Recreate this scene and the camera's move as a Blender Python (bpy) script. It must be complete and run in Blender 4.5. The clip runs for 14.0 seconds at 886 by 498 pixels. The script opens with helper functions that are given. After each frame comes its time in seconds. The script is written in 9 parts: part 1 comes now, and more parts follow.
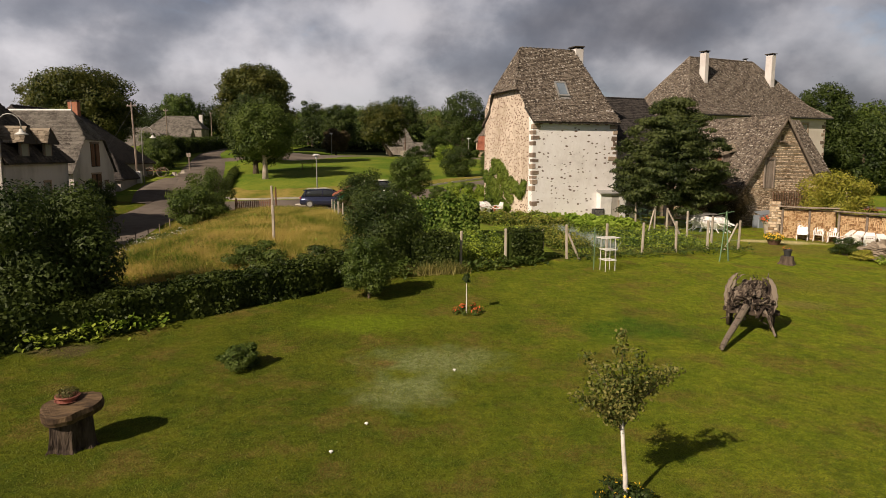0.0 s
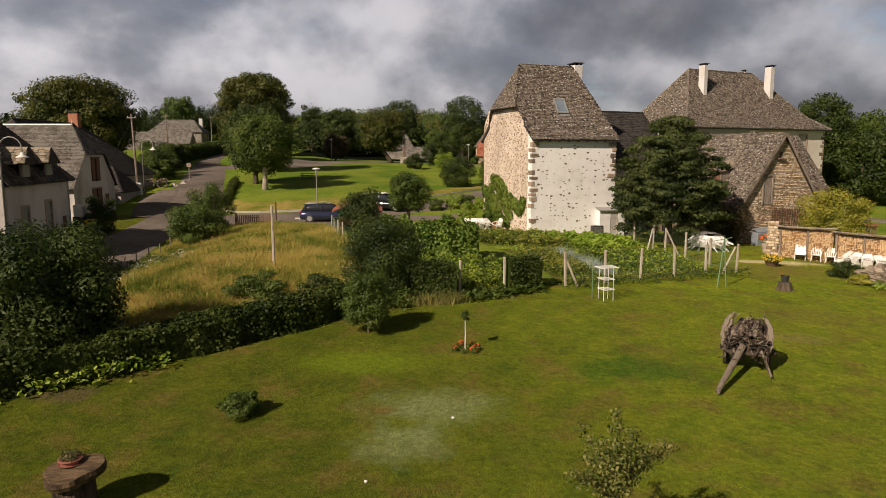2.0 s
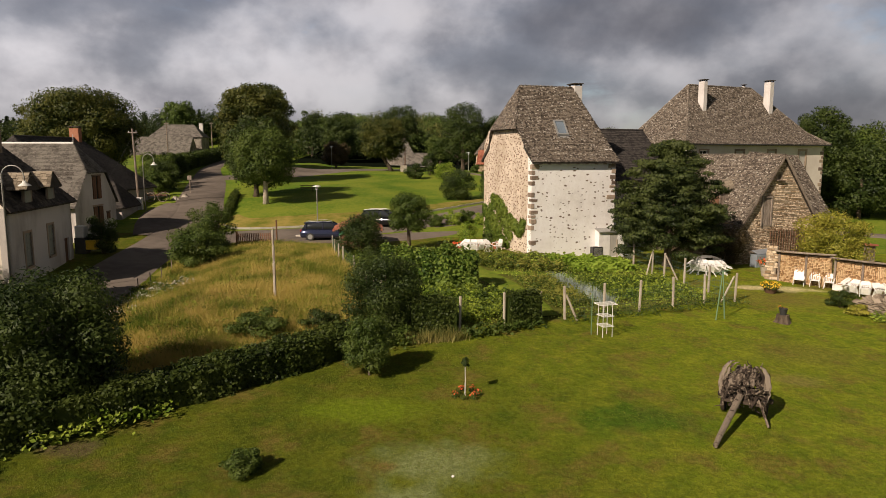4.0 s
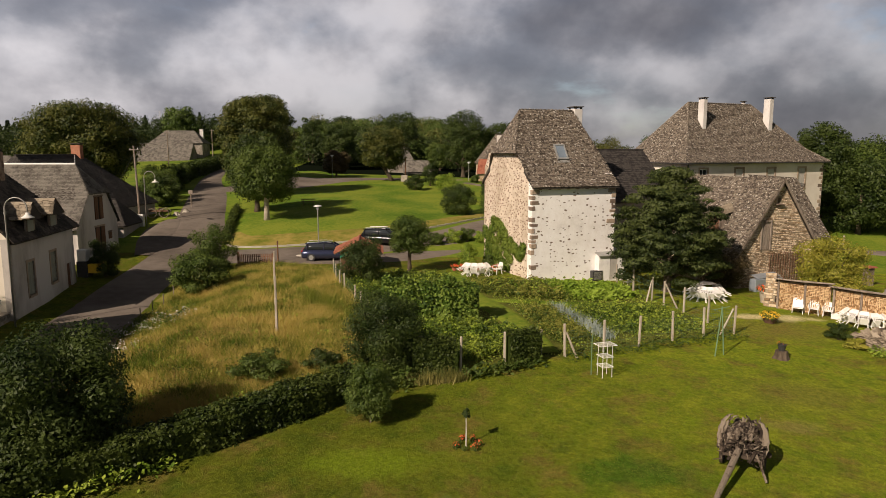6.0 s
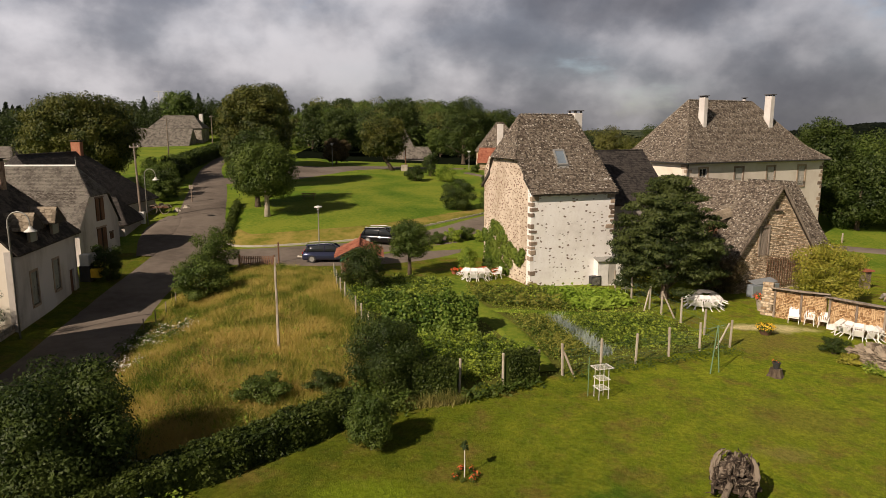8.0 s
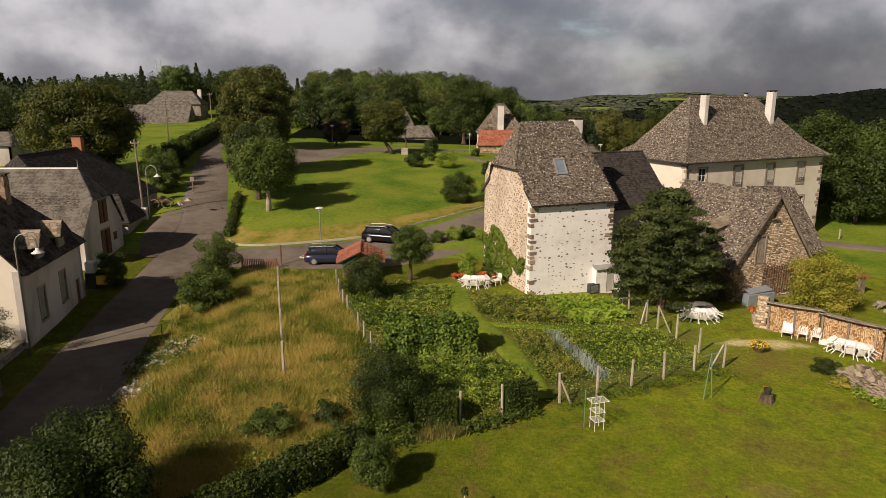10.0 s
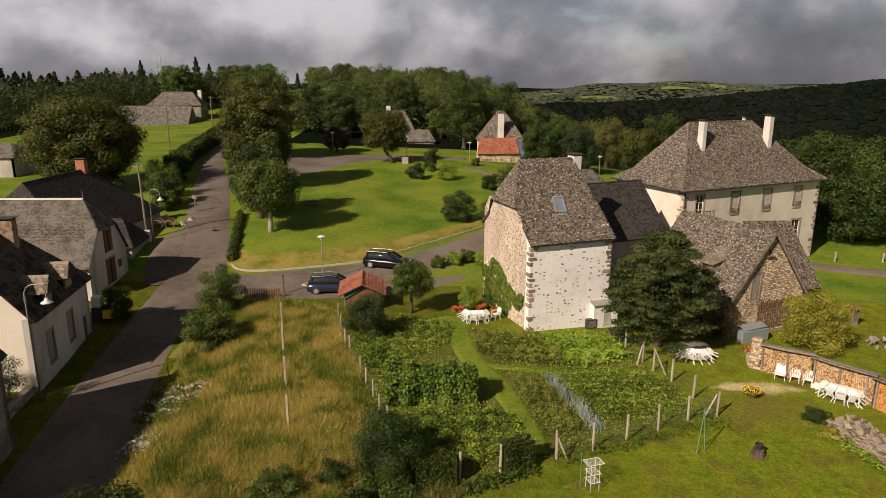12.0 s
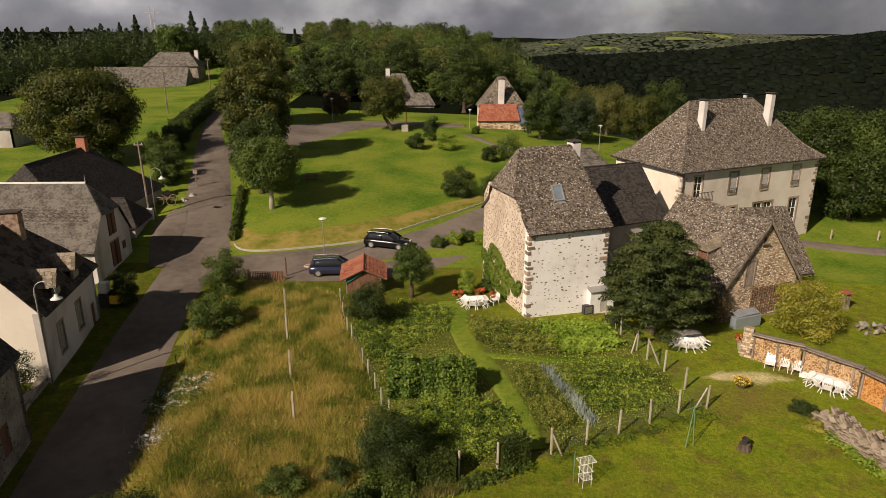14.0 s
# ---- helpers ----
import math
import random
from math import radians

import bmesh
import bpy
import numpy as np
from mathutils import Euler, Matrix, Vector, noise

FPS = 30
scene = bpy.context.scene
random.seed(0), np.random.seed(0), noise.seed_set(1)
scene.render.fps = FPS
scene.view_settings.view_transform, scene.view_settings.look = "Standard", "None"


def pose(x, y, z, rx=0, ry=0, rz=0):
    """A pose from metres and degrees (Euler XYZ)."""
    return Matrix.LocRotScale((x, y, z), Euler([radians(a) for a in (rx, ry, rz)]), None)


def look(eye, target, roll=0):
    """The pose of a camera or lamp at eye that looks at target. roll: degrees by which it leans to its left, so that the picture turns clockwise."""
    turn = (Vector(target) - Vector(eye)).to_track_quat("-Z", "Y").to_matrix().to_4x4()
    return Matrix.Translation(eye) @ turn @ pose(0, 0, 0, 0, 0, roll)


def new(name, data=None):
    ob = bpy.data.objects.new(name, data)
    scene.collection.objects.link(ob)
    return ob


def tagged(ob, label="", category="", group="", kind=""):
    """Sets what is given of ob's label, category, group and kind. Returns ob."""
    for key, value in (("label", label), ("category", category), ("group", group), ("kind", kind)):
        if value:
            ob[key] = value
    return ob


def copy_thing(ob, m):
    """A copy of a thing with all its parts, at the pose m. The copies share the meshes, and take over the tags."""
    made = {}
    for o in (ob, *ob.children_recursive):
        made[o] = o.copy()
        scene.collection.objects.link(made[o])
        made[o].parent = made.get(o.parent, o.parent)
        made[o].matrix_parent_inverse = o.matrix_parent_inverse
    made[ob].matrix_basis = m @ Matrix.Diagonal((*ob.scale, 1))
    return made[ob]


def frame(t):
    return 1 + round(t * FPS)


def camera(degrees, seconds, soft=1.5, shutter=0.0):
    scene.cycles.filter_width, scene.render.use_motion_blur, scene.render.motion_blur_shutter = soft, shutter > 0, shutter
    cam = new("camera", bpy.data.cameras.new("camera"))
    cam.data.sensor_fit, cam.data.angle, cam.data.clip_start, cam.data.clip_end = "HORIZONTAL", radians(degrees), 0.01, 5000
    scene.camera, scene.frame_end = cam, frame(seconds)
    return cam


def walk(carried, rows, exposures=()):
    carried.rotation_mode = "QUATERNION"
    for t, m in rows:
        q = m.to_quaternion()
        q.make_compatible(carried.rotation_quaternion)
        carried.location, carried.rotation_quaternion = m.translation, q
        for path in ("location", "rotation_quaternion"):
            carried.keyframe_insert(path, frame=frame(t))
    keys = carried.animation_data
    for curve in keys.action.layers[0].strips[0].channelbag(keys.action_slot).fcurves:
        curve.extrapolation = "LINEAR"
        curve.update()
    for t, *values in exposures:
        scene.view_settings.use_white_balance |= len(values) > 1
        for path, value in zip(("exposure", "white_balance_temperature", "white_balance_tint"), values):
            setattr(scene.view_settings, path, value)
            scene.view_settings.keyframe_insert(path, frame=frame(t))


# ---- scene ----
cam = camera(67.3, 14.0, soft=0.7)
EXPOSURE = 0.13
METRES, EYE, TILT, LEAN, TURN = 17.0, 5.8, -8.0, 0.0, 0.0
ROWS = [
    (0.0, 0.0, 0.0, 0.0, -0.0, 0.0, 0.0),
    (0.5, 0.0003, -0.0014, 0.0128, -0.0, -0.02, -0.0),
    (1.0, 0.0005, -0.0036, 0.0317, -0.01, -0.06, 0.01),
    (1.5, 0.0014, -0.0062, 0.0533, -0.01, -0.08, 0.02),
    (2.0, 0.0023, -0.0096, 0.0789, -0.0, -0.1, 0.02),
    (2.5, 0.0032, -0.0126, 0.1022, -0.01, -0.13, 0.02),
    (3.0, 0.0032, -0.0153, 0.1276, -0.01, -0.15, 0.01),
    (5.5, -0.0003, -0.0288, 0.2551, 0.02, -0.23, -0.01),
    (6.0, 0.0, -0.0321, 0.2855, 0.02, -0.24, -0.0),
    (6.5, 0.001, -0.0356, 0.314, 0.02, -0.24, -0.01),
    (7.0, 0.002, -0.0396, 0.3445, 0.03, -0.29, -0.01),
    (7.5, 0.0031, -0.044, 0.3726, 0.05, -1.02, -0.01),
    (10.0, 0.0006, -0.0739, 0.6026, 0.07, -5.11, -0.06),
    (10.5, 0.0003, -0.0802, 0.6583, 0.07, -5.11, -0.08),
    (11.0, -0.0005, -0.0869, 0.7165, 0.07, -5.13, -0.11),
    (11.5, -0.0013, -0.093, 0.7702, 0.07, -5.16, -0.13),
    (12.0, -0.002, -0.1009, 0.8276, 0.07, -6.16, -0.14),
    (12.5, -0.0025, -0.1089, 0.8825, 0.07, -7.72, -0.15),
    (13.0, -0.0023, -0.1173, 0.9372, 0.08, -9.38, -0.15),
    (13.5, -0.0011, -0.122, 0.9721, 0.09, -10.2, -0.15),
    (14.0, -0.0012, -0.1247, 0.9919, 0.08, -10.19, -0.15),
]
walk(cam, [(t, pose(0, 0, EYE, TILT, LEAN, TURN) @ pose(METRES * x, METRES * y, METRES * z, 90 + pitch, roll, yaw)) for t, x, y, z, yaw, pitch, roll in ROWS], exposures=[(0.0, EXPOSURE, 6500, 17), (14.0, EXPOSURE, 6500, 17)])

# ---- world, sun ----
SUN_EL, SUN_AZ = 35.5, math.atan2(0.74, 0.67)      # light travels towards SUN_AZ in plan
sun_from = Vector((-math.cos(SUN_AZ) * math.cos(radians(SUN_EL)), -math.sin(SUN_AZ) * math.cos(radians(SUN_EL)), math.sin(radians(SUN_EL))))
sun = new("sun", bpy.data.lights.new("sun", "SUN"))
sun.data.energy, sun.data.angle, sun.data.color = 5.0, radians(0.6), (1.0, 0.85, 0.66)
sun.matrix_world = look(sun_from * 100, (0, 0, 0))


def build_world():
    world = bpy.data.worlds.new("cloudy_sky")
    scene.world = world
    world.use_nodes = True
    nt = world.node_tree
    nt.nodes.clear()
    N, L = nt.nodes.new, nt.links.new
    out, bg = N("ShaderNodeOutputWorld"), N("ShaderNodeBackground")
    sky = N("ShaderNodeTexSky")
    sky.sky_type, sky.sun_disc = "NISHITA", False
    sky.sun_elevation, sky.sun_rotation = radians(SUN_EL), math.atan2(sun_from.x, sun_from.y)
    tc, sep = N("ShaderNodeTexCoord"), N("ShaderNodeSeparateXYZ")
    L(tc.outputs["Generated"], sep.inputs[0])
    up = N("ShaderNodeMath"); up.operation = "MAXIMUM"; up.inputs[1].default_value = 0.0
    L(sep.outputs[2], up.inputs[0])
    def noise_tex(scale, detail, rough, off, flat=2.3, warp=0.0):
        mp = N("ShaderNodeMapping"); mp.inputs["Location"].default_value = off
        mp.inputs["Rotation"].default_value = (0, radians(-14), radians(-33))
        mp.inputs["Scale"].default_value = (1.0, 1.0, flat)
        n = N("ShaderNodeTexNoise"); n.inputs["Scale"].default_value = scale
        n.inputs["Detail"].default_value, n.inputs["Roughness"].default_value = detail, rough
        n.inputs["Distortion"].default_value = warp
        L(tc.outputs["Generated"], mp.inputs[0]); L(mp.outputs[0], n.inputs["Vector"])
        return n
    def ramp(src, stops):
        r = N("ShaderNodeValToRGB")
        r.color_ramp.interpolation = "B_SPLINE"
        els = r.color_ramp.elements
        while len(els) < len(stops):
            els.new(0.5)
        for e, (p, c) in zip(els, stops):
            e.position, e.color = p, (*c, 1)
        L(src, r.inputs[0])
        return r
    # cloud thickness, and the same a little way towards the light: where it thins that way, the cloud is lit
    def thickness(off):
        broad = noise_tex(1.8, 3, 0.5, (3.1 + off[0], 1.7 + off[1], 0.4 + off[2]), 1.5)
        puff = noise_tex(5.0, 8, 0.50, (1.3 + off[0], 5.2 + off[1], 2.4 + off[2]), 1.35)
        a = N("ShaderNodeMath"); a.operation = "MULTIPLY"; a.inputs[1].default_value = 0.52
        c = N("ShaderNodeMath"); c.operation = "MULTIPLY_ADD"; c.inputs[1].default_value = 0.48
        L(broad.outputs["Fac"], a.inputs[0]); L(puff.outputs["Fac"], c.inputs[0]); L(a.outputs[0], c.inputs[2])
        return c.outputs[0]
    here, there = thickness((0, 0, 0)), thickness((-0.03, 0.0, 0.055))
    rim = N("ShaderNodeMath"); rim.operation = "SUBTRACT"
    L(here, rim.inputs[0]); L(there, rim.inputs[1])
    both = N("ShaderNodeMath"); both.operation = "MULTIPLY_ADD"; both.inputs[1].default_value = 1.35
    L(rim.outputs[0], both.inputs[0]); L(here, both.inputs[2])
    tone = ramp(both.outputs[0], [(0.33, (0.145, 0.150, 0.168)), (0.45, (0.225, 0.23, 0.247)), (0.54, (0.34, 0.34, 0.352)), (0.69, (0.68, 0.67, 0.66))])
    gaps = noise_tex(3.4, 6, 0.55, (7.3, 4.2, 1.0), 2.6, 0.2)
    gapm = ramp(gaps.outputs["Fac"], [(0.62, (0, 0, 0)), (0.74, (1, 1, 1))])
    skys = N("ShaderNodeMix"); skys.data_type = "RGBA"; skys.blend_type = "MULTIPLY"; skys.inputs[0].default_value = 1.0
    L(sky.outputs[0], skys.inputs[6]); skys.inputs[7].default_value = (0.10, 0.10, 0.10, 1)
    mix = N("ShaderNodeMix"); mix.data_type = "RGBA"
    L(gapm.outputs[0], mix.inputs[0]); L(tone.outputs[0], mix.inputs[6]); L(skys.outputs[2], mix.inputs[7])
    # brighter band low over the horizon
    hz = N("ShaderNodeMapRange"); hz.inputs[1].default_value, hz.inputs[2].default_value = 0.0, 0.22
    hz.inputs[3].default_value, hz.inputs[4].default_value = 0.12, 0.0
    L(up.outputs[0], hz.inputs[0])
    mix2 = N("ShaderNodeMix"); mix2.data_type = "RGBA"; mix2.blend_type = "SCREEN"
    L(hz.outputs[0], mix2.inputs[0]); L(mix.outputs[2], mix2.inputs[6]); mix2.inputs[7].default_value = (0.20, 0.21, 0.23, 1)
    # cloud base darkens overhead
    zen = N("ShaderNodeMapRange"); zen.inputs[1].default_value, zen.inputs[2].default_value = 0.24, 0.55
    zen.inputs[3].default_value, zen.inputs[4].default_value = 1.0, 0.30
    L(up.outputs[0], zen.inputs[0])
    dim = N("ShaderNodeMix"); dim.data_type = "RGBA"; dim.blend_type = "MULTIPLY"; dim.inputs[0].default_value = 1.0
    L(mix2.outputs[2], dim.inputs[6]); L(zen.outputs[0], dim.inputs[7])
    # thinner, better lit cloud towards the sun's side
    lee = N("ShaderNodeMapRange"); lee.inputs[1].default_value, lee.inputs[2].default_value = -0.6, 0.6
    lee.inputs[3].default_value, lee.inputs[4].default_value = 1.28, 0.78
    L(sep.outputs[0], lee.inputs[0])
    side = N("ShaderNodeMix"); side.data_type = "RGBA"; side.blend_type = "MULTIPLY"; side.inputs[0].default_value = 1.0
    L(dim.outputs[2], side.inputs[6]); L(lee.outputs[0], side.inputs[7])
    # rows of cloud bases close up towards the horizon
    low = N("ShaderNodeMapRange"); low.inputs[1].default_value, low.inputs[2].default_value = 0.0, 0.13
    low.inputs[3].default_value, low.inputs[4].default_value = 0.76, 1.0
    L(up.outputs[0], low.inputs[0])
    base = N("ShaderNodeMix"); base.data_type = "RGBA"; base.blend_type = "MULTIPLY"; base.inputs[0].default_value = 1.0
    L(side.outputs[2], base.inputs[6]); L(low.outputs[0], base.inputs[7])
    L(base.outputs[2], bg.inputs[0])
    bg.inputs[1].default_value = SKY
    L(bg.outputs[0], out.inputs[0])


SKY = 0.85
build_world()


# ---- materials ----
def rgb(c):
    return (*c, 1.0)


def material(name, cols, scale=1.0, detail=6, rough=0.85, bump=0.0, bump_scale=None, big=0.15, island=0.0, obj=0.0, metal=0.0, spec=0.3, leaf=0.0,
             stretch=(1, 1, 1), spots=None, swing=1.1):
    """Mottled surface: cols (dark, middle, light) by fine noise, shifted by broad noise; island/obj: variation piece by piece."""
    m = bpy.data.materials.new(name)
    m.use_nodes = True
    nt = m.node_tree
    N, L = nt.nodes.new, nt.links.new
    b = nt.nodes["Principled BSDF"]
    out = nt.nodes["Material Output"]
    tc = N("ShaderNodeTexCoord")
    mp = N("ShaderNodeMapping"); mp.inputs["Scale"].default_value = stretch
    L(tc.outputs["Object"], mp.inputs[0])
    fine = N("ShaderNodeTexNoise"); fine.inputs["Scale"].default_value = scale; fine.inputs["Detail"].default_value = detail
    fine.inputs["Roughness"].default_value = 0.62
    L(mp.outputs[0], fine.inputs["Vector"])
    broad = N("ShaderNodeTexNoise"); broad.inputs["Scale"].default_value = scale * big; broad.inputs["Detail"].default_value = 4
    L(mp.outputs[0], broad.inputs["Vector"])
    s1 = N("ShaderNodeMath"); s1.operation = "MULTIPLY_ADD"; s1.inputs[1].default_value = swing; s1.inputs[2].default_value = 0.25 - 0.5 * swing
    L(broad.outputs["Fac"], s1.inputs[0])
    s2 = N("ShaderNodeMath"); s2.operation = "MULTIPLY_ADD"; s2.inputs[1].default_value = 0.75
    L(fine.outputs["Fac"], s2.inputs[0]); L(s1.outputs[0], s2.inputs[2])
    val = s2.outputs[0]
    if island or obj:
        geo = N("ShaderNodeNewGeometry") if island else N("ShaderNodeObjectInfo")
        s3 = N("ShaderNodeMath"); s3.operation = "MULTIPLY_ADD"; s3.inputs[1].default_value = island or obj
        s3.inputs[2].default_value = -0.5 * (island or obj)
        L(geo.outputs["Random Per Island" if island else "Random"], s3.inputs[0])
        s4 = N("ShaderNodeMath"); s4.operation = "ADD"
        L(s3.outputs[0], s4.inputs[0]); L(val, s4.inputs[1])
        val = s4.outputs[0]
    r = N("ShaderNodeValToRGB")
    els = r.color_ramp.elements
    while len(els) < len(cols):
        els.new(0.5)
    for i, (e, c) in enumerate(zip(els, cols)):
        e.position, e.color = 0.25 + 0.5 * i / max(1, len(cols) - 1), rgb(c)
    L(val, r.inputs[0])
    col = r.outputs[0]
    if spots:                       # (colour, scale, cut): scattered dark or light marks
        sc, ss_, cut = spots
        vo = N("ShaderNodeTexVoronoi"); vo.inputs["Scale"].default_value = ss_; vo.inputs["Randomness"].default_value = 1.0
        wob = N("ShaderNodeVectorMath"); wob.operation = "MULTIPLY_ADD"; wob.inputs[1].default_value = (0.30, 0.30, 0.30)
        L(fine.outputs["Color"], wob.inputs[0]); L(mp.outputs[0], wob.inputs[2])
        flat = N("ShaderNodeVectorMath"); flat.operation = "MULTIPLY"; flat.inputs[1].default_value = (0.8, 0.8, 1.5)
        L(wob.outputs[0], flat.inputs[0]); L(flat.outputs[0], vo.inputs["Vector"])
        sr = N("ShaderNodeSeparateColor"); L(vo.outputs["Color"], sr.inputs[0])
        lim = N("ShaderNodeMath"); lim.operation = "MULTIPLY"; lim.inputs[1].default_value = cut
        L(sr.outputs[0], lim.inputs[0])
        lt = N("ShaderNodeMath"); lt.operation = "SUBTRACT"
        L(lim.outputs[0], lt.inputs[0]); L(vo.outputs["Distance"], lt.inputs[1])
        st = N("ShaderNodeMapRange"); st.inputs[1].default_value, st.inputs[2].default_value = 0.0, 0.06
        L(lt.outputs[0], st.inputs[0])
        mx = N("ShaderNodeMix"); mx.data_type = "RGBA"
        L(st.outputs[0], mx.inputs[0]); L(col, mx.inputs[6]); mx.inputs[7].default_value = rgb(sc)
        col = mx.outputs[2]
    L(col, b.inputs["Base Color"])
    b.inputs["Roughness"].default_value, b.inputs["Metallic"].default_value = rough, metal
    b.inputs["Specular IOR Level"].default_value = spec
    if bump:
        bn = N("ShaderNodeTexNoise"); bn.inputs["Scale"].default_value = bump_scale or scale * 2; bn.inputs["Detail"].default_value = 5
        L(mp.outputs[0], bn.inputs["Vector"])
        bp = N("ShaderNodeBump"); bp.inputs["Strength"].default_value = min(1.0, bump); bp.inputs["Distance"].default_value = 0.05 * max(1.0, bump)
        L(bn.outputs["Fac"], bp.inputs["Height"]); L(bp.outputs[0], b.inputs["Normal"])
    if leaf:
        tr = N("ShaderNodeBsdfTranslucent"); L(col, tr.inputs[0])
        ms = N("ShaderNodeMixShader"); ms.inputs[0].default_value = leaf
        L(b.outputs[0], ms.inputs[1]); L(tr.outputs[0], ms.inputs[2]); L(ms.outputs[0], out.inputs[0])
    return m


def plain(name, c, rough=0.6, metal=0.0, spec=0.4):
    d = tuple(v * 0.8 for v in c)
    return material(name, (d, c, tuple(min(1, v * 1.12) for v in c)), 6, 4, rough, 0.15, None, 0.2, metal=metal, spec=spec)


def glass_material():
    m = bpy.data.materials.new("window_glass")
    m.use_nodes = True
    b = m.node_tree.nodes["Principled BSDF"]
    b.inputs["Base Color"].default_value = (0.03, 0.035, 0.04, 1)
    b.inputs["Roughness"].default_value = 0.06
    b.inputs["Specular IOR Level"].default_value = 0.6
    return m


def lawn_material():
    """Mown grass: greener and darker on the left, drier, yellower and brighter to the right, with lush, faded and worn
    patches.
    """
    m = bpy.data.materials.new("mown_lawn")
    m.use_nodes = True
    nt = m.node_tree
    N, L = nt.nodes.new, nt.links.new
    b = nt.nodes["Principled BSDF"]
    b.inputs["Roughness"].default_value, b.inputs["Specular IOR Level"].default_value = 0.9, 0.1
    geo = N("ShaderNodeNewGeometry")
    pos = geo.outputs["Position"]
    def tex(scale, detail, rough=0.6):
        n = N("ShaderNodeTexNoise")
        n.inputs["Scale"].default_value, n.inputs["Detail"].default_value, n.inputs["Roughness"].default_value = scale, detail, rough
        L(pos, n.inputs["Vector"])
        return n.outputs["Fac"]
    def mixc(fac, a, c, mode="MIX"):
        x = N("ShaderNodeMix"); x.data_type = "RGBA"; x.blend_type = mode
        for v, k in ((fac, 0), (a, 6), (c, 7)):
            if isinstance(v, (tuple, float)):
                x.inputs[k].default_value = rgb(v) if isinstance(v, tuple) else v
            else:
                L(v, x.inputs[k])
        return x.outputs[2]
    def rng_(v, a, c, lo=0.0, hi=1.0):
        r = N("ShaderNodeMapRange"); r.interpolation_type = "SMOOTHSTEP"
        r.inputs[1].default_value, r.inputs[2].default_value, r.inputs[3].default_value, r.inputs[4].default_value = a, c, lo, hi
        L(v, r.inputs[0])
        return r.outputs[0]
    def mul(a, c):
        q = N("ShaderNodeMath"); q.operation = "MULTIPLY"
        L(a, q.inputs[0])
        if isinstance(c, float):
            q.inputs[1].default_value = c
        else:
            L(c, q.inputs[1])
        return q.outputs[0]
    broad, mid, fine, grit = tex(0.22, 4), tex(1.1, 7), tex(5.5, 6), tex(26, 4, 0.7)
    sep = N("ShaderNodeSeparateXYZ"); L(pos, sep.inputs[0])
    lush = mixc(rng_(mid, 0.3, 0.7), (0.066, 0.084, 0.006), (0.118, 0.126, 0.010))
    dry = mixc(rng_(mid, 0.3, 0.7), (0.145, 0.185, 0.010), (0.215, 0.228, 0.018))
    # left to right: real drying, plus uneven light put into the colour
    side = rng_(sep.outputs[0], -10.0, 17.0)
    wob = N("ShaderNodeMath"); wob.operation = "MULTIPLY_ADD"; wob.inputs[1].default_value = 0.9; L(broad, wob.inputs[0])
    sm = N("ShaderNodeMath"); sm.operation = "ADD"; sm.inputs[1].default_value = -0.45; L(side, sm.inputs[0]); L(sm.outputs[0], wob.inputs[2])
    col = mixc(rng_(wob.outputs[0], 0.0, 1.0), lush, dry)
    # worn brownish places and clover
    col = mixc(mul(rng_(tex(0.7, 7, 0.65), 0.47, 0.66), 0.75), col, (0.165, 0.115, 0.032))
    col = mixc(mul(rng_(tex(1.3, 7, 0.6), 0.50, 0.70), 0.45), col, (0.050, 0.095, 0.008))
    for x, y, rx, ry, c, k in ((-2.6, 21.2, 2.6, 1.3, (0.155, 0.200, 0.010), 0.85), (-.2, 17.8, 2.2, 1.5, (0.23, 0.25, 0.115), 0.8), (-1.0, 15.6, 1.5, 1.3, (0.23, 0.25, 0.115), 0.75),
                               (-11.0, 18.6, 1.1, .7, (0.12, 0.085, 0.05), 0.8), (13.5, 24.5, 1.6, .7, (0.24, 0.18, 0.07), 0.6), (-1.6, 17.6, .45, .35, (0.19, 0.115, 0.035), 0.7), (6.4, 20.6, 2.8, 1.5, (0.05, 0.110, 0.008), 0.75),
                               (20.6, 40.3, 2.9, .95, (0.62, 0.50, 0.31), 0.95), (18.6, 40.1, 1.3, .5, (0.62, 0.50, 0.31), 0.9), (19.4, 37.4, 4.2, 2.6, (0.19, 0.145, 0.04), 0.55), (15.5, 27.5, 3.2, 2.0, (0.18, 0.14, 0.035), 0.5)):
        v = N("ShaderNodeVectorMath"); v.operation = "SUBTRACT"; L(pos, v.inputs[0]); v.inputs[1].default_value = (x, y, 0)
        w = N("ShaderNodeVectorMath"); w.operation = "DIVIDE"; L(v.outputs[0], w.inputs[0]); w.inputs[1].default_value = (rx, ry, 100)
        ln = N("ShaderNodeVectorMath"); ln.operation = "LENGTH"; L(w.outputs[0], ln.inputs[0])
        wv = N("ShaderNodeMath"); wv.operation = "MULTIPLY_ADD"; wv.inputs[1].default_value = 1.6; L(mid, wv.inputs[0]); L(ln.outputs["Value"], wv.inputs[2])
        col = mixc(mul(rng_(wv.outputs[0], 1.95, 1.05), k), col, c)
    col = mixc(rng_(fine, 0.35, 0.65, 0.0, 0.75), col, (0.58, 0.58, 0.46), "MULTIPLY")
    col = mixc(rng_(grit, 0.30, 0.70, 0.0, 0.75), col, (0.36, 0.40, 0.30), "MULTIPLY")
    gain = mixc(1.0, col, (1.46, 1.54, 1.43), "MULTIPLY")
    L(gain, b.inputs["Base Color"])
    ad = N("ShaderNodeMath"); ad.operation = "MULTIPLY_ADD"; ad.inputs[1].default_value = 0.6; L(fine, ad.inputs[0]); L(grit, ad.inputs[2])
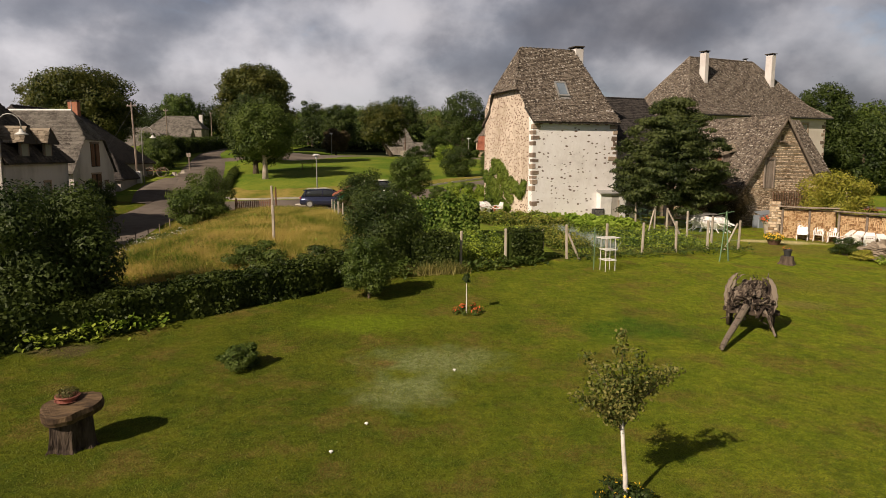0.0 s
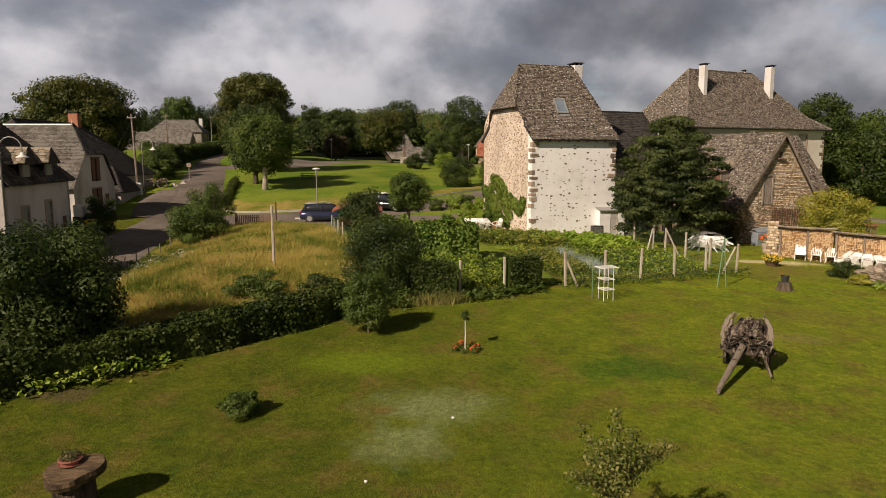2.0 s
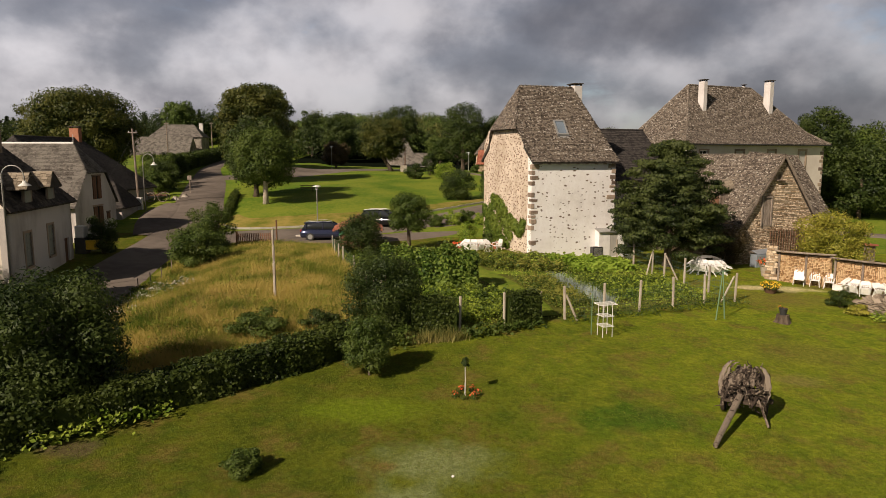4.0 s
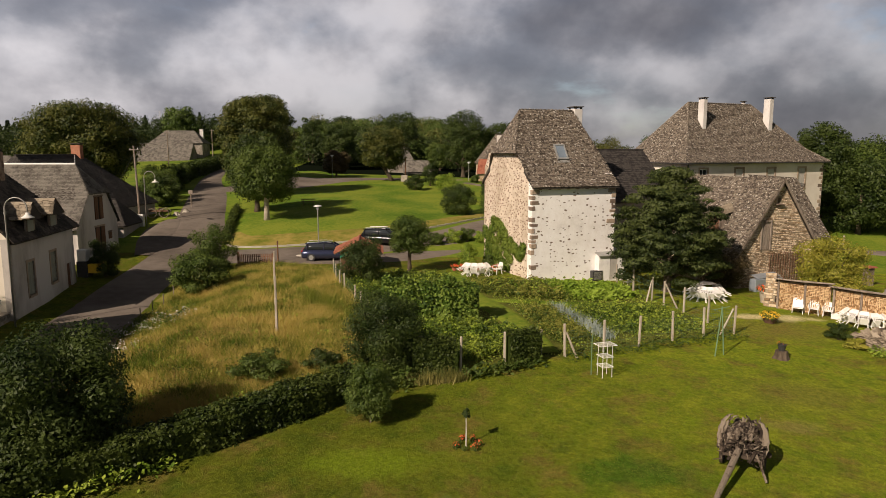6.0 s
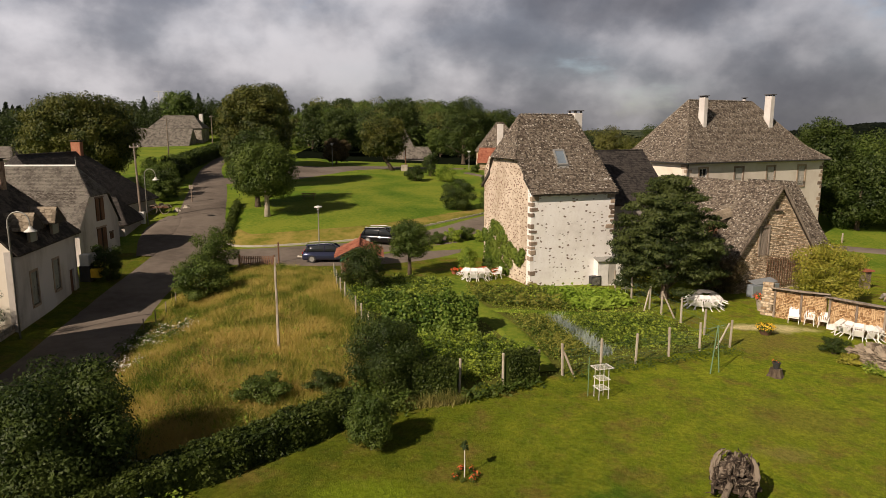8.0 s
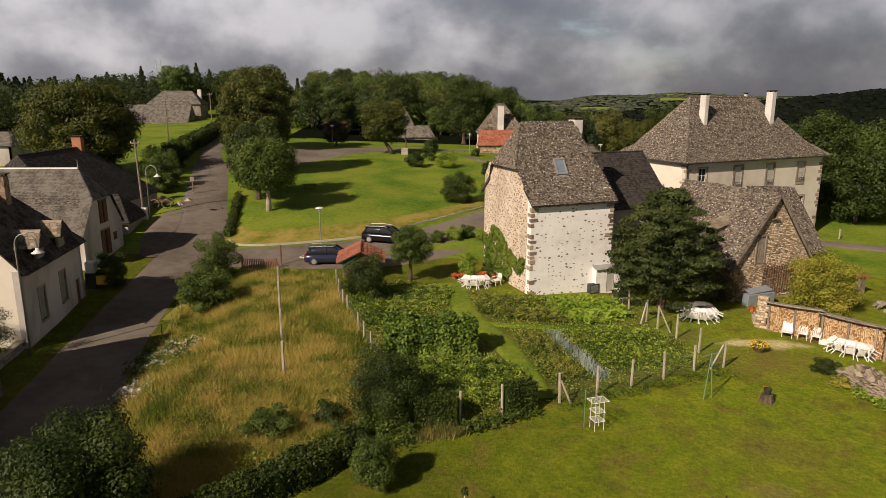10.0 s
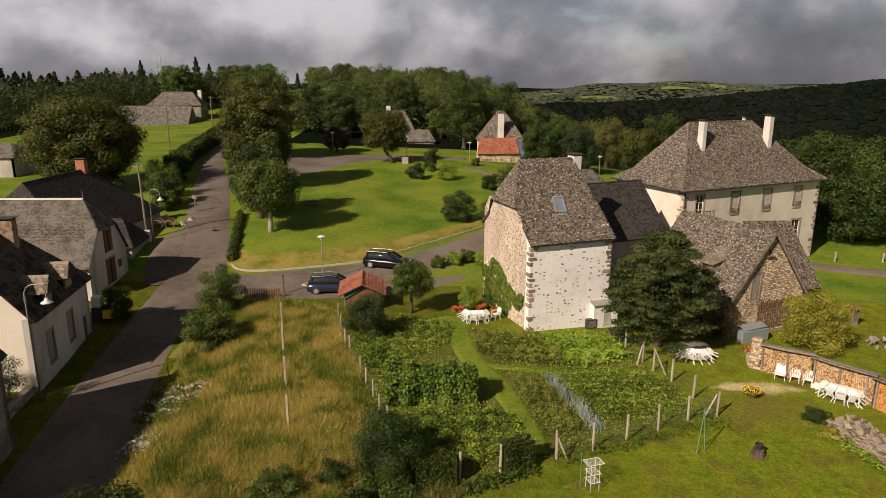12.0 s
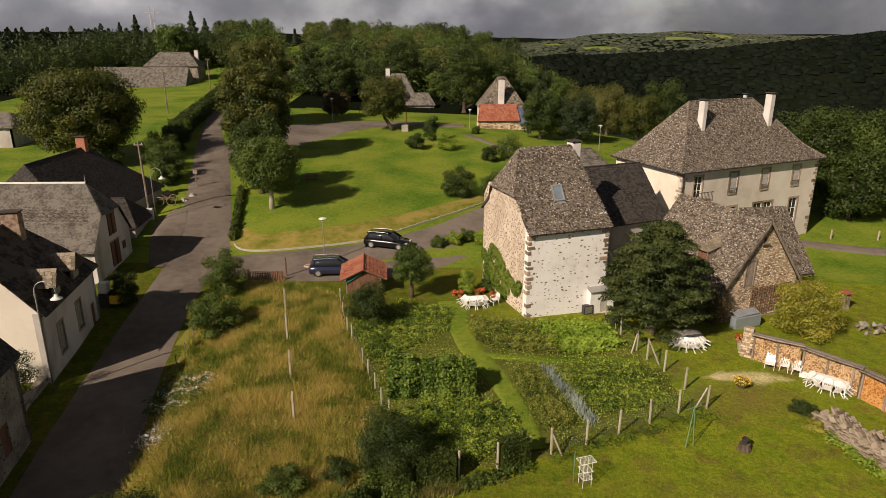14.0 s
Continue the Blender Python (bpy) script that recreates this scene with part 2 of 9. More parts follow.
    bp = N("ShaderNodeBump"); bp.inputs["Strength"].default_value, bp.inputs["Distance"].default_value = 0.9, 0.05
    L(ad.outputs[0], bp.inputs["Height"]); L(bp.outputs[0], b.inputs["Normal"])
    return m


LAWN = lawn_material()
GREEN = material("village_green", ((0.036, 0.080, 0.006), (0.088, 0.155, 0.012), (0.175, 0.215, 0.024)), 2.6, 12, 0.9, 1.0, 9, 0.07, swing=0.9, spec=0.1)
BANK = material("dry_bank_grass", ((0.07, 0.10, 0.012), (0.15, 0.155, 0.022), (0.27, 0.215, 0.055)), 1.8, 11, 0.9, 0.8, 9, 0.2, spec=0.1)
MEADOWG = material("meadow_soil", ((0.09, 0.11, 0.016), (0.16, 0.165, 0.03), (0.26, 0.215, 0.06)), 0.6, 8, 0.95, 1.0, 6, 0.2, spec=0.05)
SOIL = material("garden_soil", ((0.05, 0.05, 0.015), (0.09, 0.10, 0.02), (0.13, 0.14, 0.028)), 1.5, 8, 0.95, 1.0, 5, 0.2, spec=0.05)
FIELD = material("far_pasture", ((0.10, 0.15, 0.03), (0.15, 0.20, 0.045), (0.20, 0.23, 0.07)), 0.02, 8, 0.95, 0.0, spec=0.0)
# near black: shade under trees and cloud is put into the ground colour
WOODF = material("shaded_forest_floor", ((0.004, 0.006, 0.004), (0.006, 0.009, 0.005), (0.010, 0.013, 0.007)), 0.02, 8, 0.95, 0.0, spec=0.0)
ASPHALT = material("worn_asphalt", ((0.088, 0.073, 0.060), (0.132, 0.110, 0.090), (0.18, 0.152, 0.125)), 1.1, 9, 0.9, 0.3, 30, 0.15, spec=0.2)
KERB = material("kerb_stone", ((0.26, 0.24, 0.20), (0.36, 0.33, 0.28), (0.45, 0.42, 0.36)), 3, 6, 0.9, 0.4, obj=0.2)
LIME = material("limewashed_rubble", ((0.68, 0.66, 0.62), (0.82, 0.80, 0.76), (0.88, 0.87, 0.84)), 1.6, 8, 0.9, 0.5, 5, 0.25, spots=((0.17, 0.125, 0.09), 3.4, 0.38))
RUBBLE = material("lime_pointed_rubble", ((0.40, 0.32, 0.235), (0.53, 0.44, 0.34), (0.66, 0.57, 0.46)), 1.8, 8, 0.9, 1.0, 5, 0.25, spots=((0.17, 0.10, 0.065), 4.2, 0.58))
QUOIN = material("quoin_stone", ((0.16, 0.12, 0.09), (0.26, 0.20, 0.15), (0.38, 0.30, 0.22)), 4, 8, 0.9, 0.8, 12, 0.2, obj=0.7)
SLATE = material("lichened_slate", ((0.034, 0.027, 0.021), (0.088, 0.070, 0.053), (0.19, 0.16, 0.125)), 16.0, 9, 0.85, 0.6, 18, 0.7, island=0.55, spots=((0.46, 0.43, 0.37), 5.5, 0.44))
SLATE_DARK = material("dark_slate", ((0.016, 0.0145, 0.0135), (0.030, 0.027, 0.025), (0.060, 0.053, 0.047)), 9.0, 8, 0.8, 0.4, 14, 0.4, island=0.35, spots=((0.16, 0.14, 0.115), 3.0, 0.12))
SLATE_BROWN = material("mossy_brown_slate", ((0.018, 0.015, 0.012), (0.040, 0.033, 0.026), (0.095, 0.078, 0.060)), 9.0, 8, 0.85, 0.5, 14, 0.1, island=0.40, spots=((0.17, 0.14, 0.10), 4.0, 0.20), swing=1.6)
SLATE_GREY = material("grey_weathered_slate", ((0.055, 0.049, 0.041), (0.105, 0.095, 0.080), (0.18, 0.165, 0.14)), 10.0, 8, 0.85, 0.5, 14, 0.12, island=0.28, spots=((0.26, 0.24, 0.20), 6.0, 0.16))
SLATE_BASE = material("roof_boards", ((0.03, 0.025, 0.02), (0.05, 0.042, 0.034), (0.07, 0.06, 0.05)), 4, 5, 0.9)
RENDERW = material("cream_render", ((0.44, 0.39, 0.32), (0.60, 0.54, 0.46), (0.68, 0.63, 0.55)), 0.8, 9, 0.9, 0.2, 20, 0.3)
RENDERG = material("stained_grey_render", ((0.16, 0.145, 0.13), (0.33, 0.305, 0.275), (0.45, 0.42, 0.38)), 0.9, 9, 0.9, 0.3, 15, 0.3, stretch=(1, 1, 0.45))
RENDERS = material("streaked_lime_render", ((0.20, 0.185, 0.165), (0.46, 0.43, 0.39), (0.60, 0.57, 0.53)), 1.1, 9, 0.9, 0.3, 15, 0.3, stretch=(1, 1, 0.4), swing=1.6)
RENDERL = material("pale_gable_render", ((0.62, 0.55, 0.45), (0.72, 0.66, 0.55), (0.78, 0.73, 0.63)), 0.7, 8, 0.9, 0.2, 20, 0.3)
STONE = material("brown_rubble_stone", ((0.19, 0.125, 0.07), (0.40, 0.29, 0.175), (0.66, 0.54, 0.39)), 4, 8, 0.92, 0.6, 14, 0.15, island=0.75)
STONE_GREY = material("grey_field_stone", ((0.15, 0.13, 0.10), (0.26, 0.23, 0.18), (0.40, 0.36, 0.30)), 4, 8, 0.92, 0.6, 14, 0.15, island=0.6)
WALLSTONE = material("weathered_rubble_wall", ((0.10, 0.085, 0.065), (0.21, 0.185, 0.15), (0.34, 0.31, 0.26)), 5, 8, 0.95, 1.0, 8, 0.12, spots=((0.06, 0.05, 0.04), 4.0, 0.40))
MORTAR = material("old_mortar", ((0.17, 0.135, 0.095), (0.27, 0.22, 0.155), (0.36, 0.30, 0.22)), 3, 7, 0.95, 0.6, 10)
CHIM = material("chimney_render", ((0.46, 0.43, 0.40), (0.58, 0.55, 0.52), (0.66, 0.64, 0.61)), 1.6, 8, 0.9, 0.3, 12, 0.3)
CHIMBRICK = material("weathered_chimney_brick", ((0.12, 0.075, 0.05), (0.23, 0.145, 0.10), (0.36, 0.27, 0.20)), 9, 8, 0.92, 0.8, 14, 0.3, swing=1.6)
BRICK = material("red_brick", ((0.22, 0.08, 0.045), (0.32, 0.13, 0.075), (0.42, 0.20, 0.12)), 5, 7, 0.9, 0.4, 20, obj=0.3)
WOOD = material("grey_weathered_wood", ((0.11, 0.085, 0.065), (0.20, 0.16, 0.125), (0.31, 0.26, 0.21)), 6, 8, 0.85, 0.6, 20, 0.2, obj=0.3, stretch=(3, 3, 0.6))
WOOD_BROWN = material("brown_shutter_wood", ((0.075, 0.035, 0.018), (0.13, 0.065, 0.035), (0.19, 0.10, 0.06)), 6, 7, 0.8, 0.3, 20, 0.2, stretch=(4, 4, 0.6))
OLDWOOD = material("silvered_old_timber", ((0.022, 0.015, 0.011), (0.085, 0.063, 0.045), (0.25, 0.205, 0.155)), 11, 8, 0.85, 1.0, 25, 0.35, obj=0.45, stretch=(2, 2, .7), swing=1.8)
ROTTEN = material("dark_rotten_timber", ((0.014, 0.010, 0.007), (0.035, 0.025, 0.018), (0.075, 0.056, 0.041)), 9, 8, 0.9, 1.0, 25, 0.3, obj=0.4)
BARK = material("rough_bark", ((0.035, 0.025, 0.017), (0.075, 0.055, 0.038), (0.13, 0.10, 0.07)), 6, 8, 0.95, 1.0, 12, 0.2, stretch=(2, 2, 0.5))
BIRCH = material("pale_whitewashed_bark", ((0.42, 0.38, 0.32), (0.60, 0.56, 0.49), (0.72, 0.69, 0.62)), 9, 7, 0.85, 0.5, 20, 0.2)
CONC = material("concrete_post", ((0.26, 0.22, 0.17), (0.37, 0.32, 0.25), (0.46, 0.41, 0.33)), 5, 7, 0.9, 0.5, 20, 0.2, obj=0.25)
METAL = plain("galvanised_metal", (0.42, 0.42, 0.40), 0.5, 0.6)
DARKMETAL = plain("dark_painted_metal", (0.05, 0.05, 0.05), 0.5, 0.3)
WHITE = plain("white_plastic", (0.76, 0.75, 0.72), 0.45)
LAMPW = plain("white_enamel", (0.62, 0.62, 0.58), 0.4)
SHUTTER = plain("grey_green_shutter", (0.27, 0.28, 0.23), 0.7)
GLASS = glass_material()
# near black: the shade of unlit rooms behind openings is in the colour
DARK = plain("unlit_interior", (0.02, 0.018, 0.016), 0.9)
TILE_RED = material("red_clay_tiles", ((0.20, 0.065, 0.038), (0.29, 0.095, 0.055), (0.37, 0.15, 0.09)), 3, 7, 0.85, 0.4, 12, 0.15, island=0.4)


def leafm(name, a, b, c, leaf=0.28, isl=0.38):
    return material(name, (a, b, c), 0.6, 4, 0.55, 0, None, 0.5, island=isl, leaf=leaf, spec=0.25)


L_DARK = leafm("dark_green_leaves", (0.014, 0.029, 0.006), (0.032, 0.055, 0.010), (0.066, 0.095, 0.018))
L_MID = leafm("green_leaves", (0.032, 0.060, 0.009), (0.062, 0.100, 0.015), (0.105, 0.145, 0.026))
L_LIME = leafm("lime_tree_leaves", (0.022, 0.038, 0.008), (0.048, 0.066, 0.012), (0.112, 0.118, 0.022))
L_YELL = leafm("yellow_green_leaves", (0.13, 0.15, 0.015), (0.24, 0.245, 0.026), (0.38, 0.345, 0.055))
L_BRIGHT = leafm("bright_garden_leaves", (0.078, 0.145, 0.012), (0.165, 0.255, 0.022), (0.31, 0.39, 0.048), 0.28, 0.5)
L_LAWNB = leafm("lawn_blades", (0.070, 0.105, 0.009), (0.115, 0.155, 0.013), (0.175, 0.20, 0.022), 0.45, 0.35)
L_YOUNG = leafm("olive_young_leaves", (0.055, 0.078, 0.014), (0.120, 0.150, 0.030), (0.25, 0.235, 0.065), 0.35, 0.7)
L_MAPLE = leafm("matt_green_maple_leaves", (0.014, 0.025, 0.007), (0.036, 0.056, 0.014), (0.085, 0.108, 0.028))
L_HEDGE = leafm("clipped_hedge_leaves", (0.016, 0.030, 0.006), (0.036, 0.058, 0.009), (0.080, 0.108, 0.019))
L_FAR = leafm("far_wood_leaves", (0.012, 0.023, 0.006), (0.024, 0.042, 0.010), (0.046, 0.068, 0.016), 0.2)
L_FAR_MID = leafm("wood_edge_leaves", (0.034, 0.062, 0.010), (0.066, 0.110, 0.018), (0.11, 0.16, 0.032), 0.2)
L_FAR_WARM = leafm("yellowing_wood_leaves", (0.048, 0.058, 0.012), (0.090, 0.100, 0.020), (0.145, 0.145, 0.036), 0.2)
L_SPRUCE = leafm("spruce_needles", (0.010, 0.020, 0.007), (0.022, 0.038, 0.012), (0.038, 0.056, 0.018), 0.1)
L_GREY = leafm("grey_green_leaves", (0.09, 0.115, 0.075), (0.15, 0.185, 0.12), (0.22, 0.26, 0.18))
L_GRASS = leafm("green_grass_blades", (0.16, 0.215, 0.02), (0.27, 0.31, 0.034), (0.42, 0.41, 0.065), 0.35, 0.45)
L_BROWN = leafm("copper_leaves", (0.036, 0.028, 0.014), (0.066, 0.050, 0.022), (0.105, 0.078, 0.033), 0.2)
F_WHITE = plain("white_petals", (0.75, 0.74, 0.68), 0.7)
F_RED = plain("red_orange_petals", (0.62, 0.11, 0.03), 0.7)
F_YELL = plain("yellow_petals", (0.75, 0.48, 0.03), 0.7)


# ---- ground ----
PROFILE_Y = [-300, 0, 12, 18, 24, 31, 48, 58, 64, 76, 88, 120, 160, 190, 220, 300]
PROFILE_Z = [-4, -.4, 0, .15, .55, 1.0, 1.4, 1.15, 1.5, 3.0, 3.7, 5.5, 6.2, 7.0, 9.5, 15]


def step(a, b, x):
    u = np.clip((np.asarray(x, float) - a) / (b - a), 0, 1)
    return u * u * (3 - 2 * u)


# far land by bearing (x / y) and distance: a wooded ridge to the left, a deep valley to the right, its far wall and a hill with fields behind it
LAND_U = [-1.0, -.63, -.45, -.3, 0, .12, .16, .22, .30, .37, .44, .50, .63, 1.0]
LAND_Q = [350, 600, 1000, 1500, 2600, 3500]
LAND_Z = [[-8, -8, 3, 13, 14, -6, -18, -40, -60, -70, -80, -85, -85, -85],
          [10, 11, 7, 0, -20, -50, -70, -85, -90, -90, -90, -85, -70, -60],
          [6, 6, 3, 0, -20, -15, -10, -10, -10, -9, -2, 4, 19, 30],
          [0, 0, 0, 0, -30, -40, -40, -40, -40, -40, -40, -30, -10, 0],
          [4, 4, 2, 0, -25, -24, -16, 6, 12, 19, 5, 2, 10, 20],
          [8, 8, 6, 0, -15, -20, -22, -20, -14, -8, 0, 2, 4, 8]]


def ground_z(x, y):
    """Height of the ground: a gentle rise to the village green, a fall to the right, the sunken road and the raised meadow, hills and a valley far off."""
    x, y = np.asarray(x, float), np.asarray(y, float)
    p = sum(np.interp(y + k, PROFILE_Y, PROFILE_Z) for k in (-3, -1.5, 0, 1.5, 3)) / 5
    p = p - .045 * np.clip(x - 6, 0, 40) * step(5, 25, y)
    p = p - step(-13, -19, x) * np.interp(y, [0, 20, 44, 58, 62], [.3, .6, .9, .2, 0])
    p = p + step(-23, -28, x) * .5
    edge_x, edge_y = np.interp(y, [62, 64, 73, 92, 110], [-20.6, -21.2, -23.3, -28.6, -34]), np.interp(x, [-20.6, -14, -8, -3, 2.6, 8, 20], [64.5, 65.0, 67.0, 71.0, 75.8, 81.2, 94])
    p = p + .40 * step(0, 1.3, x - edge_x) * step(0, 3.4, y - edge_y) * step(112, 92, y) * step(-2, -14, x)
    p = p - .030 * np.clip(x + 45, 0, 60) * step(112, 160, y) * step(260, 190, y)
    p = p + .3 * np.exp(-((x + 9) / 5) ** 4 - ((y - 38) / 10) ** 4)
    r = np.hypot(x, y)
    s = x * 1.3 + (y - 150) * 0.25
    p = p - 105 * step(20, 270, s) * step(90, 200, r)
    p = p + 3.0 * np.exp(-((x + 40) / 70) ** 2 - ((y - 235) / 70) ** 2)
    q = np.maximum(y, .75 * r)
    u = np.clip(x / np.maximum(y, 1.0), -1.0, 1.0)
    far = np.interp(u, LAND_U, LAND_Z[0])
    for q0, q1, z in zip(LAND_Q, LAND_Q[1:], LAND_Z[1:]):
        far = far + (np.interp(u, LAND_U, z) - far) * step(q0, q1, q)
    far = far + (2.5 * np.sin(x / 61 + y / 140) + 4 * np.sin(x / 170 + 1.0) * np.sin(y / 210)) * step(600, 1200, q)
    p = p + (far - p) * step(290, 430, q)
    return p


def gz(x, y):
    return float(ground_z(x, y))


def link(name, mesh, mat, parent=None, label=""):
    for m in (mat if isinstance(mat, (list, tuple)) else [mat]):
        mesh.materials.append(m)
    ob = new(name, mesh)
    if parent is not None:
        ob.parent = parent
    if label:
        ob["label"] = label
    return ob


def part(name, bm, mat, parent=None, label="", smooth=False):
    me = bpy.data.meshes.new(name)
    bm.normal_update()
    bm.to_mesh(me)
    bm.free()
    if smooth:
        me.polygons.foreach_set("use_smooth", [True] * len(me.polygons))
    return link(name, me, mat, parent, label)


def from_np(name, V, F, mat, parent=None, label="", smooth=False):
    me = bpy.data.meshes.new(name)
    me.from_pydata(np.asarray(V).tolist(), [], F.tolist() if isinstance(F, np.ndarray) else F)
    if smooth:
        me.polygons.foreach_set("use_smooth", [True] * len(me.polygons))
    me.update()
    return link(name, me, mat, parent, label)


def thing(name, m, label, category, group="", kind=""):
    ob = new(name)
    ob.matrix_basis = m
    ob.empty_display_size = 0.3
    return tagged(ob, label, category, group, kind)


def spread(lo, hi, fine0, fine1, d, grow):
    """Coordinates from lo to hi: even steps d between fine0 and fine1, growing outwards."""
    mid = list(np.arange(fine0, fine1 + d / 2, d))
    a, s = fine0, d
    left = []
    while a > lo:
        s *= grow
        a -= s
        left.append(max(a, lo))
    b, s, right = mid[-1], d, []
    while b < hi:
        s *= grow
        b += s
        right.append(min(b, hi))
    return np.array(left[::-1] + mid + right)


def in_poly(x, y, poly):
    c = np.zeros(np.shape(x), bool)
    n = len(poly)
    for i in range(n):
        (x0, y0), (x1, y1) = poly[i], poly[(i + 1) % n]
        hit = ((y0 > y) != (y1 > y)) & (x < (x1 - x0) * (y - y0) / ((y1 - y0) or 1e-9) + x0)
        c ^= hit
    return c


MEADOW = [(-17.0, 26.5), (-16.4, 18.0), (-13.9, 18.6), (-10.0, 22.0), (-4.6, 27.0), (-4.2, 29.0), (-4.6, 39.0), (-7.4, 46.5), (-9.0, 53.0), (-14.2, 56.3), (-17.8, 57.0), (-20.3, 50.0), (-19.0, 42.0), (-16.6, 32.0)]
GARDEN = [(-3.6, 30.0), (0.8, 29.4), (5.8, 31.2), (15.6, 36.3), (15.4, 38.5), (13.0, 46.5), (2.0, 47.6), (0.2, 47.0), (-6.5, 46.0), (-4.6, 39.0)]
GREEN_P = [(-20.8, 64.2), (-10.9, 66.2), (-2.9, 71.8), (4.5, 77.2), (20, 92), (30, 110), (20, 135), (0, 140), (-12, 118), (-24, 104), (-29.5, 92), (-24.0, 72.8)]


def far_field(x, y):
    """Open pastures on the hill beyond the valley."""
    w = np.sin(x / 62 + 1.1 * np.sin(y / 130)) * np.sin(y / 110 + x / 240 + 1.0)
    return (y > 1900) & (y < 2620) & (w > .62) & (x > 330)


def build_ground():
    xs = spread(-3800, 3800, -46, 50, 1.0, 1.09)
    ys = spread(-1500, 4300, -12, 140, 1.0, 1.07)
    X, Y = np.meshgrid(xs, ys)
    Z = ground_z(X, Y)
    r = np.hypot(X, Y)
    V = np.stack([X, Y, Z], -1).reshape(-1, 3)
    nx, ny = len(xs), len(ys)
    i = np.arange(ny - 1)[:, None] * nx + np.arange(nx - 1)[None, :]
    F = np.stack([i, i + 1, i + nx + 1, i + nx], -1).reshape(-1, 4)
    me = bpy.data.meshes.new("ground")
    me.from_pydata(V.tolist(), [], F.tolist())
    cx, cy = (X[:-1, :-1] + X[1:, 1:]).ravel() / 2, (Y[:-1, :-1] + Y[1:, 1:]).ravel() / 2
    mi = np.zeros(len(F), int)
    mi[(cy > 60)] = 1
    mi[in_poly(cx, cy, GREEN_P)] = 1
    mi[in_poly(cx, cy, MEADOW)] = 3
    mi[in_poly(cx, cy, GARDEN)] = 4
    rr = np.hypot(cx, cy)
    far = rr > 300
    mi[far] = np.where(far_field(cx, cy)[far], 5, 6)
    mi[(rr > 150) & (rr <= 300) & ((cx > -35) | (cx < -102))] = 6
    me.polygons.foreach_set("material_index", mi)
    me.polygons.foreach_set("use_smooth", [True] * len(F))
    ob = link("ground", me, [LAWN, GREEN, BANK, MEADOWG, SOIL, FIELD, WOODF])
    return tagged(ob, "gently sloping ground with mown lawn, meadow and far hills", "ground", kind="structure")


build_ground()


def smooth_line(pts, step_m=1.0):
    """Points about step_m apart on a smooth curve through pts."""
    P = np.array(pts, float)
    out = []
    for i in range(len(P) - 1):
        p0, p1, p2, p3 = P[max(i - 1, 0)], P[i], P[i + 1], P[min(i + 2, len(P) - 1)]
        n = max(2, int(np.hypot(*(p2 - p1)[:2]) / step_m))
        for k in range(n):
            t = k / n
            out.append(0.5 * ((2 * p1) + (-p0 + p2) * t + (2 * p0 - 5 * p1 + 4 * p2 - p3) * t * t + (-p0 + 3 * p1 - 3 * p2 + p3) * t ** 3))
    out.append(P[-1])
    return np.array(out)


def strip(name, pts, mat, lift, label, category, cols=8, kind="structure"):
    """A road or path: rows of (x, y, width) laid on the ground."""
    C = smooth_line(pts)
    T = np.gradient(C[:, :2], axis=0)
    T /= np.linalg.norm(T, axis=1)[:, None]
    Nn = np.stack([-T[:, 1], T[:, 0]], 1)
    u = np.linspace(-0.5, 0.5, cols)
    X = C[:, 0, None] + Nn[:, 0, None] * u * C[:, 2, None]
    Y = C[:, 1, None] + Nn[:, 1, None] * u * C[:, 2, None]
    Z = ground_z(X, Y) + lift + 0.05 * (1 - (2 * u) ** 2)
    Z[:, 0] -= 0.12
    Z[:, -1] -= 0.12
    n, m = X.shape
    i = np.arange(n - 1)[:, None] * m + np.arange(m - 1)[None, :]
    F = np.stack([i, i + m, i + m + 1, i + 1], -1).reshape(-1, 4)
    return tagged(from_np(name, np.stack([X, Y, Z], -1).reshape(-1, 3), F[:, ::-1], mat, smooth=True), label, category, kind=kind)


strip("road", [(-14, 6, 6), (-17.0, 18, 6.2), (-19.3, 29, 6.6), (-22.0, 42, 5.6), (-23.7, 55, 5.2), (-24.4, 64, 6.4), (-28.0, 77, 6.0), (-33.8, 96, 5.8), (-40, 115, 4.2), (-44.5, 132, 3.4), (-50, 152, 3.2)],
      ASPHALT, 0.05, "worn grey asphalt village road", "road")
strip("road_apron", [(-26.9, 59, 1.6), (-28.4, 65, 3.6), (-29.5, 70.2, 4.0), (-30.0, 74, 2.0)], ASPHALT, 0.056, "asphalt apron before the roadside houses", "road")
strip("side_road", [(-24, 59.5, 6), (-19, 60.5, 6), (-14, 61.6, 6.0), (-7, 64.0, 5.4), (0, 68.8, 4.8), (5, 73.8, 5.0), (12, 81, 4.6), (22, 92, 4)],
      ASPHALT, 0.065, "grey asphalt lane beside the green", "road")
strip("parking_bay", [(-18, 58.2, 3), (-13, 58.2, 4.0), (-8, 58.7, 4.4), (-3, 60.5, 4.6), (2, 65, 4)], ASPHALT, 0.055, "asphalt parking bay beside the lane", "parking")
strip("car_park", [(-36, 99, 5), (-29.5, 107, 9), (-25, 117, 13), (-19, 126, 12), (-9, 130, 8), (4, 128, 4)], ASPHALT, 0.07, "open asphalt car park behind the green", "parking")
strip("green_path", [(4, 117, 1.6), (8, 110, 1.5), (12, 104, 1.5), (20, 98, 1.5)], ASPHALT, 0.06, "narrow asphalt path across the grass", "path")
strip("field_track", [(34, 71.2, 2.0), (40.4, 69.5, 2.2), (46.6, 68.4, 2.2), (60, 66.5, 2.2), (80, 62, 2.2)], ASPHALT, 0.06, "grey lane past the big house", "road")
